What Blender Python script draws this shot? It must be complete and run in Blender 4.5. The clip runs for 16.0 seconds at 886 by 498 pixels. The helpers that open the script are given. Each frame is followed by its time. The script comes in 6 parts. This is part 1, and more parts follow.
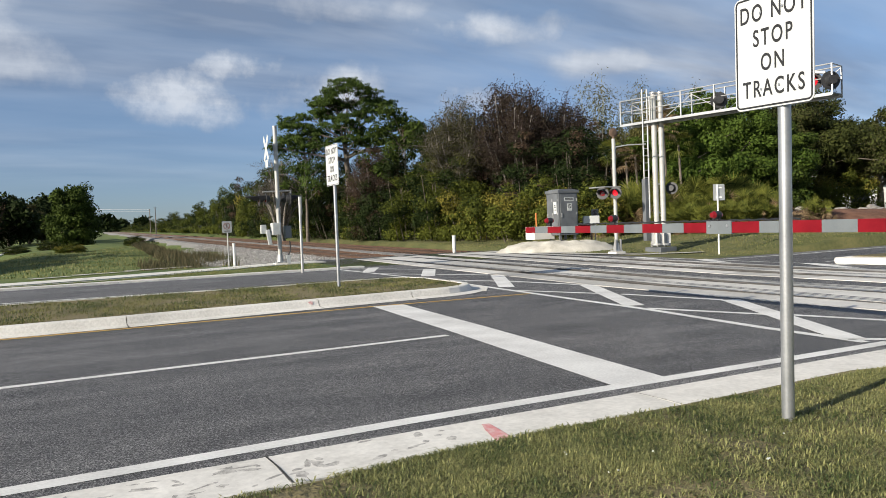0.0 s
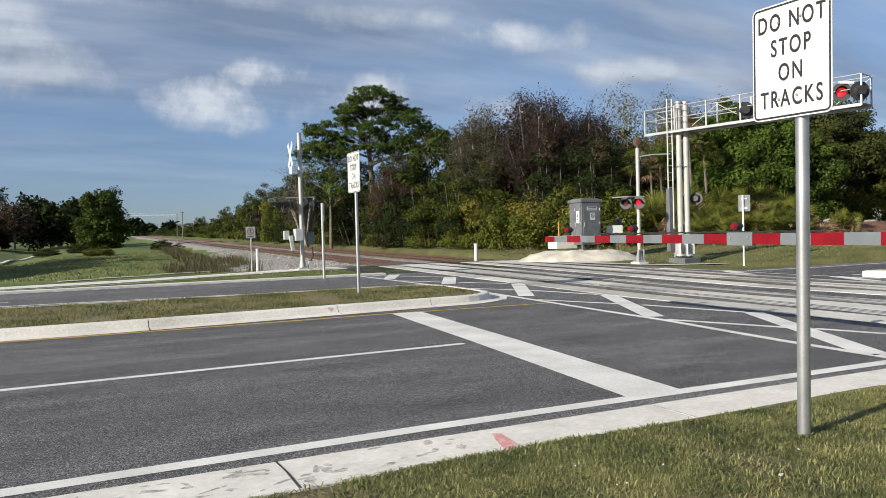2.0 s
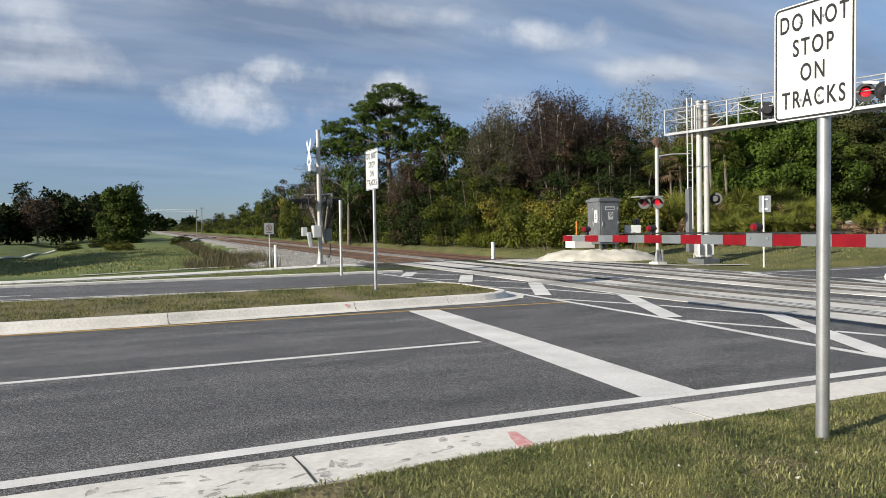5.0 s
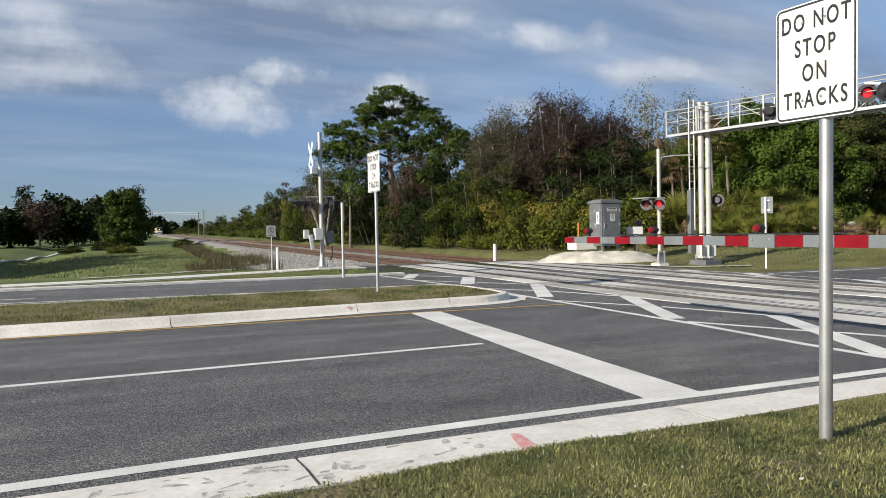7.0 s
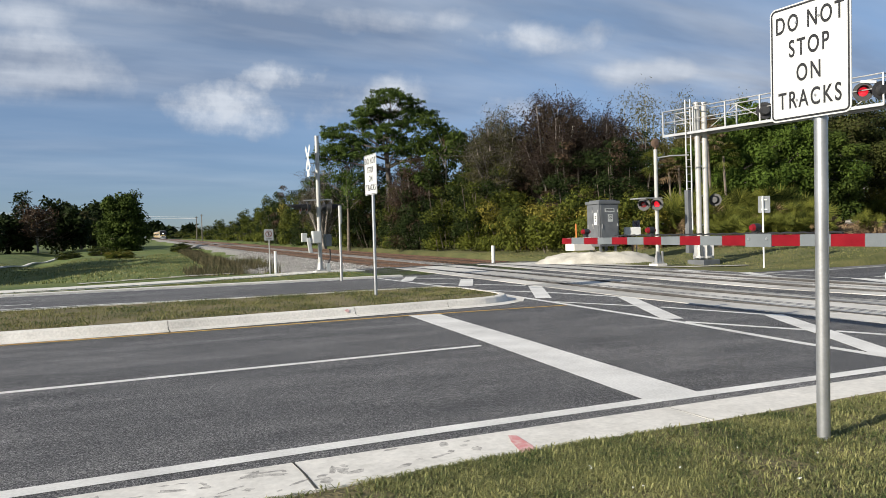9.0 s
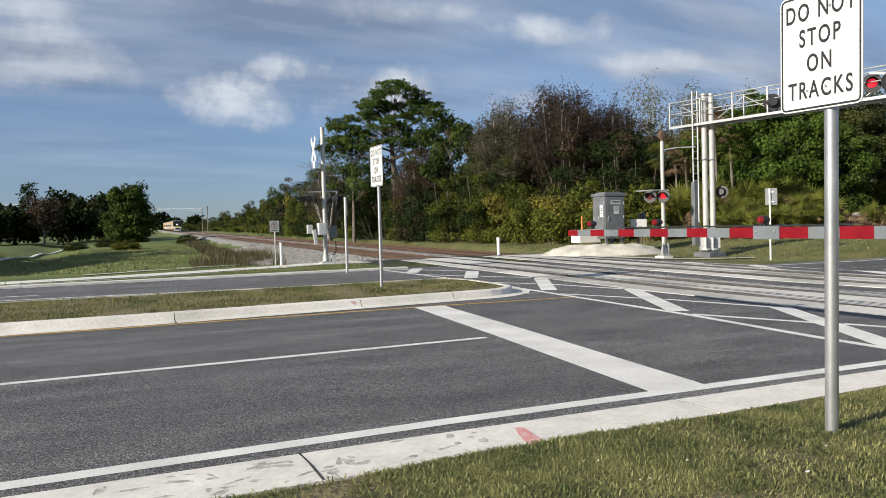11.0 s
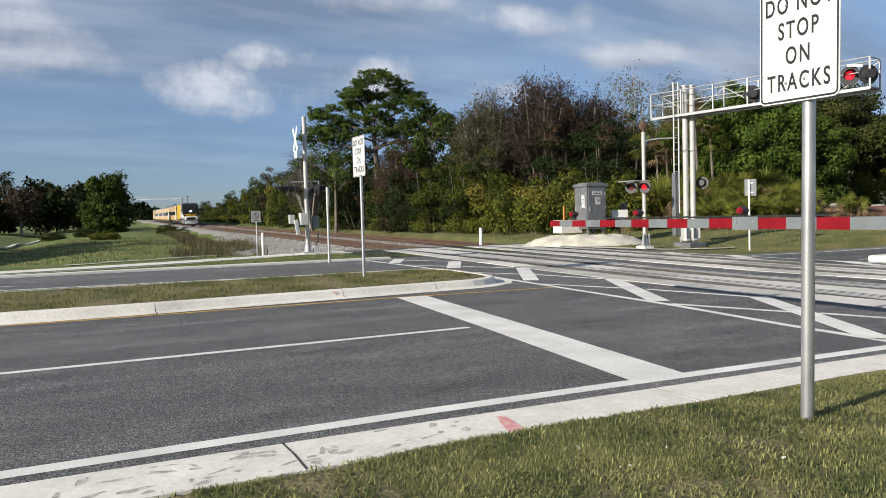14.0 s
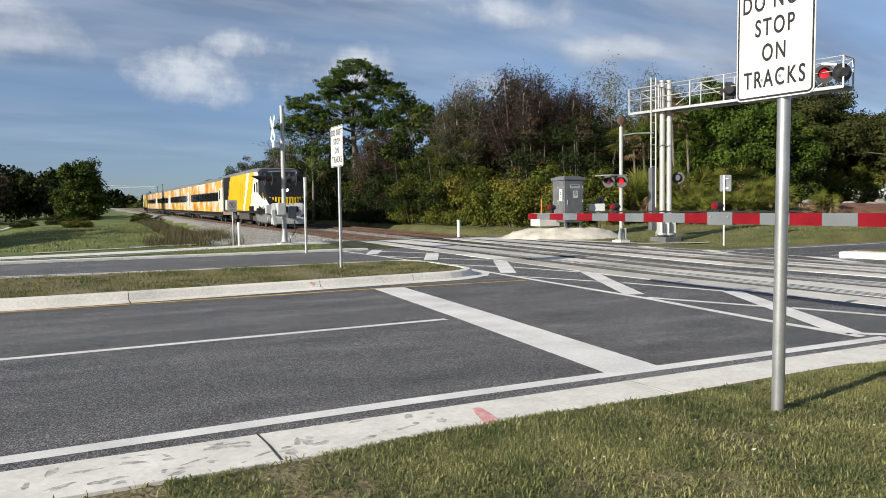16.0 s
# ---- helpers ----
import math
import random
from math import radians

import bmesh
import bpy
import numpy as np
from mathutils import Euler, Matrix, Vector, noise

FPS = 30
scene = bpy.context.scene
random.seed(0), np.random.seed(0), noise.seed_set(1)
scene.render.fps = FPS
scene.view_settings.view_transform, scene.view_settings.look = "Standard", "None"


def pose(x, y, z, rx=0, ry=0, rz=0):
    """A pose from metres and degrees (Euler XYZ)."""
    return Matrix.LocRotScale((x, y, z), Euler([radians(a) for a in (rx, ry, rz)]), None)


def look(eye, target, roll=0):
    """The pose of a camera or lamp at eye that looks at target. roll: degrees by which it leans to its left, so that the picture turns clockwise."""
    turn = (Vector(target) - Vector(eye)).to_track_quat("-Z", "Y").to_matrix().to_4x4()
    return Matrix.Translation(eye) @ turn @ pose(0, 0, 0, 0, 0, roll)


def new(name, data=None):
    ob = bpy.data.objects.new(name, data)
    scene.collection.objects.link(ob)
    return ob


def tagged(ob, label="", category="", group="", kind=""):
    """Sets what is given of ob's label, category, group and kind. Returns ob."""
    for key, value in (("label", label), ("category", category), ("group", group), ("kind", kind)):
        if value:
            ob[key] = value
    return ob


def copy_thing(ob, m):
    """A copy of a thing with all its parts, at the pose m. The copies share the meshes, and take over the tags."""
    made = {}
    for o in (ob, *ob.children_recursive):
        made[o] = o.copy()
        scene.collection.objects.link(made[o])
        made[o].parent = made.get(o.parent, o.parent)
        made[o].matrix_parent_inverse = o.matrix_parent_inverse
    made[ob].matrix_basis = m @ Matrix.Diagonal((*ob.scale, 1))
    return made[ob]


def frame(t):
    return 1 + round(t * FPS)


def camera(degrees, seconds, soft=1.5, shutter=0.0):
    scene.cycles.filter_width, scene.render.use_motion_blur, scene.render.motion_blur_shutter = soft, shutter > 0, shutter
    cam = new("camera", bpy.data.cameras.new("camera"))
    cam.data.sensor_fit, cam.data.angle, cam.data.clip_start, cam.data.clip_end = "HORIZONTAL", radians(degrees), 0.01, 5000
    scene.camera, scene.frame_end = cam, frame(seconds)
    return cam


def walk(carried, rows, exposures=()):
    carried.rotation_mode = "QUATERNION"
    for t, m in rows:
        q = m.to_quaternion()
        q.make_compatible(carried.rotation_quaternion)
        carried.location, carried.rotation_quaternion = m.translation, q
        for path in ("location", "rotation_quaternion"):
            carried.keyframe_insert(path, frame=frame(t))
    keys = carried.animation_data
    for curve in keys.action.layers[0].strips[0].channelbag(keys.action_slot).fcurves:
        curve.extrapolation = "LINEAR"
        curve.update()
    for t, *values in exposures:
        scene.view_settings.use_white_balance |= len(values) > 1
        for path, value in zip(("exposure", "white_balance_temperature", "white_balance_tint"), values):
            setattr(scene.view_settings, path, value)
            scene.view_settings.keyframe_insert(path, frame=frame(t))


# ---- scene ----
cam = camera(62.43, 16.0, soft=0.65)
# seconds, eye x y z, heading, tilt, lean
PATH = [
    (0, -4.433, -5.132, 1.495, 61.727, -1.684, -2.200),
    (0.5, -4.419, -5.118, 1.489, 62.312, -1.471, -2.134),
    (1, -4.388, -5.152, 1.499, 62.659, -1.252, -2.063),
    (1.5, -4.368, -5.163, 1.496, 63.084, -1.083, -1.830),
    (2, -4.364, -5.173, 1.495, 63.546, -1.015, -1.514),
    (2.5, -4.354, -5.173, 1.494, 63.903, -1.045, -1.252),
    (3, -4.354, -5.177, 1.494, 64.217, -1.159, -1.009),
    (3.5, -4.355, -5.176, 1.492, 64.461, -1.232, -0.974),
    (4, -4.359, -5.179, 1.495, 64.652, -1.275, -0.941),
    (6.5, -4.382, -5.193, 1.495, 65.038, -0.924, -1.065),
    (7, -4.376, -5.188, 1.493, 65.028, -0.975, -1.116),
    (7.5, -4.373, -5.181, 1.493, 65.011, -0.967, -1.232),
    (8, -4.372, -5.183, 1.492, 64.992, -0.876, -1.428),
    (8.5, -4.368, -5.191, 1.494, 64.941, -0.835, -1.567),
    (9, -4.358, -5.190, 1.494, 64.900, -0.814, -1.615),
    (11.5, -4.364, -5.162, 1.491, 65.373, -1.652, -1.487),
    (12, -4.366, -5.155, 1.487, 65.263, -1.849, -1.509),
    (12.5, -4.363, -5.175, 1.493, 65.043, -2.010, -1.562),
    (13, -4.366, -5.178, 1.493, 64.748, -2.104, -1.571),
    (13.5, -4.376, -5.189, 1.494, 64.403, -2.150, -1.552),
    (14, -4.373, -5.187, 1.494, 63.965, -2.235, -1.472),
    (14.5, -4.371, -5.183, 1.493, 63.448, -2.400, -1.341),
    (15, -4.370, -5.184, 1.491, 62.922, -2.602, -1.194),
    (15.5, -4.366, -5.184, 1.493, 62.473, -2.789, -1.005),
    (16, -4.369, -5.182, 1.491, 62.230, -2.907, -0.782),
]


def aimed(x, y, z, az, tilt, lean):
    a, b = radians(az), radians(tilt)
    return look((x, y, z), (x + math.cos(b) * math.cos(a), y + math.cos(b) * math.sin(a), z + math.sin(b)), lean)


walk(cam, [(t, aimed(*row)) for t, *row in PATH], exposures=[(0, 0.58), (16, 0.58)])

# ---- light ----
SUN_AZ, SUN_EL = 190.5, 21.5
world = bpy.data.worlds.new("sky")
scene.world = world
world.use_nodes = True


def ramp_stops(cr, stops):
    while len(cr.elements) < len(stops):
        cr.elements.new(0.5)
    for el, (p, c) in zip(cr.elements, stops):
        el.position, el.color = p, (*c, 1)


def build_sky(nt):
    nt.nodes.clear()
    N = nt.nodes.new
    L = nt.links.new
    out = N("ShaderNodeOutputWorld")
    bg = N("ShaderNodeBackground")
    bg.inputs["Strength"].default_value = 0.075
    sky = N("ShaderNodeTexSky")
    sky.sky_type = "NISHITA"
    sky.sun_disc = False
    sky.sun_elevation = radians(SUN_EL)
    sky.sun_rotation = radians(90 - SUN_AZ)
    sky.dust_density = 0.15
    sky.ozone_density = 2.0
    tc = N("ShaderNodeTexCoord")

    def math_node(op, a, b=None, c=None):
        m = N("ShaderNodeMath")
        m.operation = op
        for i, v in enumerate((a, b, c)):
            if v is None:
                continue
            if isinstance(v, (int, float)):
                m.inputs[i].default_value = v
            else:
                L(v, m.inputs[i])
        return m.outputs[0]

    sep = N("ShaderNodeSeparateXYZ")
    L(tc.outputs["Generated"], sep.inputs[0])
    zz = math_node("MAXIMUM", sep.outputs[2], 0.0)
    den = math_node("ADD", zz, 0.16)
    comb = N("ShaderNodeCombineXYZ")
    L(math_node("DIVIDE", sep.outputs[0], den), comb.inputs[0])
    L(math_node("DIVIDE", sep.outputs[1], den), comb.inputs[1])
    # flat decks of cloud, drawn out in one direction
    mp = N("ShaderNodeMapping")
    mp.inputs["Rotation"].default_value = (0, 0, radians(-28))
    mp.inputs["Scale"].default_value = (0.42, 1.15, 1)
    L(comb.outputs[0], mp.inputs[0])
    n1 = N("ShaderNodeTexNoise")
    n1.inputs["Scale"].default_value = 1.15
    n1.inputs["Detail"].default_value = 8
    n1.inputs["Roughness"].default_value = 0.55
    n1.inputs["Distortion"].default_value = 0.7
    L(mp.outputs[0], n1.inputs["Vector"])
    n2 = N("ShaderNodeTexNoise")
    n2.inputs["Scale"].default_value = 0.55
    n2.inputs["Detail"].default_value = 3
    L(mp.outputs[0], n2.inputs["Vector"])
    r1 = N("ShaderNodeMapRange")
    r1.inputs["From Min"].default_value = 0.38
    r1.inputs["From Max"].default_value = 0.66
    L(n1.outputs[0], r1.inputs[0])
    r2 = N("ShaderNodeMapRange")
    r2.inputs["From Min"].default_value = 0.25
    r2.inputs["From Max"].default_value = 0.52
    L(n2.outputs[0], r2.inputs[0])
    lift = N("ShaderNodeMapRange")
    lift.inputs["From Min"].default_value = 0.05
    lift.inputs["From Max"].default_value = 0.17
    L(sep.outputs[2], lift.inputs[0])
    deck = math_node("MULTIPLY", math_node("MULTIPLY", r1.outputs[0], r2.outputs[0]), lift.outputs[0])

    # puffs: heading, height, breadth, tallness
    warp = N("ShaderNodeTexNoise")
    warp.inputs["Scale"].default_value = 7.5
    warp.inputs["Roughness"].default_value = 0.6
    warp.inputs["Detail"].default_value = 6
    L(tc.outputs["Generated"], warp.inputs["Vector"])
    wob = math_node("MULTIPLY", math_node("SUBTRACT", warp.outputs[0], 0.53), 5.5)
    az = math_node("ARCTAN2", sep.outputs[1], sep.outputs[0])
    total = None
    for a, e, wa, we, k in PUFFS:
        da = math_node("DIVIDE", math_node("SUBTRACT", az, radians(a)), radians(wa))
        de = math_node("DIVIDE", math_node("SUBTRACT", sep.outputs[2], math.sin(radians(e))), radians(we))
        rr = math_node("ADD", math_node("MULTIPLY", da, da), math_node("MULTIPLY", de, de))
        v = math_node("MULTIPLY", math_node("ADD", math_node("SUBTRACT", 1.0, rr), wob), 0.7)
        v = math_node("MULTIPLY", math_node("MAXIMUM", math_node("MINIMUM", v, 1.0), 0.0), k)
        total = v if total is None else math_node("MAXIMUM", total, v)
    haze = math_node("MULTIPLY", lift.outputs[0], math_node("MULTIPLY", n2.outputs[0], 0.42))
    cover = math_node("MINIMUM", math_node("ADD", math_node("ADD", math_node("MULTIPLY", deck, 0.8), haze), total), 1.0)

    tone = N("ShaderNodeTexNoise")
    tone.inputs["Scale"].default_value = 3.2
    tone.inputs["Detail"].default_value = 4
    L(mp.outputs[0], tone.inputs["Vector"])
    cr = N("ShaderNodeValToRGB")
    cr.color_ramp.elements[0].position, cr.color_ramp.elements[0].color = 0.3, (1.9, 2.45, 3.5, 1)
    cr.color_ramp.elements[1].position, cr.color_ramp.elements[1].color = 0.7, (5.6, 6.1, 6.9, 1)
    shade = math_node("ADD", math_node("MULTIPLY", tone.outputs[0], 0.8), math_node("MULTIPLY", total, 0.4))
    L(shade, cr.inputs[0])
    # a bluer, duller blue than clear air gives
    tint = N("ShaderNodeMix")
    tint.data_type, tint.blend_type = "RGBA", "MULTIPLY"
    tint.inputs[0].default_value = 1
    L(sky.outputs[0], tint.inputs[6])
    low = N("ShaderNodeValToRGB")
    ramp_stops(low.color_ramp, [(0.0, (0.42, 0.53, 0.84)), (0.1, (0.6, 0.68, 0.92)), (0.3, (0.95, 0.95, 1.0))])
    L(sep.outputs[2], low.inputs[0])
    L(low.outputs[0], tint.inputs[7])
    mx = N("ShaderNodeMix")
    mx.data_type = "RGBA"
    L(cover, mx.inputs[0])
    L(tint.outputs[2], mx.inputs[6])
    L(cr.outputs[0], mx.inputs[7])
    L(mx.outputs[2], bg.inputs[0])
    L(bg.outputs[0], out.inputs[0])


PUFFS = [(81.5, 10.0, 5.5, 2.1, 0.95), (76.0, 12.4, 4.0, 1.4, 1.0), (71.0, 10.6, 7.0, 2.3, 0.8), (94.0, 11.8, 8.0, 2.6, 0.5), (98.0, 16.0, 7.0, 1.3, 0.35), (59.0, 9.4, 4.0, 1.8, 0.9), (57.5, 15.0, 5.5, 1.4, 0.62), (68.0, 16.6, 7.0, 1.0, 0.4), (49.5, 11.8, 4.0, 1.1, 0.4), (43.0, 8.8, 6.0, 2.0, 0.3), (86.0, 17.5, 10.0, 1.2, 0.35)]
build_sky(world.node_tree)
sun = new("sun", bpy.data.lights.new("sun", "SUN"))
sun.data.energy = 5.0
sun.data.angle = radians(0.53)
sun.data.color = (1.0, 0.92, 0.79)
sun.matrix_world = look((0, 0, 0), (-math.cos(radians(SUN_AZ)) * math.cos(radians(SUN_EL)), -math.sin(radians(SUN_AZ)) * math.cos(radians(SUN_EL)), -math.sin(radians(SUN_EL)))) 
sun.location = (-40, -10, 30)


# ---- materials ----
def mat(name, a, b, scale=4.0, fine=60.0, rough=0.7, metal=0.0, bump=0.15, fine_amt=0.25, dist=0.01, spread=0.18, coat=0.0, emit=None, island=False, per_object=False, trans=0.0):
    """Colour runs from a to b by a coarse and a fine noise; the fine one also gives relief."""
    m = bpy.data.materials.new(name)
    m.use_nodes = True
    nt = m.node_tree
    N, L = nt.nodes.new, nt.links.new
    p = nt.nodes["Principled BSDF"]
    tc = N("ShaderNodeTexCoord")
    n1, n2 = N("ShaderNodeTexNoise"), N("ShaderNodeTexNoise")
    for n, s, d in ((n1, scale, 5), (n2, fine, 3)):
        n.inputs["Scale"].default_value = s
        n.inputs["Detail"].default_value = d
        L(tc.outputs["Object"], n.inputs["Vector"])
    mixv = N("ShaderNodeMath")
    mixv.operation = "MULTIPLY_ADD"
    L(n2.outputs[0], mixv.inputs[0])
    mixv.inputs[1].default_value = fine_amt
    sc = N("ShaderNodeMath")
    sc.operation = "MULTIPLY_ADD"
    L(n1.outputs[0], sc.inputs[0])
    sc.inputs[1].default_value = 1 - fine_amt
    sc.inputs[2].default_value = 0
    L(sc.outputs[0], mixv.inputs[2])
    val = mixv.outputs[0]
    if island or per_object:
        if island:
            g = N("ShaderNodeNewGeometry").outputs["Random Per Island"]
        else:
            g = N("ShaderNodeObjectInfo").outputs["Random"]
        ad = N("ShaderNodeMath")
        ad.operation = "MULTIPLY_ADD"
        sub = N("ShaderNodeMath")
        sub.operation = "SUBTRACT"
        L(g, sub.inputs[0])
        sub.inputs[1].default_value = 0.5
        L(sub.outputs[0], ad.inputs[0])
        ad.inputs[1].default_value = 0.35
        L(val, ad.inputs[2])
        val = ad.outputs[0]
    cr = N("ShaderNodeValToRGB")
    mid = tuple((x + y) / 2 for x, y in zip(a, b))
    ramp_stops(cr.color_ramp, [(0.5 - spread, a), (0.5, mid), (0.5 + spread, b)])
    L(val, cr.inputs[0])
    L(cr.outputs[0], p.inputs["Base Color"])
    p.inputs["Roughness"].default_value = rough
    p.inputs["Metallic"].default_value = metal
    p.inputs["Coat Weight"].default_value = coat
    if bump:
        bp = N("ShaderNodeBump")
        bp.inputs["Strength"].default_value = bump
        bp.inputs["Distance"].default_value = dist
        L(n2.outputs[0], bp.inputs["Height"])
        L(bp.outputs[0], p.inputs["Normal"])
    if emit:
        p.inputs["Emission Color"].default_value = (*emit[0], 1)
        p.inputs["Emission Strength"].default_value = emit[1]
    if trans:
        tl = N("ShaderNodeBsdfTranslucent")
        L(cr.outputs[0], tl.inputs[0])
        mx = N("ShaderNodeMixShader")
        mx.inputs[0].default_value = trans
        L(p.outputs[0], mx.inputs[1])
        L(tl.outputs[0], mx.inputs[2])
        L(mx.outputs[0], nt.nodes["Material Output"].inputs[0])
    return m


def asphalt():
    """Worn asphalt: lengthwise darker wheel lanes, blotches, grain and single pale stones."""
    m = bpy.data.materials.new("asphalt")
    m.use_nodes = True
    nt = m.node_tree
    N, L = nt.nodes.new, nt.links.new
    p = nt.nodes["Principled BSDF"]
    tc = N("ShaderNodeTexCoord")

    def noise_at(scale, detail, stretch=(1, 1, 1)):
        mp = N("ShaderNodeMapping")
        mp.inputs["Scale"].default_value = stretch
        L(tc.outputs["Object"], mp.inputs[0])
        n = N("ShaderNodeTexNoise")
        n.inputs["Scale"].default_value, n.inputs["Detail"].default_value = scale, detail
        L(mp.outputs[0], n.inputs["Vector"])
        return n.outputs[0]

    def madd(a, k, b):
        q = N("ShaderNodeMath")
        q.operation = "MULTIPLY_ADD"
        L(a, q.inputs[0])
        q.inputs[1].default_value = k
        if isinstance(b, float):
            q.inputs[2].default_value = b
        else:
            L(b, q.inputs[2])
        return q.outputs[0]

    lanes = noise_at(0.7, 4, (0.12, 1.0, 1))
    blots = noise_at(2.3, 6, (0.35, 1.0, 1))
    grain = noise_at(85, 4)
    cells = N("ShaderNodeTexVoronoi")
    cells.inputs["Scale"].default_value = 95
    L(tc.outputs["Object"], cells.inputs["Vector"])
    bw = N("ShaderNodeSeparateColor")
    L(cells.outputs["Color"], bw.inputs[0])
    v = madd(lanes, 0.24, madd(blots, 0.2, madd(grain, 0.75, madd(bw.outputs[0], 0.3, -0.245))))
    cr = N("ShaderNodeValToRGB")
    ramp_stops(cr.color_ramp, [(0.34, (0.014, 0.0137, 0.014)), (0.5, (0.084, 0.082, 0.081)), (0.64, (0.23, 0.224, 0.215)), (0.76, (0.46, 0.445, 0.42))])
    L(v, cr.inputs[0])
    L(cr.outputs[0], p.inputs["Base Color"])
    p.inputs["Roughness"].default_value = 0.72
    bp = N("ShaderNodeBump")
    bp.inputs["Strength"].default_value, bp.inputs["Distance"].default_value = 0.8, 0.005
    L(grain, bp.inputs["Height"])
    L(bp.outputs[0], p.inputs["Normal"])
    return m


ASPHALT = asphalt()
PAINT = mat("road paint", (0.54, 0.53, 0.5), (0.84, 0.83, 0.79), scale=1.3, fine=40, rough=0.75, bump=0.2, fine_amt=0.35)
YELLOW_PAINT = mat("yellow road paint", (0.42, 0.25, 0.05), (0.62, 0.4, 0.1), scale=1.5, fine=40, rough=0.75)
CONCRETE = mat("concrete", (0.48, 0.46, 0.415), (0.82, 0.785, 0.72), scale=1.1, fine=26, rough=0.88, bump=0.3, fine_amt=0.4, spread=0.2)
PANEL_C = mat("crossing concrete", (0.36, 0.35, 0.325), (0.62, 0.6, 0.555), scale=0.9, fine=20, rough=0.9, bump=0.25, per_object=True)
SOIL = mat("lawn soil and thatch", (0.075, 0.068, 0.026), (0.25, 0.2, 0.1), scale=0.9, fine=22, rough=0.95, bump=0.9, dist=0.03, fine_amt=0.45, spread=0.16)
NEAR_BLADE = mat("near grass blade", (0.036, 0.068, 0.011), (0.38, 0.36, 0.14), scale=1.6, fine=7, rough=0.7, bump=0, island=True, trans=0.2, spread=0.24)
FIELD = mat("field grass", (0.04, 0.085, 0.012), (0.16, 0.18, 0.04), scale=0.35, fine=9, rough=0.95, bump=1.0, dist=0.06, fine_amt=0.4, spread=0.17)
LAWN = mat("dry mown lawn", (0.05, 0.068, 0.014), (0.165, 0.15, 0.05), scale=0.5, fine=9, rough=0.95, bump=0.9, dist=0.05, fine_amt=0.4, spread=0.17)
BLADE = mat("grass blade", (0.035, 0.065, 0.011), (0.27, 0.25, 0.085), scale=1.2, fine=6, rough=0.6, bump=0, island=True, trans=0.25)
GUTTER_C = mat("gutter concrete", (0.52, 0.5, 0.455), (0.82, 0.79, 0.725), scale=2.2, fine=22, rough=0.88, bump=0.25, fine_amt=0.4, spread=0.22)
RAIL_X = mat("worn rail head", (0.1, 0.095, 0.09), (0.2, 0.19, 0.18), scale=3, fine=40, rough=0.5, metal=0.6)
SANDY = mat("crushed shell", (0.34, 0.32, 0.27), (0.6, 0.57, 0.5), scale=2, fine=18, rough=0.95, bump=0.6, dist=0.03)
BALLAST = mat("ballast stone", (0.13, 0.125, 0.12), (0.42, 0.41, 0.39), scale=3, fine=30, rough=0.9, bump=0.4, island=True, dist=0.02)
BALLAST_BED = mat("ballast bed", (0.1, 0.095, 0.09), (0.34, 0.33, 0.31), scale=8, fine=22, rough=0.95, bump=1.0, fine_amt=0.5, dist=0.05)
RUST = mat("rusty rail steel", (0.06, 0.032, 0.02), (0.15, 0.085, 0.055), scale=6, fine=60, rough=0.75, metal=0.3)
RAILTOP = mat("rail flank and head", (0.1, 0.06, 0.045), (0.26, 0.2, 0.16), scale=2, fine=40, rough=0.45, metal=0.7)
TIE = mat("weathered tie", (0.06, 0.035, 0.022), (0.17, 0.11, 0.075), scale=4, fine=40, rough=0.9, per_object=True)
GALV = mat("galvanized steel", (0.34, 0.35, 0.36), (0.5, 0.51, 0.52), scale=5, fine=50, rough=0.42, metal=0.75, bump=0.05)
ALU = mat("mill aluminium", (0.36, 0.36, 0.355), (0.5, 0.5, 0.49), scale=3, fine=40, rough=0.45, metal=0.55, bump=0.04)
WHITE_STEEL = mat("weathered white-painted steel", (0.34, 0.338, 0.32), (0.48, 0.477, 0.455), scale=3, fine=40, rough=0.5, metal=0.15, bump=0.04)
SIGN_W = mat("white sign sheeting", (0.5, 0.515, 0.51), (0.56, 0.57, 0.56), scale=3, fine=60, rough=0.45, bump=0.02)
SIGN_B = mat("black lettering", (0.012, 0.012, 0.013), (0.025, 0.025, 0.027), rough=0.5, bump=0)
SIGN_GREY = mat("sign back", (0.3, 0.31, 0.32), (0.42, 0.43, 0.44), scale=4, rough=0.5, metal=0.5, bump=0.03)
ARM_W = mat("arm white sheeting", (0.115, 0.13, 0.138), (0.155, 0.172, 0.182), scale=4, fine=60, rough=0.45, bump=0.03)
ARM_R = mat("arm red sheeting", (0.14, 0.004, 0.009), (0.21, 0.008, 0.014), scale=4, fine=60, rough=0.4, bump=0.03)
ARM_R.node_tree.nodes["Principled BSDF"].inputs["Specular IOR Level"].default_value = 0.2
BLACK = mat("black steel", (0.014, 0.014, 0.015), (0.035, 0.035, 0.037), scale=6, rough=0.5, bump=0.05)
RED_LIT = mat("lit red lens", (0.4, 0.01, 0.02), (0.6, 0.02, 0.03), rough=0.25, bump=0, emit=((1.0, 0.02, 0.04), 0.45))
RED_DIM = mat("red lens", (0.12, 0.006, 0.008), (0.2, 0.012, 0.015), rough=0.2, bump=0, coat=0.5)
BOX_GREY = mat("grey cabinet paint", (0.12, 0.127, 0.135), (0.19, 0.2, 0.21), scale=2, fine=30, rough=0.45, metal=0.3, bump=0.03)
PALE_GREY = mat("pale grey housing", (0.42, 0.43, 0.43), (0.55, 0.56, 0.55), scale=4, rough=0.5, bump=0.04)
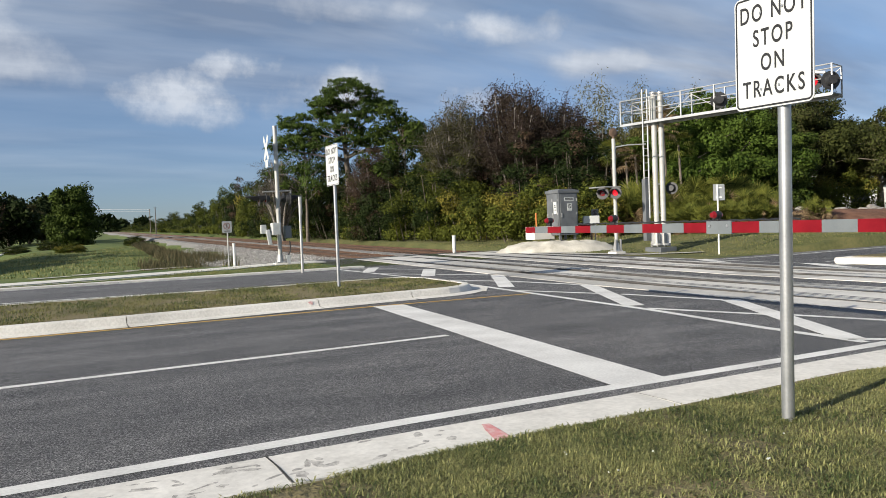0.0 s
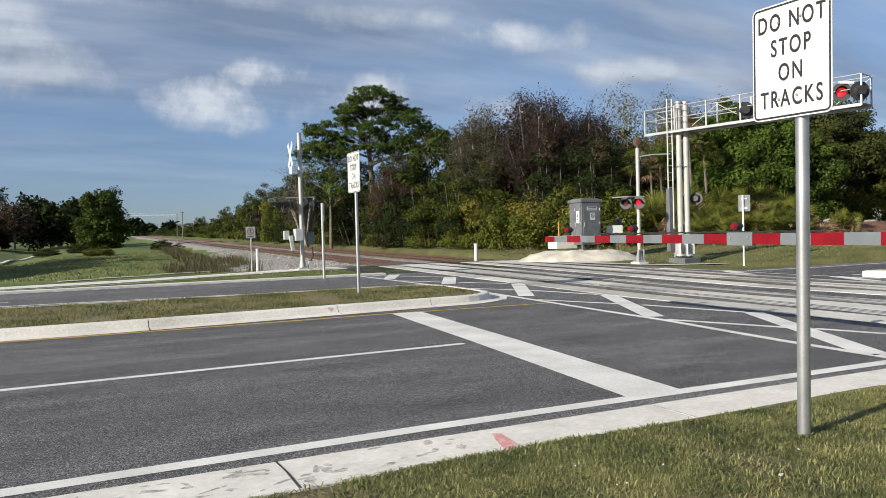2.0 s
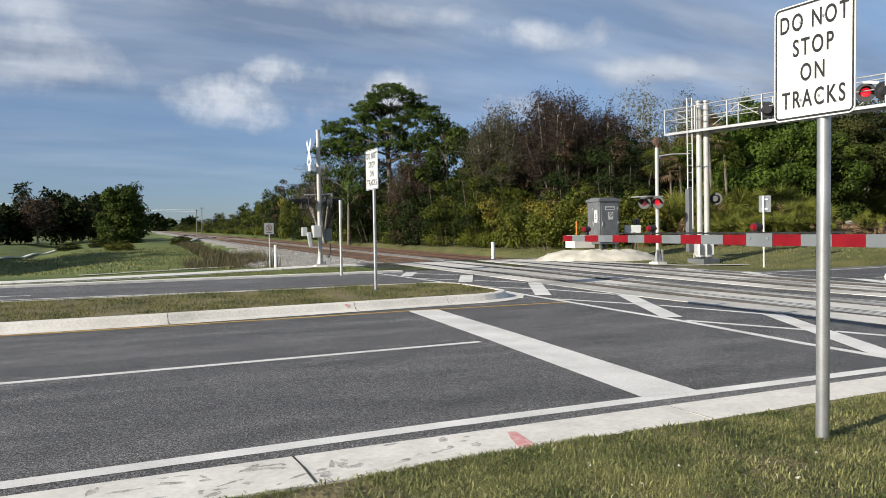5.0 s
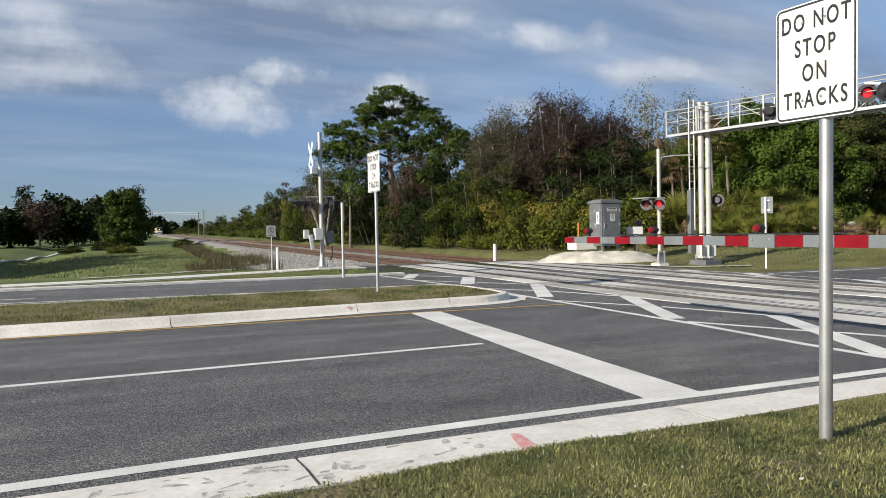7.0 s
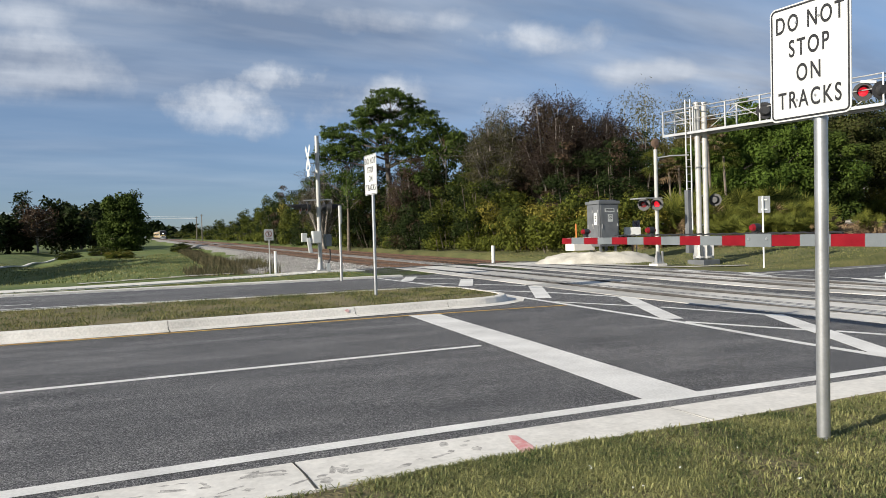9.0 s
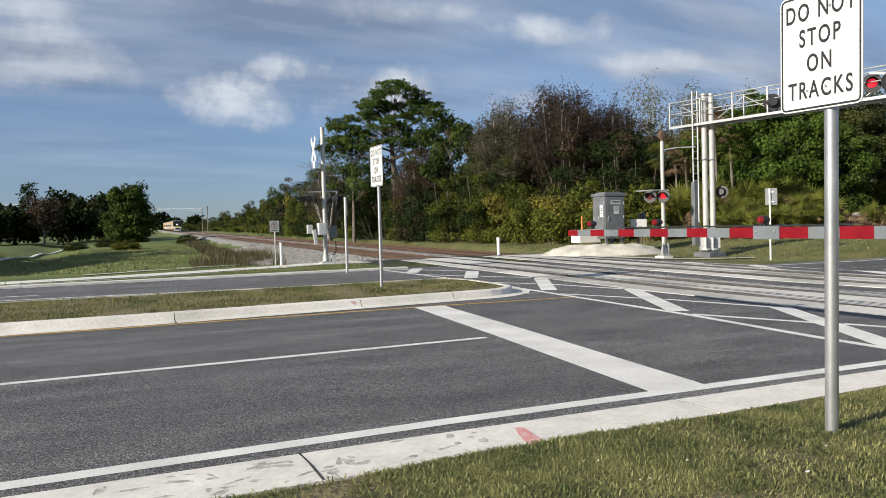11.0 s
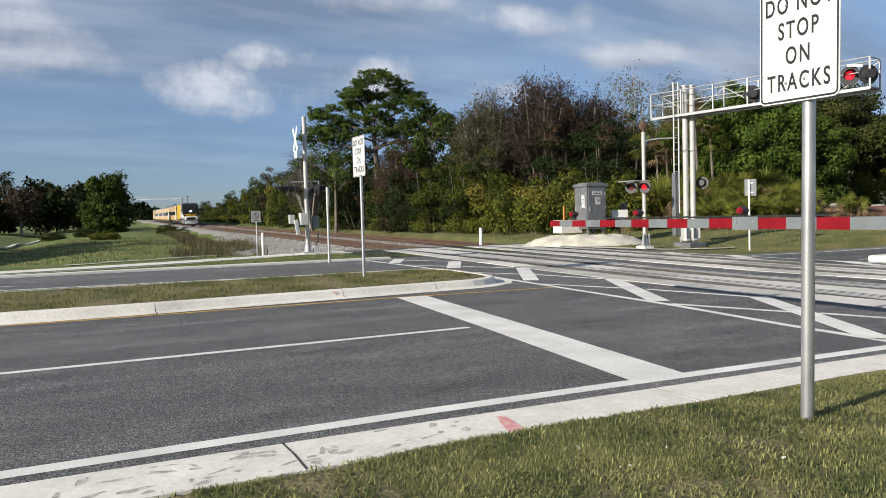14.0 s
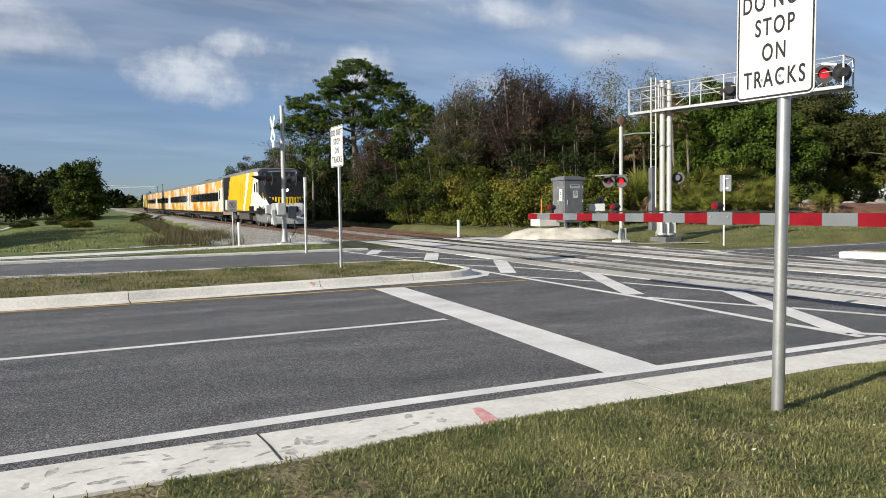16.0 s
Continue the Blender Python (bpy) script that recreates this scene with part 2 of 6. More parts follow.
WHITE_PVC = mat("white plastic", (0.66, 0.66, 0.63), (0.78, 0.78, 0.76), scale=4, rough=0.5, bump=0.02)
BARK = mat("grey bark", (0.06, 0.048, 0.038), (0.19, 0.16, 0.13), scale=3, fine=25, rough=0.95, bump=0.8, dist=0.03)
BARK_PALE = mat("pale bark", (0.16, 0.14, 0.12), (0.34, 0.31, 0.27), scale=3, fine=25, rough=0.95, bump=0.6, dist=0.03)


def leafmat(name, a, b):
    m = mat(name, a, b, scale=0.35, fine=2.2, rough=0.75, bump=0, island=True, spread=0.3, fine_amt=0.3, trans=0.08)
    m.node_tree.nodes["Principled BSDF"].inputs["Specular IOR Level"].default_value = 0.12
    return m


LEAF_VINE = leafmat("vine leaf", (0.004, 0.012, 0.002), (0.125, 0.14, 0.02))
# near black: deep shade inside the foliage is put into this leaf colour
LEAF_DARK_SHADE = leafmat("dark leaf with deepened shade", (0.0035, 0.009, 0.002), (0.028, 0.042, 0.009))
LEAF_PINE = leafmat("pine needle", (0.012, 0.028, 0.006), (0.085, 0.125, 0.024))
LEAF_OAK = leafmat("oak leaf", (0.008, 0.018, 0.003), (0.07, 0.1, 0.016))
LEAF_BRIGHT = leafmat("bright broad leaf", (0.01, 0.026, 0.003), (0.09, 0.135, 0.02))
LEAF_LIVE = leafmat("live oak leaf", (0.006, 0.012, 0.003), (0.07, 0.08, 0.02))
LEAF_OLIVE = leafmat("olive leaf", (0.016, 0.018, 0.007), (0.085, 0.08, 0.03))
LEAF_GOLD = leafmat("yellowing leaf", (0.04, 0.048, 0.008), (0.24, 0.2, 0.035))
LEAF_BROWN = leafmat("dry brown leaf", (0.018, 0.012, 0.008), (0.09, 0.058, 0.036))
LEAF_DRY = leafmat("withered leaf", (0.01, 0.007, 0.005), (0.06, 0.044, 0.028))
LEAF_BAMBOO = leafmat("bamboo leaf", (0.03, 0.036, 0.01), (0.14, 0.125, 0.038))
LEAF_PALM = leafmat("palmetto frond", (0.008, 0.02, 0.003), (0.16, 0.165, 0.03))
LEAF_STRAW = leafmat("dry palm frond", (0.06, 0.042, 0.022), (0.3, 0.21, 0.12))
TRAIN_Y = mat("yellow train paint", (0.72, 0.46, 0.01), (0.8, 0.53, 0.02), scale=1, rough=0.3, bump=0, coat=0.4)
TRAIN_W = mat("white train paint", (0.68, 0.67, 0.64), (0.78, 0.77, 0.74), scale=1, rough=0.3, bump=0, coat=0.4)
TRAIN_D = mat("charcoal train paint", (0.008, 0.008, 0.009), (0.018, 0.018, 0.02), scale=1, rough=0.3, bump=0)
TRAIN_D.node_tree.nodes["Principled BSDF"].inputs["Specular IOR Level"].default_value = 0.25
TRAIN_ROOF = mat("grey train roof", (0.1, 0.105, 0.11), (0.17, 0.175, 0.18), scale=1, rough=0.5, bump=0)
TRAIN_G = mat("train window glass", (0.012, 0.014, 0.017), (0.022, 0.024, 0.028), rough=0.08, bump=0, coat=0.5)
TRUCK = mat("truck steel", (0.03, 0.028, 0.026), (0.08, 0.075, 0.07), scale=4, rough=0.7)
LAMP_ON = mat("lit headlamp", (0.9, 0.9, 0.85), (1, 1, 0.95), rough=0.2, bump=0, emit=((1, 0.95, 0.85), 12))
HOUSE_W = mat("white house wall", (0.6, 0.6, 0.58), (0.74, 0.74, 0.71), scale=1, rough=0.8)
ROOF_M = mat("house roof shingle", (0.12, 0.11, 0.1), (0.24, 0.22, 0.2), scale=2, fine=15, rough=0.9)
MULCH = mat("red-brown mulch", (0.07, 0.03, 0.018), (0.2, 0.1, 0.06), scale=2, fine=20, rough=0.95, bump=0.8, dist=0.04)


def coach_livery():
    """White paint with sweeps of orange and yellow along the side."""
    m = bpy.data.materials.new("coach livery")
    m.use_nodes = True
    nt = m.node_tree
    N, L = nt.nodes.new, nt.links.new
    p = nt.nodes["Principled BSDF"]
    tc = N("ShaderNodeTexCoord")
    mp = N("ShaderNodeMapping")
    mp.inputs["Rotation"].default_value = (radians(28), 0, 0)
    mp.inputs["Scale"].default_value = (0.05, 0.13, 0.25)
    L(tc.outputs["Object"], mp.inputs[0])
    n = N("ShaderNodeTexNoise")
    n.inputs["Scale"].default_value = 2.2
    n.inputs["Detail"].default_value = 2
    L(mp.outputs[0], n.inputs["Vector"])
    cr = N("ShaderNodeValToRGB")
    ramp_stops(cr.color_ramp, [(0.0, (0.74, 0.7, 0.62)), (0.43, (0.74, 0.7, 0.62)), (0.5, (0.78, 0.42, 0.14)), (0.57, (0.8, 0.5, 0.03)), (0.66, (0.55, 0.17, 0.03)), (0.8, (0.74, 0.6, 0.4))])
    L(n.outputs[0], cr.inputs[0])
    L(cr.outputs[0], p.inputs["Base Color"])
    p.inputs["Roughness"].default_value = 0.3
    p.inputs["Coat Weight"].default_value = 0.4
    return m


LIVERY = coach_livery()


# ---- building blocks ----
def part(name, bm, material, parent=None, label="", smooth=False):
    """Links a bmesh as one mesh object under a thing or a part."""
    me = bpy.data.meshes.new(name)
    bm.to_mesh(me)
    bm.free()
    for m in material if isinstance(material, (list, tuple)) else [material]:
        me.materials.append(m)
    if smooth:
        me.polygons.foreach_set("use_smooth", [True] * len(me.polygons))
    ob = new(name, me)
    ob.parent = parent
    if label:
        ob["label"] = label
    return ob


def empty(name, m, label, category, group="", kind=""):
    ob = new(name)
    ob.empty_display_size = 0.2
    ob.matrix_world = m
    return tagged(ob, label, category, group, kind)


def box(bm, c, s, bevel=0.0, m=None, mi=0):
    r = bmesh.ops.create_cube(bm, size=1.0)
    vs = r["verts"]
    mt = Matrix.LocRotScale(c, None, s)
    bmesh.ops.transform(bm, matrix=(m @ mt) if m else mt, verts=vs)
    if bevel:
        es = list({e for v in vs for e in v.link_edges})
        bmesh.ops.bevel(bm, geom=es, offset=bevel, segments=2, affect="EDGES", profile=0.7)
    return bm


def rod(bm, a, b, r0, r1=None, seg=12):
    a, b = Vector(a), Vector(b)
    d = b - a
    r = bmesh.ops.create_cone(bm, cap_ends=True, segments=seg, radius1=r0, radius2=r0 if r1 is None else r1, depth=d.length)
    q = d.to_track_quat("Z", "Y").to_matrix().to_4x4()
    bmesh.ops.transform(bm, matrix=Matrix.Translation((a + b) / 2) @ q, verts=r["verts"])
    return bm


def tube(bm, pts, r, seg=8):
    for a, b in zip(pts, pts[1:]):
        rod(bm, a, b, r, seg=seg)
    return bm


def B():
    return bmesh.new()


def rounded_plate(bm, w, h, rad, t, z0=0.0):
    """A plate in the xz plane, its face towards -y, standing on z0."""
    pts = []
    for cx, cz, a0 in ((w / 2 - rad, h - rad, 0), (-w / 2 + rad, h - rad, 90), (-w / 2 + rad, rad, 180), (w / 2 - rad, rad, 270)):
        for i in range(6):
            a = radians(a0 + i * 18)
            pts.append((cx + rad * math.cos(a), cz + rad * math.sin(a)))
    f = [bm.verts.new((x, -t / 2, z + z0)) for x, z in pts]
    k = [bm.verts.new((x, t / 2, z + z0)) for x, z in pts]
    bm.faces.new(f)
    bm.faces.new(k[::-1])
    n = len(pts)
    for i in range(n):
        bm.faces.new((f[i], k[i], k[(i + 1) % n], f[(i + 1) % n]))
    bmesh.ops.recalc_face_normals(bm, faces=bm.faces)
    return bm


def rim_loop(bm, w, h, rad, line, y, t, z0=0.0):
    """A thin raised border, following a rounded rectangle."""
    def ring(inset):
        pts = []
        r = max(rad - inset, 0.004)
        for cx, cz, a0 in ((w / 2 - rad, h - rad, 0), (-w / 2 + rad, h - rad, 90), (-w / 2 + rad, rad, 180), (w / 2 - rad, rad, 270)):
            for i in range(6):
                a = radians(a0 + i * 18)
                pts.append((cx + r * math.cos(a), cz + r * math.sin(a) + z0))
        return pts
    o, i_ = ring(0), ring(line)
    vo = [bm.verts.new((x, y, z)) for x, z in o]
    vi = [bm.verts.new((x, y, z)) for x, z in i_]
    n = len(o)
    for i in range(n):
        bm.faces.new((vo[i], vi[i], vi[(i + 1) % n], vo[(i + 1) % n]))
    bmesh.ops.recalc_face_normals(bm, faces=bm.faces)
    if bm.faces[:] and bm.faces[:][0].normal.y > 0:
        bmesh.ops.reverse_faces(bm, faces=bm.faces)
    return bm


def lettering(name, text, size, m, material, parent, squeeze=0.8, bold=0.012):
    """Words as thin mesh, in the xz plane facing -y."""
    cu = bpy.data.curves.new(name, "FONT")
    cu.body = text
    cu.size = size
    cu.align_x, cu.align_y = "CENTER", "CENTER"
    cu.extrude = 0.0008
    cu.offset = bold * size
    cu.space_character = 1.26
    tmp = new("words", cu)
    bpy.context.view_layer.update()
    me = bpy.data.meshes.new_from_object(tmp.evaluated_get(bpy.context.evaluated_depsgraph_get()))
    bpy.data.objects.remove(tmp)
    me.transform(m @ pose(0, 0, 0, 90) @ Matrix.Diagonal((squeeze, 1, 1, 1)))
    me.materials.clear()
    me.materials.append(material)
    me.name = name
    bm = bmesh.new()
    bm.from_mesh(me)
    left = set(bm.verts)
    while left:
        group, todo = set(), [left.pop()]
        while todo:
            v = todo.pop()
            group.add(v)
            for e in v.link_edges:
                o = e.other_vert(v)
                if o in left:
                    left.discard(o)
                    todo.append(o)
        idx = {v: i for i, v in enumerate(group)}
        raw_mesh(name, [tuple(v.co) for v in idx], [[idx[v] for v in f.verts] for f in bm.faces if f.verts[0] in group], material, parent)
    bm.free()


def raw_mesh(name, verts, faces, material, parent=None, smooth=False):
    me = bpy.data.meshes.new(name)
    me.from_pydata(verts, [], faces)
    me.update()
    me.materials.append(material)
    if smooth:
        me.polygons.foreach_set("use_smooth", [True] * len(me.polygons))
    ob = new(name, me)
    ob.parent = parent
    return ob


# ---- lie of the land ----
def rise(y):
    """The ground climbs gently past the near road."""
    return 0.0135 * min(max(0.0, y - 8.0), 1000.0)


TU = Vector((0.0419, 0.9991, 0.0))
TN = Vector((0.9991, -0.0419, 0.0))


def along(s, p, z=0.0):
    """A point s metres across and p metres along the railway, z over the ground there."""
    v = TN * s + TU * p
    return Vector((v.x, v.y, rise(v.y) + z))


def smooth01(a, b, v):
    t = min(1.0, max(0.0, (v - a) / (b - a)))
    return t * t * (3 - 2 * t)


def land(x, y):
    """Height of the ground sheet."""
    z = rise(y)
    s = x * TN.x + y * TN.y
    if -0.55 < y < 19.75 and x < 15.4 or (y < 12.7 and x >= 3.2 and y > -0.6) or (x >= 15.4 and -40 < y < 12.7):
        return z - 0.06
    # field beside the line lies lower, with a ditch
    if y > 20:
        low = smooth01(25.5, 31.0, y) * (1 - smooth01(3.4, 5.6, s))
        z -= 0.75 * low
        z -= 0.7 * low * math.exp(-((x + 9 + 0.02 * y) / 3.2) ** 2)
        z += low * 0.35 * noise.noise((x * 0.13, y * 0.09, 3.0))
    if s < 5.2 and s > 1.6 and y > 25.5:
        z -= 0.2 * smooth01(1.6, 3.0, s)
    if 5.0 < s < 16.2 and y > 26.2:
        z -= 0.45
    # lawn and garden behind the crossing lift towards the trees
    if s > 16.2 and y > 12.7:
        z += 0.45 * smooth01(17.0, 24.0, s) + 0.06 * noise.noise((x * 0.2, y * 0.2, 9.0))
        z += 0.9 * smooth01(24, 42, x) * smooth01(16, 26, y) * (1 - smooth01(40, 60, y))
    if y < -0.55:
        k = smooth01(0.78, 0.98, -y)
        z += -0.04 + k * (0.07 + 0.03 * noise.noise((x * 0.6, y * 0.6, 1.0)) + 0.05 * smooth01(1.0, 6.0, -y))
    return z


def spaced(vals):
    return sorted(set(round(v, 3) for v in vals))


XS = spaced([-3000, -1500, -700, -350, -180, -120, -90, -70, -55] + [-45 + i * 1.5 for i in range(20)] + [-15 + i * 0.6 for i in range(56)] + [15.39, 15.41, 3.19, 3.21] + [19 + i * 1.5 for i in range(40)] + [90, 110, 140, 200, 350, 700, 1500, 3000])
YS = spaced([-1500, -600, -200, -80, -40, -20, -12] + [-8 + i * 0.4 for i in range(16)] + [-1.8, -1.6, -1.4, -1.25, -1.15, -1.05, -0.95, -0.86, -0.58, -0.5, 3, 8, 12.65, 12.75, 16, 19.7, 19.8] + [20.2 + i * 0.8 for i in range(40)] + [54 + i * 4 for i in range(40)] + [230, 270, 330, 420, 540, 700, 1008, 1500, 3000])
nx, ny = len(XS), len(YS)
ground = raw_mesh("ground", [(x, y, land(x, y)) for y in YS for x in XS],
                  [(j * nx + i, j * nx + i + 1, (j + 1) * nx + i + 1, (j + 1) * nx + i) for j in range(ny - 1) for i in range(nx - 1)], SOIL, smooth=True)
ground.data.materials.append(FIELD)
ground.data.materials.append(LAWN)
for poly in ground.data.polygons:
    if poly.center.y > 19.9 or poly.center.x > 15:
        poly.material_index = 2 if poly.center.x > 13 and poly.center.y < 80 else 1
tagged(ground, "lawn and rough field grass, patchy green and straw", "ground", kind="structure")


def sheet(name, x0, x1, y0, y1, dz, material, stepx=4.0, stepy=2.0):
    xs = [x0 + (x1 - x0) * i / max(1, math.ceil((x1 - x0) / stepx)) for i in range(max(1, math.ceil((x1 - x0) / stepx)) + 1)]
    ys = spaced([y0 + (y1 - y0) * i / max(1, math.ceil((y1 - y0) / stepy)) for i in range(max(1, math.ceil((y1 - y0) / stepy)) + 1)] + ([8.0] if y0 < 8 < y1 else []))
    n = len(xs)
    return raw_mesh(name, [(x, y, rise(y) + dz) for y in ys for x in xs], [(j * n + i, j * n + i + 1, (j + 1) * n + i + 1, (j + 1) * n + i) for j in range(len(ys) - 1) for i in range(n - 1)], material)


road = sheet("road", -120, 15.45, -0.6, 19.72, 0.0, ASPHALT)
tagged(road, "dark grey worn asphalt road across the railway", "road", kind="structure")
road_b = sheet("road_east", 15.46, 160, -20, 12.7, 0.0, ASPHALT)
apron = sheet("road_apron", 5.3, 15.2, 19.72, 26.2, 0.0, ASPHALT)
tagged(apron, "asphalt shoulder beside the crossing panels", "road", kind="structure")
tagged(road_b, "dark grey asphalt road beyond the railway", "road", kind="structure")


def strip(name, pts, width, dz, material, label="", parent=None, thick=0.0):
    """A band along a line on the ground, as painted marks and slabs are. Joins are mitred."""
    P = []
    for a, b in zip(pts, pts[1:]):
        n = max(1, int(math.hypot(b[0] - a[0], b[1] - a[1]) / 2.0))
        P += [(a[0] + (b[0] - a[0]) * i / n, a[1] + (b[1] - a[1]) * i / n) for i in range(n)]
    P.append(pts[-1])
    V = []
    for i, (x, y) in enumerate(P):
        x0, y0 = P[max(0, i - 1)]
        x1, y1 = P[min(len(P) - 1, i + 1)]
        d = Vector((x1 - x0, y1 - y0)).normalized()
        w = width[0] + (width[1] - width[0]) * i / (len(P) - 1) if isinstance(width, tuple) else width
        for k in (-0.5, 0.5):
            X, Y = x - d.y * w * k, y + d.x * w * k
            V.append((X, Y, rise(Y) + dz))
    n = len(P)
    F = [(2 * i, 2 * i + 2, 2 * i + 3, 2 * i + 1) for i in range(n - 1)]
    F = [f[::-1] for f in F]
    if thick:
        V += [(x, y, z - thick) for x, y, z in V]
        m = 2 * n
        for i in range(n - 1):
            F.append((2 * i, 2 * i + 2, m + 2 * i + 2, m + 2 * i))
            F.append((2 * i + 1, m + 2 * i + 1, m + 2 * i + 3, 2 * i + 3))
        F.append((0, m, m + 1, 1))
        F.append((2 * n - 2, 2 * n - 1, m + 2 * n - 1, m + 2 * n - 2))
    ob = raw_mesh(name, V, F, material, parent)
    bm = bmesh.new()
    bm.from_mesh(ob.data)
    bmesh.ops.recalc_face_normals(bm, faces=bm.faces)
    if sum(f.normal.z for f in bm.faces) < 0:
        bmesh.ops.reverse_faces(bm, faces=bm.faces)
    bm.to_mesh(ob.data)
    bm.free()
    if label:
        ob["label"] = label
    return ob


def near_edge(x):
    """The outer line of the near lane, which swings slowly away from the median."""
    return float(np.interp(x, (-100, -4, -2, 0, 2, 3, 4, 9), (0.04, 0.0, -0.015, -0.085, -0.175, -0.215, -0.255, -0.45)))


def gutter_edge(x):
    """Where the asphalt meets the gutter strip."""
    return float(np.interp(x, (-100, -5, -2.5, 0, 1.2, 2.6, 9), (-0.26, -0.28, -0.335, -0.41, -0.44, -0.49, -0.7)))


# painted marks, each a part of the road
EDGE = [(x, near_edge(x)) for x in (-100, -40, -20, -10, -5, -4, -3, -2, -1, 0, 1, 2, 3, 3.9)]
strip("edge_line", EDGE, 0.17, 0.004, PAINT, "worn white edge line", road)
strip("lane_line", [(-100, 3.74), (0.36, 3.74)], 0.13, 0.004, PAINT, "white lane line", road)
strip("yellow_line", [(-100, 8.27), (-6, 8.22), (1.0, 8.09), (4.75, 7.8)], 0.11, 0.004, YELLOW_PAINT, "yellow median edge line", road)
strip("stop_bar", [(0.31, -0.05), (0.86, 3.9), (1.37, 8.02)], 0.62, 0.006, PAINT, "wide white stop bar", road)
strip("far_edge_line", [(-100, 19.35), (5.5, 19.3)], 0.13, 0.004, PAINT, "white edge line of the far lane", road)
strip("far_lane_line", [(-100, 15.9), (-6.6, 15.05), (-0.3, 14.5), (3.2, 14.2)], 0.13, 0.004, PAINT, "white line along the median", road)
strip("lane_dash", [(-12.0, 16.6), (-6.0, 16.15)], 0.12, 0.004, PAINT, "short white lane dash", road)
# keep-clear zigzag in front of the rails
LOW = [(3.72, -0.08), (3.87, 1.41), (4.3, 4.06), (4.72, 8.3), (4.84, 11.62), (4.72, 14.84), (4.5, 19.2)]
strip("clear_line", LOW, 0.15, 0.004, PAINT, "white keep-clear line", road)
for pts, w in (([(3.8, 0.14), (6.25, 3.95)], 0.34), ([(4.5, 4.5), (6.75, 8.55)], 0.36), ([(5.06, 9.4), (6.88, 12.68)], 0.38), ([(5.3, 13.95), (6.68, 16.55)], 0.42), ([(4.75, 17.2), (5.75, 19.1)], 0.4)):
    strip("clear_bar", pts, w, 0.008, PAINT, "broad white slanting bar", road)
for pts in ([(5.2, 1.95), (5.55, 0.77), (5.75, -0.6)], [(5.76, 6.23), (6.18, 4.07)], [(6.0, 10.75), (6.62, 8.69)], [(5.82, 14.38), (6.73, 12.94)], [(5.0, 19.2), (6.55, 16.78)],
            [(4.38, 4.1), (5.03, 2.21)], [(4.8, 8.6), (5.6, 6.6)], [(4.85, 12.6), (5.85, 10.9)], [(4.7, 16.2), (5.6, 14.6)], [(3.79, 0.19), (4.4, -0.5)]):
    strip("clear_stroke", pts, 0.15, 0.004, PAINT, "thin white slanting stroke", road)
HIGH = [(13.5, 4.0), (13.75, 10.1), (14.0, 13.1), (14.3, 17.5)]
strip("clear_line", HIGH, 0.15, 0.004, PAINT, "white keep-clear line", road)
for pts in ([(13.45, 5.4), (15.35, 8.8)], [(13.8, 10.1), (15.25, 12.8)], [(14.0, 13.1), (14.85, 15.4)]):
    strip("clear_bar", pts, 0.42, 0.008, PAINT, "broad white slanting bar", road)
for pts in ([(15.3, 12.7), (15.2, 11.0), (15.4, 7.5)], [(14.85, 15.3), (15.2, 13.0)]):
    strip("clear_stroke", pts, 0.13, 0.004, PAINT, "thin white slanting stroke", road)
strip("east_edge_line", [(15.6, 12.2), (19, 11.9), (60, 12.2)], 0.13, 0.004, PAINT, "white edge line", road_b)
strip("east_median_line", [(16.3, 8.9), (60, 9.6)], 0.13, 0.004, PAINT, "white line along the east median", road_b)

# flat concrete gutter strip along the near edge, in cast lengths
gutter = empty("gutter", pose(0, 0, 0), "flat white concrete gutter strip edging the lawn, smeared with tyre marks", "kerb", kind="structure")
JOINTS = [-41.2, -34.9, -28.5, -22.2, -15.9, -12.7, -9.6, -6.4, -3.23, -0.07, 3.1, 9.0]
for a, b in zip(JOINTS, JOINTS[1:]):
    xs = [a + 0.004 + (b - a - 0.008) * i / 4 for i in range(5)]
    cx = [(x, gutter_edge(x) - 0.305) for x in xs]
    strip("slab", cx, 0.61, 0.02, GUTTER_C, "", gutter, thick=0.08)
JOINT = mat("dark open joint", (0.03, 0.028, 0.025), (0.07, 0.065, 0.06), rough=0.95)
for x in JOINTS[5:-1]:
    strip("joint", [(x - 0.006, gutter_edge(x) + 0.01), (x + 0.006, gutter_edge(x) - 0.3), (x, gutter_edge(x) - 0.6)], 0.013 if x < -1 else 0.006, 0.0225, JOINT, "", gutter)
SCUFF = mat("grey tyre smear", (0.27, 0.26, 0.24), (0.56, 0.535, 0.49), scale=22, fine=90, rough=0.9, spread=0.1)
rs = random.Random(5)
for i in range(46):
    x, y = rs.uniform(-4.6, -1.9), gutter_edge(-3) - rs.uniform(0.05, 0.52)
    w, h, tilt = rs.uniform(0.03, 0.11), rs.uniform(0.012, 0.035), rs.uniform(-0.5, 0.5)
    if rs.random() < 0.4:
        w, h, tilt = h * 1.3, w * 0.8, tilt
    ring = []
    for k in range(11):
        a = k * 0.5712
        q = rs.uniform(0.55, 1.2)
        px_, py_ = w * q * math.cos(a), h * q * math.sin(a)
        ring.append((x + px_ * math.cos(tilt) - py_ * math.sin(tilt), y + px_ * math.sin(tilt) + py_ * math.cos(tilt), 0.0203 + i * 0.00001))
    raw_mesh("smear", ring, [tuple(range(11))], SCUFF, gutter)
SPRAY = mat("faded red spray", (0.6, 0.24, 0.24), (0.66, 0.5, 0.46), scale=14, fine=60, rough=0.9, spread=0.12)
strip("red_mark", [(-1.64, -0.5), (-1.68, -0.65), (-1.74, -0.93)], (0.06, 0.14), 0.0235, SPRAY, "faded red spray mark", gutter)

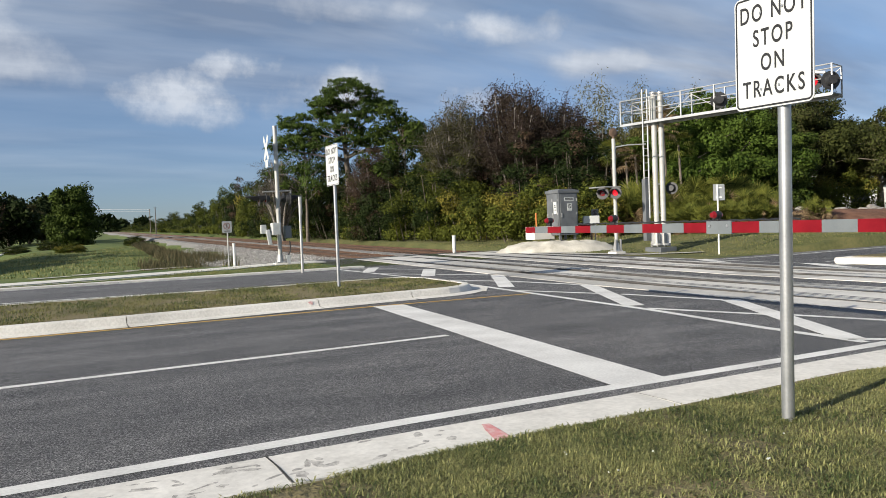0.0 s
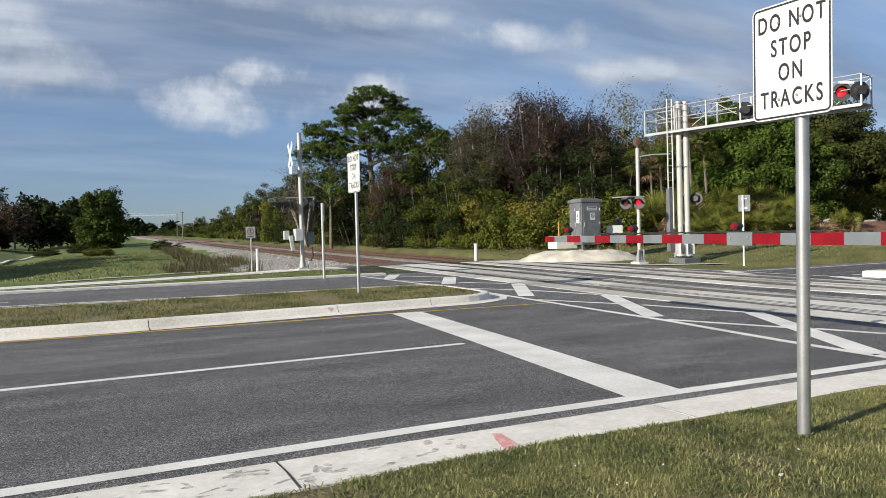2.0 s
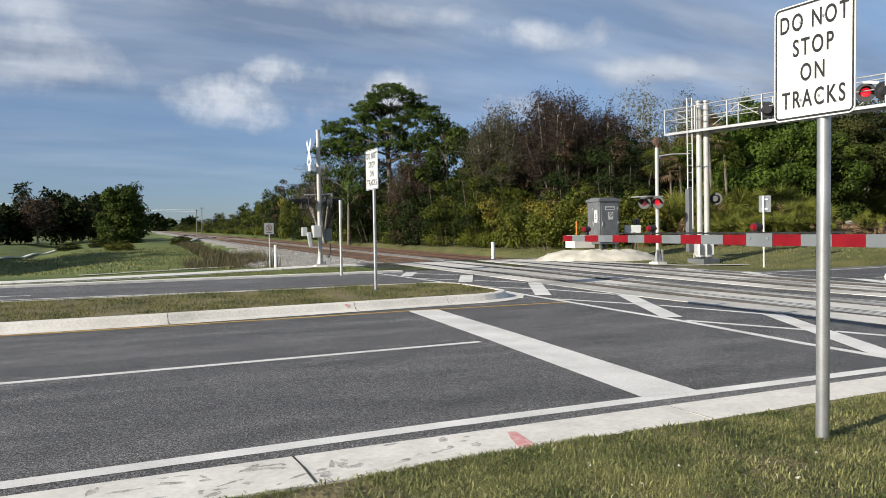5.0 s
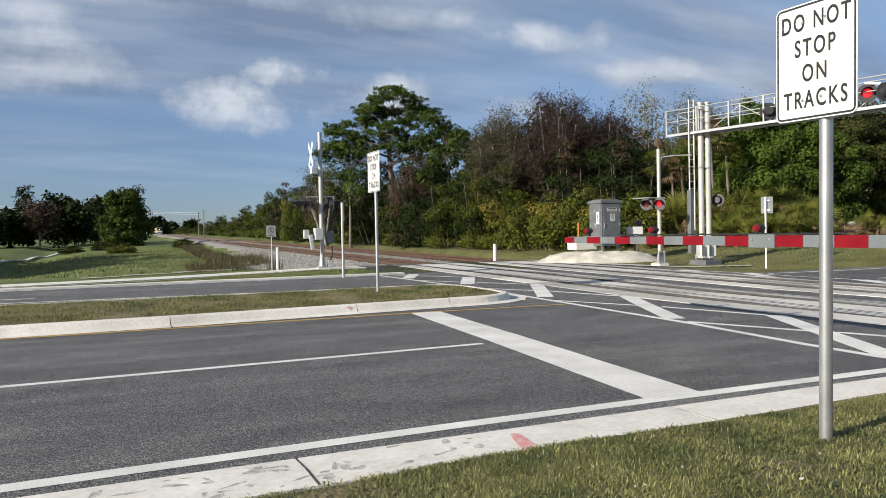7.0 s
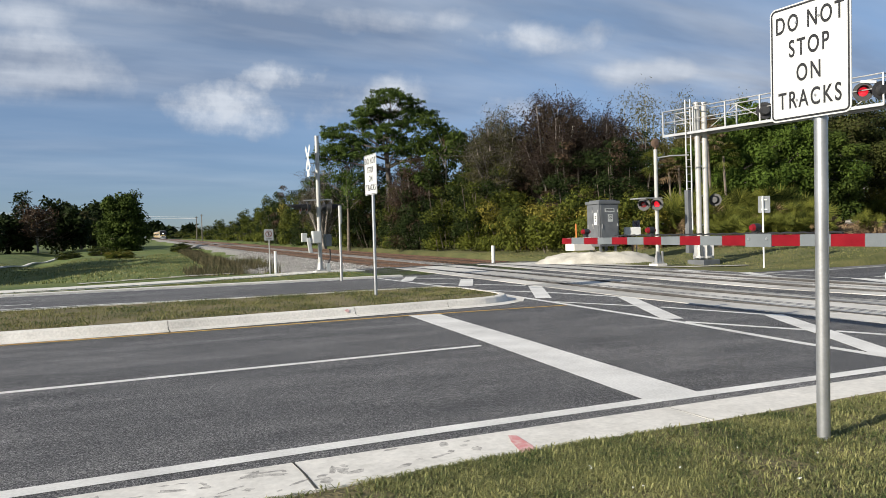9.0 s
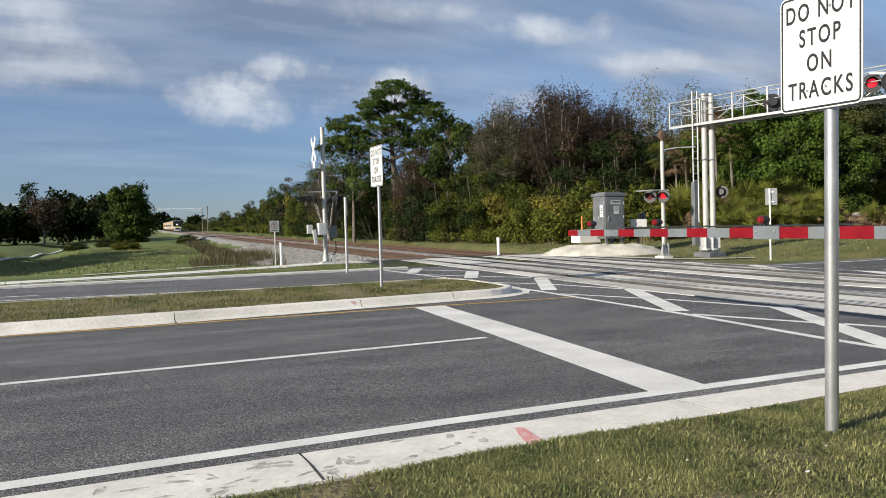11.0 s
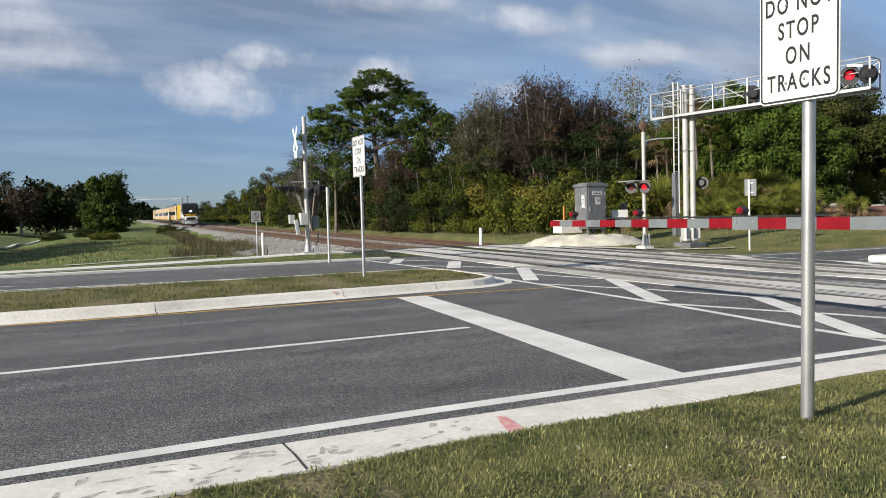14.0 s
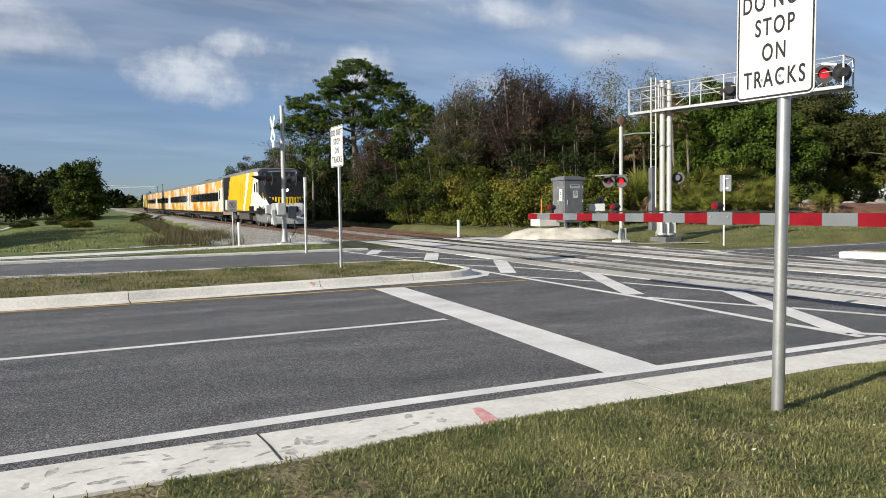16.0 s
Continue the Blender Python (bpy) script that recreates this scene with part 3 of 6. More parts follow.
# far kerb strip, footpath and its sandy verge
far_kerb = empty("far_kerb", pose(0, 0, 0), "pale concrete kerb strip along the far lane", "kerb", kind="structure")
for i in range(16):
    strip("slab", [(-60 + i * 4.1, 19.75), (-60 + i * 4.1 + 4.08, 19.75)], 0.4, 0.05, CONCRETE, "", far_kerb, thick=0.15)
footpath = empty("footpath", pose(0, 0, 0), "narrow pale concrete footpath up to the railway", "footpath", kind="structure")
FP = [(-40, 20.8), (-20, 20.9), (-7.3, 21.5), (-3.35, 22.25), (1.7, 23.8), (3.6, 24.75), (5.7, 24.85)]
for a, b in zip(FP, FP[1:]):
    n = max(1, int(math.hypot(b[0] - a[0], b[1] - a[1]) / 1.6))
    for i in range(n):
        p, q = [(a[0] + (b[0] - a[0]) * k / n, a[1] + (b[1] - a[1]) * k / n) for k in (i, i + 1)]
        strip("slab", [p, q], 1.3, 0.032, CONCRETE, "", footpath, thick=0.3)
verge = strip("sandy_verge", [(-40, 20.1), (-7.0, 20.5), (-3.0, 21.0), (-0.6, 21.9)], (0.6, 0.08), 0.03, SANDY)
for x, y, w in ((-4.4, 24.3, 0.7), (-2.6, 25.2, 1.1), (-0.6, 26.2, 1.3)):
    bare = strip("sand_patch", [(x - w, y - 0.25), (x, y), (x + w, y + 0.3)], (0.5, 0.2), 0.035, SANDY)
    tagged(bare, "bare sandy patch in the field grass", "verge", kind="structure")
tagged(verge, "bare pale sand and shell beside the footpath", "verge", kind="structure")


def ditch_edge(pts):
    """A thin pale concrete lip laid along the ditch, following the land."""
    V, F = [], []
    for (x0, y0), (x1, y1) in zip(pts, pts[1:]):
        n = 24
        for i in range(n):
            x, y = x0 + (x1 - x0) * i / n, y0 + (y1 - y0) * i / n
            z = land(x, y)
            V += [(x - 0.2, y, z + 0.02), (x - 0.2, y, z + 0.16), (x + 0.2, y, z + 0.16), (x + 0.2, y, z + 0.02)]
    for i in range(len(V) // 4 - 1):
        a = 4 * i
        F += [(a, a + 1, a + 5, a + 4), (a + 1, a + 2, a + 6, a + 5), (a + 2, a + 3, a + 7, a + 6)]
    return raw_mesh("ditch_edge", V, F, CONCRETE)


tagged(ditch_edge([(-13.6, 60), (-13.0, 74), (-12.0, 96), (-9.4, 135)]), "pale concrete lip along the field ditch", "kerb", kind="structure")

# ---- median island ----
def outline(x_left, off):
    """The island's edge, set in by off, from the near left round the nose to the far left."""
    o = off
    pts = [(x_left, 8.5 + o), (-3.3, 8.56 + o), (0.4, 8.74 + o), (2.6, 8.86 + o)]
    cx, cy = 3.0, 9.9
    for i in range(7):
        a = radians(-90 + i * 15)
        pts.append((cx + (1.25 - o) * math.cos(a), cy + (1.03 - o) * math.sin(a)))
    cx, cy = 3.2, 11.75
    for i in range(7):
        a = radians(i * 15)
        pts.append((cx + (1.05 - o) * math.cos(a), cy + (1.0 - o) * math.sin(a)))
    pts += [(0.5, 12.75 - o), (-6.4, 12.9 - o), (x_left, 13.1 - o)]
    return pts


median = empty("median_island", pose(0, 0, 0), "raised median island with concrete kerb and short turf", "median", kind="structure")


def kerb_piece(line):
    """A length of kerb: its face, rounded top and gutter, swept along the line with inward normals."""
    bm = B()
    rows = []
    for off, dz in ((-0.3, 0.006), (-0.03, 0.03), (0.03, 0.14), (0.06, 0.16), (0.2, 0.165), (0.21, 0.05)):
        rows.append([bm.verts.new((x + nx_ * off, y + ny_ * off, rise(y) + dz)) for x, y, nx_, ny_ in line])
    for r0, r1 in zip(rows, rows[1:]):
        for i in range(len(r0) - 1):
            bm.faces.new((r0[i], r0[i + 1], r1[i + 1], r1[i]))
    bmesh.ops.recalc_face_normals(bm, faces=bm.faces)
    return bm


def with_normals(pts, e=0.05):
    out = []
    for i, (x, y) in enumerate(pts):
        x0, y0 = pts[max(0, i - 1)]
        x1, y1 = pts[min(len(pts) - 1, i + 1)]
        d = math.hypot(x1 - x0, y1 - y0)
        out.append((x, y, -(y1 - y0) / d, (x1 - x0) / d))
    return out


def resample(pts, a, b, n):
    d = [0]
    for p, q in zip(pts, pts[1:]):
        d.append(d[-1] + math.hypot(q[0] - p[0], q[1] - p[1]))
    out = []
    for i in range(n + 1):
        t = (a + (b - a) * i / n) * d[-1]
        k = max(j for j in range(len(d)) if d[j] <= t + 1e-9)
        k = min(k, len(d) - 2)
        f = (t - d[k]) / max(1e-9, d[k + 1] - d[k])
        out.append((pts[k][0] + (pts[k + 1][0] - pts[k][0]) * f, pts[k][1] + (pts[k + 1][1] - pts[k][1]) * f))
    return out


XL = -80.0
base = outline(XL, 0)
tot = sum(math.hypot(q[0] - p[0], q[1] - p[1]) for p, q in zip(base, base[1:]))
# cast lengths, with open joints between them
cuts = [0.0]
for dist in [30, 40, 50, 56, 62, 68, 73.0, 76.68, 80.2, 82.3, 84.2, 86.5, 89.5, 93, 99, 105, 111, 120, 130, 150, tot]:
    cuts.append(min(1.0, dist / tot))
for a, b in zip(cuts, cuts[1:]):
    e = 0.006 / tot
    lo, hi = max(0.0, a - 0.15 / tot), min(1.0, b + 0.15 / tot)
    n = max(6, int((b - a) * tot / 0.35)) if b - a < 0.06 else 10
    full = with_normals(resample(base, a + e, b - e, n))
    part("kerb_piece", kerb_piece(full), CONCRETE, median)
bm = B()
top = [bm.verts.new((x, y, rise(y) + 0.15)) for x, y in outline(XL, 0.15)]
f = bm.faces.new(top)
bmesh.ops.triangulate(bm, faces=[f])
bmesh.ops.recalc_face_normals(bm, faces=bm.faces)
if sum(q.normal.z for q in bm.faces) < 0:
    bmesh.ops.reverse_faces(bm, faces=bm.faces)
part("turf", bm, SOIL, median, "short patchy turf")
KERB_SPRAY = mat("faint red kerb mark", (0.5, 0.22, 0.22), (0.68, 0.5, 0.46), scale=14, fine=60, rough=0.9, spread=0.12)
for x, w, m_, nm in ((0.02, 0.05, KERB_SPRAY, "red_mark"),):
    y = 8.56 + (x + 3.3) * 0.047
    raw_mesh(nm, [(x - w, y + 0.018, rise(y) + 0.126), (x - w * 0.3, y - 0.006, rise(y) + 0.082), (x + w * 0.8, y - 0.01, rise(y) + 0.075), (x + w, y + 0.02, rise(y) + 0.128), (x + w * 0.1, y + 0.024, rise(y) + 0.136)], [(0, 1, 2, 3, 4)], m_, median)
# sloped end of the nose
strip("nose_apron", [(4.2, 9.2), (4.55, 9.75), (4.5, 10.6)], (0.3, 0.45), 0.012, CONCRETE, "", median, thick=0.03)
median_e = empty("median_island_east", pose(0, 0, 0), "low concrete-edged median end beyond the rails", "median", kind="structure")
bm = B()
box(bm, (22.5, 7.4, 0.09), (13.6, 1.7, 0.2), 0.08)
part("kerb_piece", bm, CONCRETE, median_e)
bm = B()
box(bm, (22.7, 7.4, 0.16), (13.0, 1.2, 0.1), 0.02)
part("turf", bm, SOIL, median_e)

# ---- railway ----
S0, S1 = 8.0, 12.2
GAUGE = 1.5


def rail_mesh(s, p0, p1, step):
    bm = B()
    prof = [(-0.075, -0.16), (-0.075, -0.145), (-0.012, -0.12), (-0.012, -0.04), (-0.037, -0.03), (-0.037, 0.0), (0.037, 0.0), (0.037, -0.03), (0.012, -0.04), (0.012, -0.12), (0.075, -0.145), (0.075, -0.16)]
    n = max(1, int((p1 - p0) / step))
    rows = []
    for i in range(n + 1):
        c = p0 + (p1 - p0) * i / n
        rows.append([bm.verts.new(along(s + a, c, 0.015 + z)) for a, z in prof])
    for r0, r1 in zip(rows, rows[1:]):
        for i in range(len(prof)):
            j = (i + 1) % len(prof)
            bm.faces.new((r0[i], r0[j], r1[j], r1[i]))
    bmesh.ops.recalc_face_normals(bm, faces=bm.faces)
    return bm


def railway(s0, label):
    t = empty("railway_track", pose(0, 0, 0), label, "railway track", "tracks of the line", kind="structure")
    for k in (-1, 1):
        part("rail", rail_mesh(s0 + k * GAUGE / 2, -40, 25.9, 20), RAIL_X, t, "worn grey rail head in the crossing")
        part("rail", rail_mesh(s0 + k * GAUGE / 2, 25.9, 1000, 20), RUST, t)
    return t


track_a = railway(S0, "railway track with rusty rails on grey ballast")
track_b = railway(S1, "second railway track, rails rusted brown, partly shaded")

def shoulder(c):
    k = smooth01(38, 60, c)
    return [(2.0 + 2.0 * k, -0.95), (4.1 + 0.8 * k, -0.62)] + PR[2:]


bm = B()
rows = []
PR = [(2.0, -0.95), (4.1, -0.62), (5.9, -0.16), (6.6, -0.11), (S0, -0.12), (9.4, -0.11), (10.1, -0.17), (10.8, -0.11), (S1, -0.12), (13.6, -0.11), (14.4, -0.2), (16.4, -0.5)]
for c in [25.7 + i * 3 for i in range(30)] + [120 + i * 30 for i in range(30)]:
    rows.append([bm.verts.new(along(s, c, z if c > 30 or 6 < s < 14 else max(z, -0.3 - 0.06 * (c - 25)))) for s, z in shoulder(c)])
for r0, r1 in zip(rows, rows[1:]):
    for i in range(len(PR) - 1):
        bm.faces.new((r0[i], r0[i + 1], r1[i + 1], r1[i]))
bed = part("ballast_bed", bm, BALLAST_BED)
tagged(bed, "long bed of grey crushed-stone ballast under the rails", "ballast", kind="structure")

# loose stones on the near shoulder
rng = np.random.default_rng(4)
n_st = 12000
ps = 25.8 + 45 * rng.random(n_st) ** 1.6
ss = 2.3 + 8.0 * rng.random(n_st)
V, F = [], []
shape = np.array([(1, 0, 0), (-1, 0, 0), (0, 1, 0), (0, -1, 0), (0, 0, 0.8), (0, 0, -0.8)])
fc = np.array([(0, 2, 4), (2, 1, 4), (1, 3, 4), (3, 0, 4), (2, 0, 5), (1, 2, 5), (3, 1, 5), (0, 3, 5)])
xp, zp = [a for a, _ in PR], [z for _, z in PR]
vv = np.zeros((n_st, 6, 3))
for i in range(n_st):
    c = along(ss[i], ps[i], float(np.interp(ss[i], xp, zp)) + 0.01)
    r = rng.uniform(0.03, 0.065)
    e = Euler(rng.uniform(0, 6.28, 3)).to_matrix()
    vv[i] = (shape * rng.uniform(0.6, 1.2, (6, 1)) * r) @ np.array(e).T + np.array(c)
stones = raw_mesh("ballast_stones", vv.reshape(-1, 3).tolist(), (fc[None] + 6 * np.arange(n_st)[:, None, None]).reshape(-1, 3).tolist(), BALLAST)
tagged(stones, "loose grey crushed stones on the track shoulder", "stones", kind="stuff")


def tie_mesh():
    bm = B()
    box(bm, (0, 0, -0.06), (2.6, 0.23, 0.12), 0.012)
    me = bpy.data.meshes.new("tie")
    bm.to_mesh(me)
    bm.free()
    me.materials.append(TIE)
    return me


TIE_ME = tie_mesh()
TRACK_YAW = math.degrees(math.atan2(TU.y, TU.x)) - 90
for s0, t in ((S0, track_a), (S1, track_b)):
    for i in range(140):
        ob = new("tie", TIE_ME)
        ob.parent = t
        v = along(s0, 26.0 + i * 0.55, -0.06)
        ob.matrix_world = pose(v.x, v.y, v.z, 0.77, 0, TRACK_YAW)

# concrete crossing panels between and beside the rails
crossing = empty("crossing_surface", pose(0, 0, 0), "pale concrete crossing panels with dark flangeways", "crossing", kind="structure")
for s0 in (S0, S1):
    for a, b in ((s0 - 1.62, s0 - 0.86), (s0 - 0.64, s0 + 0.64), (s0 + 0.86, s0 + 1.62)):
        p = -6.0
        while p < 25.5:
            q = min(p + 2.44, 25.9)
            bm = B()
            vs = [bm.verts.new(along(s, c, z)) for z in (0.012, -0.05) for s, c in ((a, p + 0.012), (b, p + 0.012), (b, q - 0.012), (a, q - 0.012))]
            for fidx in ((0, 1, 2, 3), (0, 4, 5, 1), (1, 5, 6, 2), (2, 6, 7, 3), (3, 7, 4, 0)):
                bm.faces.new([vs[k] for k in fidx])
            bmesh.ops.recalc_face_normals(bm, faces=bm.faces)
            part("panel", bm, PANEL_C, crossing)
            p = q
    for a, b in ((s0 - 0.86, s0 - 0.79), (s0 - 0.71, s0 - 0.64), (s0 + 0.64, s0 + 0.71), (s0 + 0.79, s0 + 0.86)):
        bm = B()
        vs = [bm.verts.new(along(s, c, 0.004)) for s, c in ((a, -6), (b, -6), (b, 25.9), (a, 25.9))]
        bm.faces.new(vs)
        part("flangeway", bm, BLACK, crossing, "dark rubber flangeway")


# ---- signs and crossing gear ----
def word_sign(name, m, w, h, post_h, label, tilt=0.0, post_r=0.034, bold=0.012, nod=0.0, turn=0.0, lean=(0.0, 0.0), shift=None):
    """A white plate with a black rim and four lines of words on a round post."""
    t = empty(name, m, label, "road sign", "do not stop on tracks signs")
    bm = B()
    rod(bm, (0, 0.03, -0.2), (lean[0], 0.03 + lean[1], post_h + h * 0.93), post_r, seg=48)
    part("post", bm, GALV, t, "galvanized round post", smooth=False)
    tm = Matrix.Translation(shift or (0, 0.022 - post_r, post_h + h / 2)) @ pose(0, 0, 0, 0, 0, turn) @ pose(0, 0, 0, nod) @ pose(0, 0, 0, 0, tilt, 0) @ Matrix.Translation((0, 0, -h / 2))
    bm = rounded_plate(B(), w, h, 0.045, 0.006)
    bmesh.ops.transform(bm, matrix=tm, verts=bm.verts)
    plate = part("plate", bm, SIGN_W, t, "white reflective plate")
    bm = rim_loop(B(), w - 0.02, h - 0.02, 0.036, 0.013, -0.0042, 0, 0.01)
    bmesh.ops.transform(bm, matrix=tm, verts=bm.verts)
    part("border", bm, SIGN_B, plate, "thin black border")
    k = h / 0.762
    for text, z, sz in (("DO NOT", 0.635, 0.158), ("STOP", 0.467, 0.158), ("ON", 0.30, 0.158), ("TRACKS", 0.13, 0.158)):
        lettering("letter", text, sz * k, tm @ Matrix.Translation((0, -0.0045, z * k)), SIGN_B, plate, squeeze=0.7, bold=bold)
    for x, z in ((-0.09, 0.13), (0.05, 0.14), (-0.09, 0.635), (0.08, 0.64)):
        bm = rod(B(), (x * k, -0.003, z * k), (x * k, -0.011, z * k), 0.009, seg=8)
        bmesh.ops.transform(bm, matrix=tm, verts=bm.verts)
        part("bolt_head", bm, GALV, plate, "steel bolt head")
    return t


word_sign("road_sign", pose(0.096, -1.73, 0.03, 0, 0, -90), 0.633, 0.791, 2.235, "white do-not-stop-on-tracks sign leaning on a galvanized post in the lawn", tilt=1.6, post_r=0.043, nod=1.05, turn=-1.7, lean=(0.098, -0.075), shift=(0.042, -0.09, 2.607))
word_sign("road_sign", pose(1.5, 11.2, 0.18, 0, 0, -88), 0.76, 0.95, 2.4, "tall white do-not-stop-on-tracks sign on the turf median", tilt=0.0, post_r=0.038, bold=0.03)

# post with a sign seen edge-on, and the back-turned sign across the rails
def small_sign(name, m, w, h, z0, label, face, post_r=0.03, cat="road sign"):
    t = empty(name, m, label, cat)
    part("post", rod(B(), (0, 0.03, -0.2), (0, 0.03, z0 + h), post_r, seg=14), ALU, t)
    bm = rounded_plate(B(), w, h, 0.03, 0.006)
    bmesh.ops.transform(bm, matrix=Matrix.Translation((0, -post_r + 0.02, z0)), verts=bm.verts)
    part("plate", bm, face, t)
    return t


small_sign("road_sign", pose(3.1, 18.9, 0.15, 0, 0, 69), 0.6, 0.62, 1.95, "sign turned edge-on upon a pale square post", SIGN_GREY, 0.045)
back_sign = empty("road_sign", pose(17.95, 14.35, 0.1, 0, 0, -35), "grey back of a sign on a thin white post", "road sign")
part("post", rod(B(), (0, 0, -0.2), (0, 0, 2.62), 0.032, seg=14), WHITE_PVC, back_sign)
bm = rounded_plate(B(), 0.42, 0.62, 0.03, 0.006)
bmesh.ops.transform(bm, matrix=Matrix.Translation((0.06, 0.045, 2.02)), verts=bm.verts)
part("plate", bm, SIGN_GREY, back_sign, "bare metal back")
for z in (2.14, 2.5):
    part("bracket", box(B(), (0.06, 0.02, z), (0.2, 0.04, 0.05), 0.006), WHITE_PVC, back_sign)


def barred_sign(m, size, post_h, label):
    t = small_sign("notice_sign", m, size * 0.85, size, post_h, label, ARM_W, 0.025, "notice sign")
    bm = B()
    n, r0, r1 = 24, size * 0.3, size * 0.23
    o = [bm.verts.new((r0 * math.cos(i * 6.2832 / n), -0.012, post_h + size * 0.58 + r0 * math.sin(i * 6.2832 / n))) for i in range(n)]
    q = [bm.verts.new((r1 * math.cos(i * 6.2832 / n), -0.012, post_h + size * 0.58 + r1 * math.sin(i * 6.2832 / n))) for i in range(n)]
    for i in range(n):
        bm.faces.new((o[i], q[i], q[(i + 1) % n], o[(i + 1) % n]))
    box(bm, (0, -0.012, 0), (r0 * 1.7, 0.002, 0.03), 0, Matrix.Translation((0, 0, post_h + size * 0.58)) @ pose(0, 0, 0, 0, 45, 0))
    part("ring_symbol", bm, mat("dark print", (0.06, 0.02, 0.02), (0.1, 0.03, 0.03), rough=0.5, bump=0), t)
    bm = B()
    box(bm, (0, -0.012, post_h + size * 0.6), (0.05, 0.002, 0.16), 0)
    part("figure_bar", bm, SIGN_B, t)
    bm = B()
    box(bm, (0, -0.012, post_h + size * 0.14), (size * 0.55, 0.002, 0.035), 0)
    part("text_bar", bm, SIGN_B, t)
    return t


barred_sign(pose(1.9, 24.95, 0.12, 0, 0, -28), 0.46, 1.5, "small white no-entry notice on a thin post by the footpath")
barred_sign(pose(18.9, 22.58, 0.55, 0, 0, -37), 0.4, 1.15, "small white no-entry notice beside the grey cabinet")
post = empty("marker_post", pose(2.15, 25.0, 0.13), "short white cable marker post by the footpath", "marker post")
part("post", rod(B(), (0, 0, -0.2), (0, 0, 1.0), 0.055, seg=12), WHITE_PVC, post)
part("cap", rod(B(), (0, 0, 1.0), (0, 0, 1.05), 0.065, seg=12), WHITE_PVC, post)
post = empty("marker_post", pose(13.6, 27.2, 0.05), "white cable marker post beside the rails", "marker post")
part("post", rod(B(), (0, 0, -0.2), (0, 0, 0.95), 0.085, seg=12), WHITE_PVC, post)
part("cap", rod(B(), (0, 0, 0.95), (0, 0, 1.02), 0.1, seg=12), WHITE_PVC, post)
bm = B()
box(bm, (-0.25, 0.0, 0.04), (0.5, 0.3, 0.1), 0.03)
part("foot_slab", bm, CONCRETE, post)


def lamp_head(name, parent, m, lit, vis=0.3):
    """A round black backboard with a red lens under a visor; it faces -y in m's space."""
    bm = B()
    rod(bm, (0, 0.0, 0), (0, 0.02, 0), 0.255, seg=28)
    rod(bm, (0, 0.02, 0), (0, 0.16, 0), 0.17, 0.12, seg=20)
    bmesh.ops.transform(bm, matrix=m, verts=bm.verts)
    h = part(name, bm, BLACK, parent, "round black signal head")
    bm = B()
    r = bmesh.ops.create_uvsphere(bm, u_segments=20, v_segments=10, radius=0.125)
    bmesh.ops.transform(bm, matrix=m @ Matrix.Translation((0, -0.002, 0)) @ Matrix.Diagonal((1, 0.22, 1, 1)), verts=bm.verts)
    part("lens", bm, RED_LIT if lit else RED_DIM, h, "red lens", smooth=True)
    bm = B()
    n = 14
    a0, a1 = radians(-15), radians(195)
    f0 = [bm.verts.new((0.16 * math.cos(a0 + (a1 - a0) * i / n), 0, 0.16 * math.sin(a0 + (a1 - a0) * i / n))) for i in range(n + 1)]
    f1 = [bm.verts.new((0.155 * math.cos(a0 + (a1 - a0) * i / n), -vis * (0.35 + 0.65 * max(0, math.sin(a0 + (a1 - a0) * i / n))), 0.155 * math.sin(a0 + (a1 - a0) * i / n) - 0.02)) for i in range(n + 1)]
    for i in range(n):
        bm.faces.new((f0[i], f0[i + 1], f1[i + 1], f1[i]))
    bmesh.ops.solidify(bm, geom=bm.faces[:], thickness=0.006)
    bmesh.ops.transform(bm, matrix=m, verts=bm.verts)
    part("visor", bm, BLACK, h, "black visor")
    return h


def mast_base(t, r=0.08):
    bm = B()
    box(bm, (0, 0, 0.04), (0.5, 0.5, 0.12), 0.015)
    part("footing", bm, CONCRETE, t)
    bm = B()
    box(bm, (0, 0, 0.13), (0.36, 0.36, 0.05), 0.01)
    rod(bm, (0, 0, 0.15), (0, 0, 0.45), r * 1.8, r * 1.35, seg=14)
    part("base_casting", bm, ALU, t, "cast metal base")


# crossbuck mast beside the near track, its lamps turned along the road away from us
xb = empty("crossing_signal", pose(3.9, 24.5, 0.2), "silver crossing mast with crossbuck, twin lamps and control boxes", "crossing signal")
mast_base(xb)
part("mast", rod(B(), (0, 0, 0.2), (0, 0, 5.62), 0.085, seg=18), WHITE_STEEL, xb)
part("mast_cap", rod(B(), (0, 0, 5.62), (0, 0, 5.7), 0.095, seg=18), ALU, xb)
# crossbuck, almost edge-on: its plane runs with the line of sight
XM = Matrix.Translation((-0.36, 0.0, 4.78)) @ pose(0, 0, 0, 0, 0, -92)
bm = B()
for a in (-38, 38):
    box(bm, (0, -0.03 if a > 0 else -0.036, 0), (0.23, 0.005, 1.2), 0.0, XM @ pose(0, 0, 0, 0, a, 0))
part("crossbuck", bm, SIGN_W, xb, "white crossed boards")
bm = B()
box(bm, (0, -0.03, -0.62), (0.42, 0.006, 0.3), 0.0, XM)
part("track_count_plate", bm, SIGN_W, xb, "small white plate")
bm = B()
for z in (4.95, 4.55):
    box(bm, (-0.17, -0.05, z), (0.4, 0.03, 0.03))
    rod(bm, (0, 0, z - 0.03), (0, 0, z + 0.03), 0.11, seg=14)
part("bracket", bm, ALU, xb)
bm = B()
tube(bm, [(-0.62, 0, 3.02), (0.55, 0, 3.06), (0.55, 0, 2.9)], 0.028)
part("lamp_arm", bm, ALU, xb)
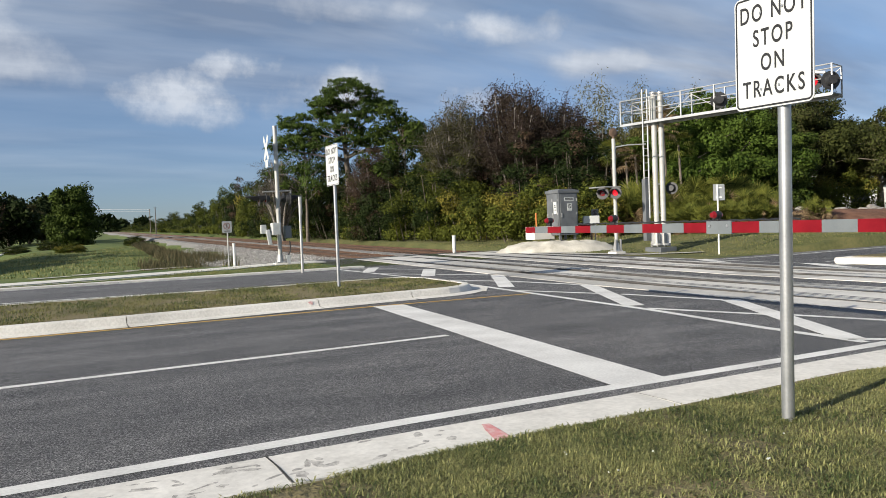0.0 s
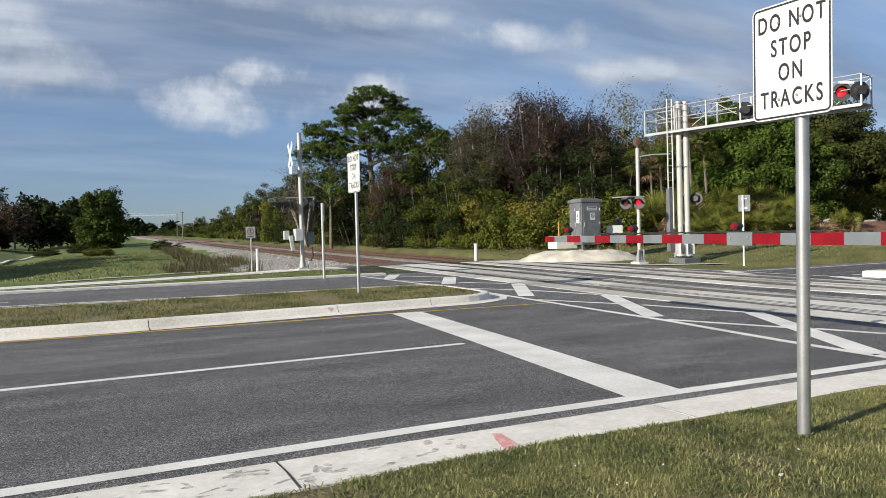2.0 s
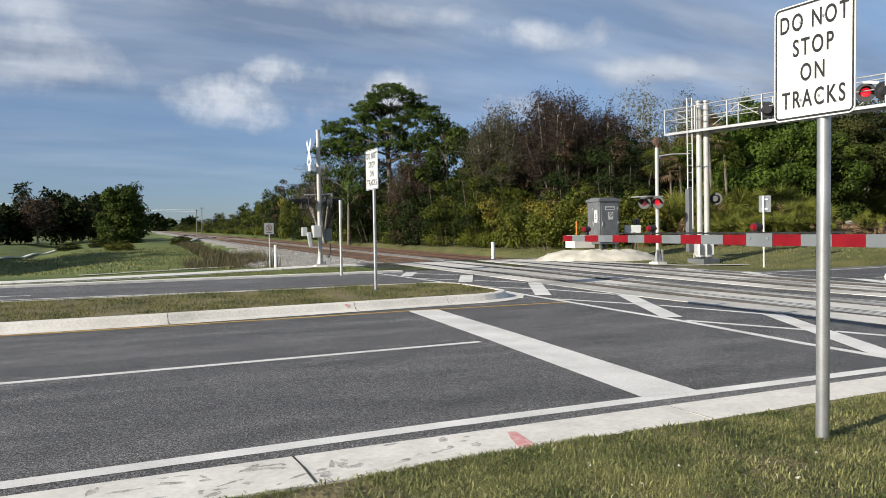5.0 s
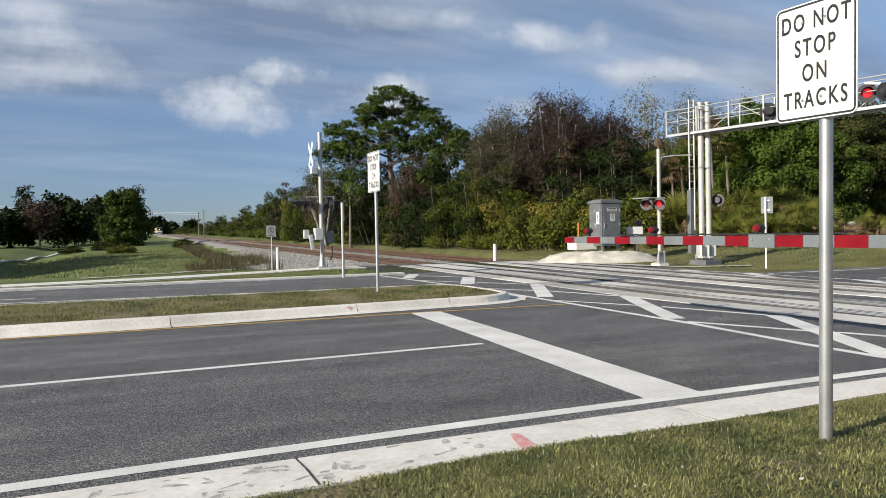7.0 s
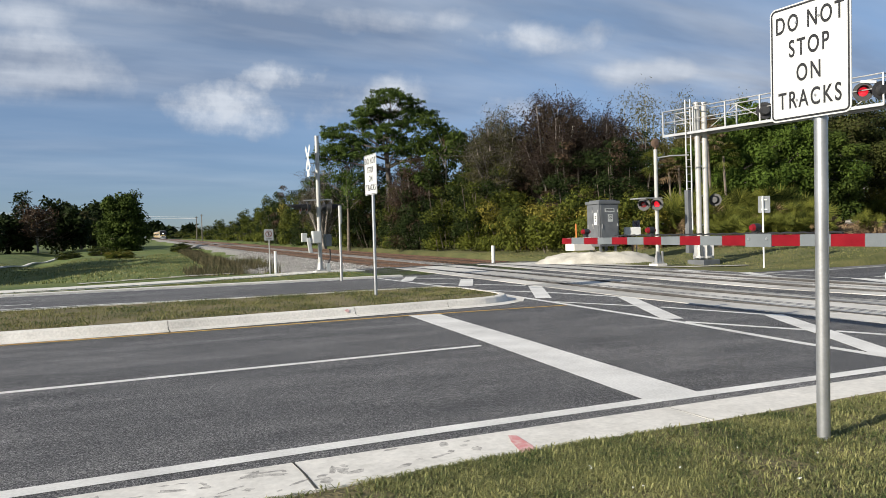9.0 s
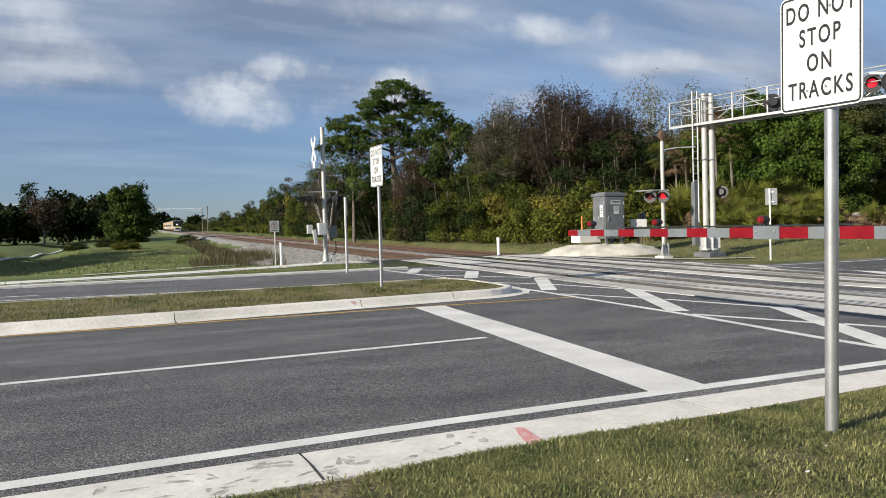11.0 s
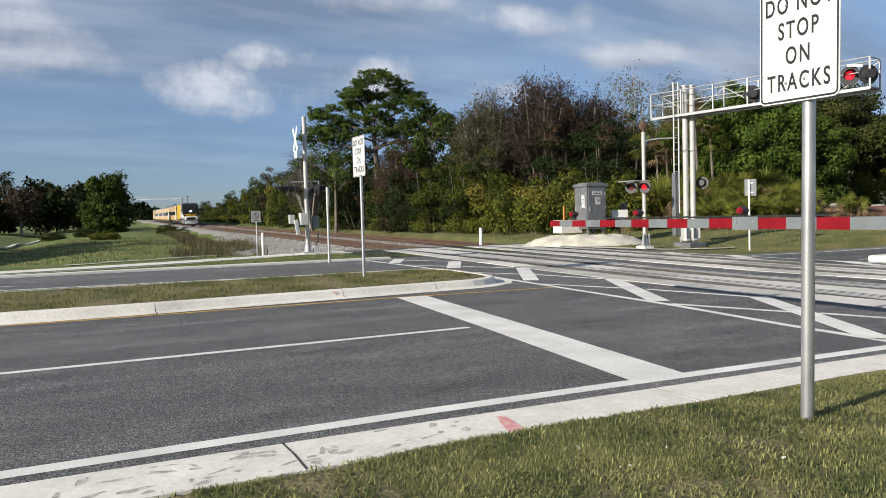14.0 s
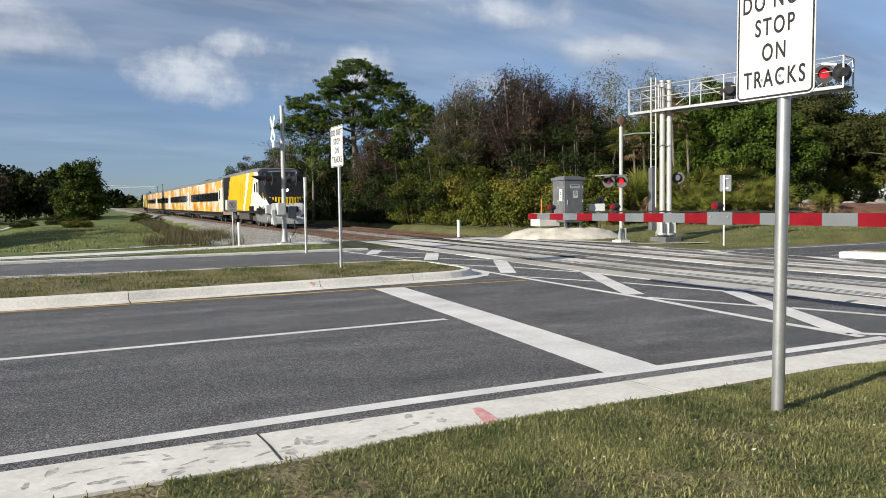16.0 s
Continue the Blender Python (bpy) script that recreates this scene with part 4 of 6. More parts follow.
for x, yaw in ((-0.5, -92), (0.5, 92)):
    for k, lit in ((0, False),):
        lamp_head("lamp_head", xb, Matrix.Translation((x, 0, 2.72)) @ pose(0, 0, 0, 0, 0, yaw), lit, 0.55)
lamp_head("lamp_head", xb, Matrix.Translation((-0.72, 0.22, 2.72)) @ pose(0, 0, 0, 0, 0, -92), False, 0.55)
lamp_head("lamp_head", xb, Matrix.Translation((0.34, 0.3, 2.72)) @ pose(0, 0, 0, 0, 0, 92), False, 0.55)
bm = B()
box(bm, (-0.66, -0.05, 1.5), (0.22, 0.16, 0.36), 0.02)
part("junction_box", bm, PALE_GREY, xb, "small pale grey box")
bm = B()
box(bm, (-0.16, -0.1, 1.5), (0.36, 0.34, 0.5), 0.04)
part("gate_mechanism", bm, PALE_GREY, xb, "pale grey mechanism housing")
bm = B()
box(bm, (0.36, 0.05, 1.36), (0.26, 0.3, 0.5), 0.02)
part("relay_box", bm, BOX_GREY, xb, "grey box with bolted lid")
bm = B()
box(bm, (-0.3, -0.16, 1.22), (0.16, 0.1, 0.62), 0.03, pose(0, 0, 0, 0, -8, 0))
part("counterweight", bm, PALE_GREY, xb)
bm = B()
tube(bm, [(0.4, -0.08, 1.0), (0.42, -0.1, 0.6), (0.22, -0.12, 0.25), (0.2, -0.1, 0.05)], 0.03)
part("cable", bm, BLACK, xb, "black hanging cable")
bm = B()
box(bm, (0.3, -0.06, 0.2), (0.18, 0.18, 0.4), 0.02)
part("ground_box", bm, PALE_GREY, xb)

# lamp mast on the far side, lamps towards us
pm = empty("crossing_signal", pose(16.0, 17.85, 0.14), "silver crossing mast with bell and two red flashing lamps", "crossing signal")
mast_base(pm)
part("mast", rod(B(), (0, 0, 0.2), (0, 0, 4.7), 0.075, seg=18), WHITE_STEEL, pm)
bm = B()
rod(bm, (0, 0, 4.7), (0, 0, 4.8), 0.05, seg=14)
rod(bm, (0, -0.02, 4.95), (0, 0.1, 4.95), 0.2, 0.14, seg=20)
rod(bm, (0, -0.06, 4.95), (0, -0.02, 4.95), 0.1, 0.2, seg=20)
part("bell", bm, TIE, pm, "brown round bell")
bm = B()
tube(bm, [(0, 0, 4.35), (0.45, -0.35, 4.42), (1.05, -0.75, 4.42)], 0.025)
part("lamp_bracket", bm, ALU, pm)
bm = B()
tube(bm, [(-1.05, 0.35, 2.72), (-0.55, 0.0, 2.74), (0.25, -0.05, 2.74)], 0.028)
part("lamp_arm", bm, ALU, pm)
for x, y, lit in ((-0.5, 0.18, False), (-0.12, -0.16, True)):
    lamp_head("lamp_head", pm, Matrix.Translation((x, y, 2.5)) @ pose(0, 0, 0, 0, 0, -58), lit, 0.42)
bm = B()
for dx in (-0.14, 0.14):
    box(bm, (dx, -0.1, 0.35), (0.06, 0.08, 0.5), 0.01)
part("anchor_bolts", bm, ALU, pm)

# cantilever walkway over the far lanes
ga = empty("signal_gantry", pose(18.1, 17.5, 0.16), "white-painted steel cantilever gantry with railed walkway and red signals", "signal gantry")
bm = B()
box(bm, (0, 0, 0.02), (0.9, 0.9, 0.3), 0.03)
part("footing", bm, BOX_GREY, ga)
gd = Vector((1.55, -6.75, 0)).normalized()
gn = Vector((-gd.y, gd.x, 0))
for k in (-0.145, 0.145):
    c = gd * 0.0 + Vector((0.9, -0.44, 0)).normalized() * k
    part("mast", rod(B(), (c.x, c.y, 0.2), (c.x, c.y, 6.55), 0.112, seg=20), WHITE_STEEL, ga)
    bm = B()
    rod(bm, (c.x, c.y, 6.55), (c.x, c.y, 6.62), 0.15, seg=20)
    part("mast_cap", bm, ALU, ga)
    bm = B()
    for a in range(4):
        v = Vector((math.cos(a * 1.5708 + 0.78), math.sin(a * 1.5708 + 0.78), 0))
        box(bm, (0.19, 0, 0.5), (0.16, 0.02, 0.6), 0, Matrix.Translation((c.x, c.y, 0)) @ pose(0, 0, 0, 0, 0, a * 90 + 45))
    rod(bm, (c.x, c.y, 0.25), (c.x, c.y, 0.33), 0.27, seg=18)
    part("base_flange", bm, ALU, ga)
for z in (1.6, 2.8, 4.0, 5.0):
    c = Vector((0.9, -0.44, 0)).normalized() * 0.165
    part("mast_tie", rod(B(), (-c.x, -c.y, z), (c.x, c.y, z), 0.04, seg=8), GALV, ga)
# ladder
bm = B()
lc = Vector((-0.46, 0.23, 0))
for k in (-0.1, 0.1):
    o = Vector((0.9, -0.44, 0)).normalized() * k
    rod(bm, lc + o + Vector((0, 0, 1.4)), lc + o + Vector((0, 0, 6.75)), 0.03, seg=8)
for i in range(17):
    o = Vector((0.9, -0.44, 0)).normalized() * 0.1
    rod(bm, lc - o + Vector((0, 0, 1.6 + i * 0.3)), lc + o + Vector((0, 0, 1.6 + i * 0.3)), 0.014, seg=6)
part("ladder", bm, ALU, ga)
bm = B()
box(bm, (-0.46, 0.3, 1.75), (0.24, 0.2, 2.6), 0.02)
part("ladder_guard", bm, BOX_GREY, ga, "dark grey ladder guard")
Z0 = 5.36
GLEN = (-1.5, 7.05)
bm = B()
for k in (-0.42, 0.42):
    a, b = gd * GLEN[0] + gn * k, gd * GLEN[1] + gn * k
    M = Matrix.Translation(((a + b) / 2) + Vector((0, 0, Z0))) @ pose(0, 0, 0, 0, 0, math.degrees(math.atan2(gd.y, gd.x)))
    box(bm, (0, 0, 0.02), (GLEN[1] - GLEN[0], 0.06, 0.1), 0.01, M)
part("walkway_beam", bm, SIGN_GREY, ga)
bm = B()
M = Matrix.Translation(gd * ((GLEN[0] + GLEN[1]) / 2) + Vector((0, 0, Z0 + 0.07))) @ pose(0, 0, 0, 0, 0, math.degrees(math.atan2(gd.y, gd.x)))
box(bm, (0, 0, 0), (GLEN[1] - GLEN[0], 0.8, 0.04), 0, M)
part("grating", bm, BOX_GREY, ga, "dark walkway grating")
for k in (-0.42, 0.42):
    for z, r in ((Z0 + 1.05, 0.024), (Z0 + 0.58, 0.02)):
        bm = B()
        rod(bm, gd * GLEN[0] + gn * k + Vector((0, 0, z)), gd * GLEN[1] + gn * k + Vector((0, 0, z)), r, seg=8)
        part("handrail", bm, ALU, ga)
    for i in range(7):
        d = GLEN[0] + (GLEN[1] - GLEN[0]) * i / 6
        bm = B()
        box(bm, (0, 0, 0.53), (0.05, 0.05, 1.06), 0, Matrix.Translation(gd * d + gn * k + Vector((0, 0, Z0))) @ pose(0, 0, 0, 0, 0, -77))
        part("rail_post", bm, ALU, ga)
    if k > 0:
        for i in range(6):
            d0 = GLEN[0] + (GLEN[1] - GLEN[0]) * i / 6
            d1 = GLEN[0] + (GLEN[1] - GLEN[0]) * (i + 1) / 6
            bm = B()
            rod(bm, gd * d0 + gn * k + Vector((0, 0, Z0 + (0.1 if i % 2 else 1.0))), gd * d1 + gn * k + Vector((0, 0, Z0 + (1.0 if i % 2 else 0.1))), 0.018, seg=6)
            part("truss_brace", bm, ALU, ga)
for k in (0,):
    for d in GLEN:
        for z in (Z0 + 1.05, Z0 + 0.58):
            part("end_rail", rod(B(), gd * d + gn * -0.42 + Vector((0, 0, z)), gd * d + gn * 0.42 + Vector((0, 0, z)), 0.022, seg=8), ALU, ga)
for d, z, yaw, lit in ((2.9, Z0 + 0.45, 140, False), (6.37, Z0 + 0.55, -52, True), (6.95, Z0 + 0.5, 150, False)):
    v = gd * d - gn * 0.3 + Vector((0, 0, z))
    lamp_head("lamp_head", ga, Matrix.Translation(v) @ pose(0, 0, 0, 0, 0, yaw) @ Matrix.Scale(1.25, 4), lit)
bm = B()
rod(bm, gd * 6.3 - gn * 0.3 + Vector((0, 0, Z0 + 0.9)), gd * 6.8 - gn * 0.3 + Vector((0, 0, Z0 + 0.8)), 0.05, seg=10)
part("junction_pipe", bm, WHITE_PVC, ga)
lamp_head("lamp_head", ga, Matrix.Translation((0.62, -0.1, 2.62)) @ pose(0, 0, 0, 0, 0, 120), False, 0.5)

# lowered gate arm
GATE_LENS = mat("gate lamp lens", (0.1, 0.004, 0.007), (0.17, 0.008, 0.012), rough=0.2, bump=0, emit=((1, 0.02, 0.03), 0.06))
GA, GB = Vector((3.132, 5.732, 1.3895)), Vector((2.605, -2.2, 1.347))
ad = (GB - GA).normalized()
alen = (GB - GA).length
gate = empty("crossing_gate", Matrix.Translation((2.66, -2.2, 0.0)), "lowered red and white striped crossing gate arm with red lamps", "crossing gate")
RZ = math.degrees(math.atan2(ad.y, ad.x))
tiltg = -math.degrees(math.asin(ad.z))
AM = Matrix.Translation(GA - Vector((2.66, -2.2, 0))) @ pose(0, 0, 0, 0, tiltg, RZ)


def arm_piece(a, b, h, material, name):
    bm = B()
    box(bm, ((a + b) / 2, 0, 0), (b - a - 0.001, 0.045 if h < 0.15 else 0.06, h), 0.004, AM)
    return part(name, bm, material, gate)


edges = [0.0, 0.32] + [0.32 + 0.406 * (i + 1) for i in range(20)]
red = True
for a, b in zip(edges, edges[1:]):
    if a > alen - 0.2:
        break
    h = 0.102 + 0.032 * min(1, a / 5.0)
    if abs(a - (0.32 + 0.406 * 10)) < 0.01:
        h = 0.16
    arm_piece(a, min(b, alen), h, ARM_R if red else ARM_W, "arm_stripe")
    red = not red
for d in (0.32 + 0.406 * 1.05, 0.32 + 0.406 * 5.35, 0.32 + 0.406 * 10.35):
    v = AM @ Vector((d, 0, 0.12))
    bm = B()
    box(bm, (v.x, v.y, v.z - 0.035), (0.05, 0.09, 0.05), 0.008)
    rod(bm, (v.x - 0.045, v.y, v.z + 0.035), (v.x + 0.045, v.y, v.z + 0.035), 0.05, seg=16)
    lamp = part("arm_lamp", bm, BLACK, gate, "small red gate lamp")
    for k in (-1, 1):
        part("lens", rod(B(), (v.x + k * 0.045, v.y, v.z + 0.035), (v.x + k * 0.08, v.y, v.z + 0.035), 0.046, 0.03, seg=16), GATE_LENS, lamp)
bm = B()
pts = []
for i in range(60):
    d = 1.6 + i * 0.07
    a = AM @ Vector((d, 0, 0.083 + 0.006 * math.sin(i * 2.1)))
    pts.append(a)
tube(bm, pts, 0.012, 5)
part("lamp_cable", bm, BLACK, gate, "black cable along the arm")
bm = B()
for k in (0.06, 0.34):
    v = AM @ Vector((0.32 + 0.406 * 10 + k, 0, 0))
    rod(bm, v + Vector((-0.04, 0, 0.02)), v + Vector((0.04, 0, 0.02)), 0.016, seg=8)
part("clamp_bolts", bm, GALV, gate)
bm = B()
box(bm, (0, 0, 1.3), (0.4, 0.5, 0.75), 0.03)
rod(bm, (0, 0, 0.05), (0, 0, 1.0), 0.09, seg=16)
part("gate_stand", bm, PALE_GREY, gate, "pale grey gate stand")

# signal cabinet on its shell mound
cab = empty("signal_cabinet", pose(16.82, 22.43, 0.8, 0, 0, -4), "grey metal signal cabinet with notices, on white crushed shell", "cabinet")
bm = B()
box(bm, (0, 0, 1.12), (1.04, 1.02, 1.98), 0.02)
part("body", bm, BOX_GREY, cab)
bm = B()
box(bm, (0, 0, 2.14), (1.16, 1.14, 0.14), 0.03)
box(bm, (0, 0, 2.23), (0.9, 0.88, 0.06), 0.02)
part("roof", bm, BOX_GREY, cab)
DARK_SEAM = mat("dark door seam", (0.03, 0.032, 0.034), (0.05, 0.052, 0.055), rough=0.8)
for side, m in (("front", Matrix()), ("west", pose(0, 0, 0, 0, 0, -90))):
    bm = B()
    box(bm, (0, -0.5125, 1.12), (0.93, 0.005, 1.84), 0, m)
    part("door_seal", bm, DARK_SEAM, cab)
    leaves = ((0, 0.9),) if side == "front" else ((-0.225, 0.44), (0.225, 0.44))
    for x, w in leaves:
        bm = B()
        box(bm, (x, -0.525, 1.12), (w, 0.03, 1.81), 0.008, m)
        door = part("door", bm, BOX_GREY, cab)
        bm = B()
        for z in (0.5, 1.12, 1.75):
            rod(bm, m @ Vector((x + w / 2 - 0.01, -0.545, z - 0.06)), m @ Vector((x + w / 2 - 0.01, -0.545, z + 0.06)), 0.016, seg=8)
        part("hinge", bm, ALU, door)
        bm = B()
        box(bm, (x - w / 2 + 0.06, -0.555, 1.05), (0.035, 0.04, 0.2), 0.008, m)
        part("handle", bm, ALU, door)
        if side == "front":
            bm = B()
            box(bm, (0.02, -0.542, 1.78), (0.52, 0.006, 0.17), 0, m)
            part("name_plate", bm, PALE_GREY, door, "pale name plate")
            bm = B()
            for z in (1.82, 1.755):
                box(bm, (0.02, -0.547, z), (0.42, 0.004, 0.03), 0, m)
            part("text_bar", bm, SIGN_B, door)
            bm = B()
            box(bm, (0.05, -0.542, 1.42), (0.26, 0.006, 0.34), 0, m)
            part("notice_plate", bm, SIGN_W, door, "white notice")
            bm = B()
            for k in range(16):
                a = radians(k * 22.5)
                box(bm, (0.05 + 0.085 * math.cos(a), -0.547, 1.46 + 0.085 * math.sin(a)), (0.02, 0.004, 0.036), 0, m @ Matrix.Translation((0, 0, 0)))
            box(bm, (0, -0.547, 0), (0.15, 0.004, 0.022), 0, m @ Matrix.Translation((0.05, 0, 1.46)) @ pose(0, 0, 0, 0, 45, 0))
            part("ring_symbol", bm, SIGN_B, door)
        elif x > 0:
            bm = B()
            box(bm, (x, -0.542, 1.4), (0.24, 0.006, 0.56), 0, m)
            part("notice_plate", bm, SIGN_W, door, "tall white notice")
            bm = B()
            for z in (1.5, 1.42, 1.3):
                box(bm, (x, -0.547, z), (0.1, 0.004, 0.05), 0, m)
            part("text_bar", bm, SIGN_B, door)
for x in (-0.4, 0.4):
    for y in (-0.38, 0.38):
        part("foot", box(B(), (x, y, 0.02), (0.1, 0.1, 0.24)), BOX_GREY, cab)
blk = empty("battery_box", pose(15.72, 23.1, 0.86, 0, 0, -4), "low pale concrete box beside the cabinet", "box")
bm = B()
box(bm, (0.25, 0, 0.2), (1.1, 0.8, 0.6), 0.02)
part("body", bm, PANEL_C, blk)
part("orange_stake", rod(B(), (0.25, 0.3, 0.1), (0.25, 0.3, 1.15), 0.035, seg=10), mat("orange plastic", (0.5, 0.16, 0.03), (0.6, 0.2, 0.05)), blk)
bm = B()
bmesh.ops.create_grid(bm, x_segments=40, y_segments=26, size=1)
for v in bm.verts:
    r = math.hypot(v.co.x, v.co.y)
    k = max(0, 1 - r * r)
    v.co = Vector((v.co.x * 3.2, v.co.y * 1.6, -0.25 + 0.6 * min(1, k * 1.35) ** 0.9 + 0.09 * noise.noise((v.co.x * 5, v.co.y * 4, 0)) + 0.04 * noise.noise((v.co.x * 18, v.co.y * 14, 4))))
mound = part("shell_mound", bm, SANDY, smooth=True)
mound.matrix_world = pose(16.3, 22.3, 0.3, 0, 0, -27)
tagged(mound, "heap of white crushed shell under the cabinet", "mound", kind="structure")
patch = strip("shell_verge", [(14.7, 23.3), (15.5, 18.4), (16.1, 16.6), (18.5, 15.6)], (0.9, 0.5), 0.03, SANDY)
tagged(patch, "pale shell verge between road and lawn", "verge", kind="structure")
lawn_path = strip("lawn_path", [(19.5, 15.8), (24, 16.2), (34, 17.5)], 0.8, 0.03, CONCRETE, thick=0.1)
tagged(lawn_path, "pale footpath across the lawn", "footpath", kind="structure")
meter = empty("meter_box", pose(18.25, 22.1, 0.62, 0, 0, -30), "small white box on a wooden stub", "box")
part("post", rod(B(), (0, 0, -0.2), (0, 0, 0.75), 0.05, seg=8), TIE, meter)
bm = B()
box(bm, (0, 0, 0.95), (0.75, 0.3, 0.42), 0.03)
part("box", bm, PALE_GREY, meter)


# ---- plants ----
def leaf_mesh(name, pts, size, material, rng, parent, droop=0.35, slim=0.5, up=0.3, out=None):
    """One small rhombic blade at each point; out: the way each leaf's face is turned, roughly."""
    n = len(pts)
    d = rng.normal(size=(n, 3))
    d[:, 2] -= droop
    if out is None:
        w = np.cross(d, rng.normal(size=(n, 3)) + np.array([0, 0, up]))
    else:
        face = out + rng.normal(size=(n, 3)) * 0.42 + np.array([0, 0, 0.25])
        face /= np.linalg.norm(face, axis=1)[:, None] + 1e-9
        d -= face * (d * face).sum(1)[:, None]
        w = np.cross(d, face)
    d /= np.linalg.norm(d, axis=1)[:, None] + 1e-9
    w /= np.linalg.norm(w, axis=1)[:, None] + 1e-9
    s = size * rng.uniform(0.6, 1.35, (n, 1))
    v = np.empty((n, 4, 3))
    v[:, 0] = pts
    v[:, 1] = pts + d * s * 0.5 + w * s * slim * 0.5
    v[:, 2] = pts + d * s
    v[:, 3] = pts + d * s * 0.5 - w * s * slim * 0.5
    me = bpy.data.meshes.new(name)
    me.vertices.add(4 * n)
    me.vertices.foreach_set("co", v.ravel())
    me.loops.add(4 * n)
    me.loops.foreach_set("vertex_index", np.arange(4 * n))
    me.polygons.add(n)
    me.polygons.foreach_set("loop_start", np.arange(n) * 4)
    me.update(calc_edges=True)
    me.materials.append(material)
    ob = new(name, me)
    ob.parent = parent
    return ob


def limbs(rng, height, spread, crown_from, n_main, trunk_r, lean=0.0, forks=3, flat=0.0, tops=None):
    """A trunk and its limbs: tapered runs, and the points where twigs end."""
    runs, tips = [], []
    pts = [np.array([0, 0, -0.2])]
    k = 6
    for i in range(1, k + 1):
        f = i / k
        pts.append(np.array([lean * f * f + rng.normal() * 0.012 * height * f, rng.normal() * 0.012 * height * f, height * 0.82 * f]))
    for i in range(k):
        runs.append((pts[i], pts[i + 1], trunk_r * (1 - 0.75 * i / k), trunk_r * (1 - 0.75 * (i + 1) / k)))
    for j in range(n_main):
        f = crown_from + (1 - crown_from) * (j + rng.random()) / n_main
        f = min(f, 0.99)
        i = min(int(f * k), k - 1)
        a = pts[i] + (pts[i + 1] - pts[i]) * (f * k - i)
        ang = j * 2.4 + rng.normal() * 0.4
        prof = math.sin(math.pi * min(1, max(0.08, (f - crown_from) / (1 - crown_from) * 0.8 + 0.22)))
        reach = spread * (0.45 + 0.55 * prof) * rng.uniform(0.75, 1.1)
        b = a + np.array([math.cos(ang) * reach, math.sin(ang) * reach, height * (0.18 - 0.1 * flat) * rng.uniform(0.5, 1.3)])
        mid = (a + b) / 2 + np.array([0, 0, 0.05 * height * rng.uniform(0.3, 1.2)])
        r = trunk_r * 0.42 * (1 - 0.5 * f)
        runs += [(a, mid, r, r * 0.7), (mid, b, r * 0.7, r * 0.3)]
        tips.append(b)
        for q in range(forks):
            o = mid + (b - mid) * rng.random()
            e = o + rng.normal(size=3) * spread * np.array([0.28, 0.28, 0.2]) + np.array([0, 0, 0.08 * spread])
            runs.append((o, e, r * 0.4, r * 0.14))
            tips.append(e)
    tips.append(pts[-1] + np.array([0, 0, 0.1 * height]))
    return runs, np.array(tips)


def wood_mesh(name, runs, material, parent, sides=5):
    """Tapered round runs, joined into one mesh."""
    n = len(runs)
    a, b = np.array([r[0] for r in runs], float), np.array([r[1] for r in runs], float)
    rad = np.array([r[2:] for r in runs], float)
    d = (b - a) / (np.linalg.norm(b - a, axis=1)[:, None] + 1e-9)
    u = np.cross(d, [0.3, 0.9, 0.1])
    u /= np.linalg.norm(u, axis=1)[:, None] + 1e-9
    w = np.cross(d, u)
    ang = np.arange(sides) * 6.2832 / sides
    off = u[:, None] * np.cos(ang)[None, :, None] + w[:, None] * np.sin(ang)[None, :, None]
    V = np.concatenate([a[:, None] + off * rad[:, 0, None, None], b[:, None] + off * rad[:, 1, None, None]], 1).reshape(-1, 3)
    i = np.arange(sides)
    j = (i + 1) % sides
    quad = np.stack([i, j, sides + j, sides + i], 1)
    F = (quad[None] + 2 * sides * np.arange(n)[:, None, None]).reshape(-1, 4)
    return raw_mesh(name, V.tolist(), F.tolist(), material, parent, smooth=True)


def clumps(rng, tips, per, radius, squash=0.7):
    """Leaf points gathered in uneven clumps round the twig ends."""
    out, way = [], []
    for t in tips:
        r = radius * rng.uniform(0.55, 1.3)
        n = int(per * rng.uniform(0.5, 1.4))
        v = rng.normal(size=(n, 3))
        v /= np.linalg.norm(v, axis=1)[:, None]
        way.append(v.copy())
        v *= (rng.random((n, 1)) ** 0.35) * r
        v[:, 2] *= squash
        out.append(t + v)
    return np.concatenate(out), np.concatenate(way)


def tree(name, m, label, seed, height, spread, crown_from, n_main, trunk_r, leaf, per, radius, size, bark=BARK, forks=3, squash=0.7, droop=0.35, slim=0.5, flat=0.0, lean=0.0, category="tree", group="", extra=None):
    rng = np.random.default_rng(seed)
    t = empty(name, m, label, category, group)
    # far crowns are made of fewer, larger leaf tufts
    k = min(1.0, 42.0 / m.translation.length)
    per, size = max(12, int(per * 0.72 * k ** 1.3)), size * 1.1 * k ** -0.6
    runs, tips = limbs(rng, height, spread, crown_from, n_main, trunk_r, lean, forks, flat)
    wood_mesh("trunk", runs, bark, t)
    P, W = clumps(rng, tips, per, radius, squash)
    leaf_mesh("crown", P, size, leaf, rng, t, droop, slim, out=W)
    if extra:
        em, frac = extra
        P, W = clumps(rng, tips[rng.random(len(tips)) < frac], int(per * 0.5), radius * 1.1, squash)
        leaf_mesh("crown", P, size, em, rng, t, droop, slim, out=W)
    return t


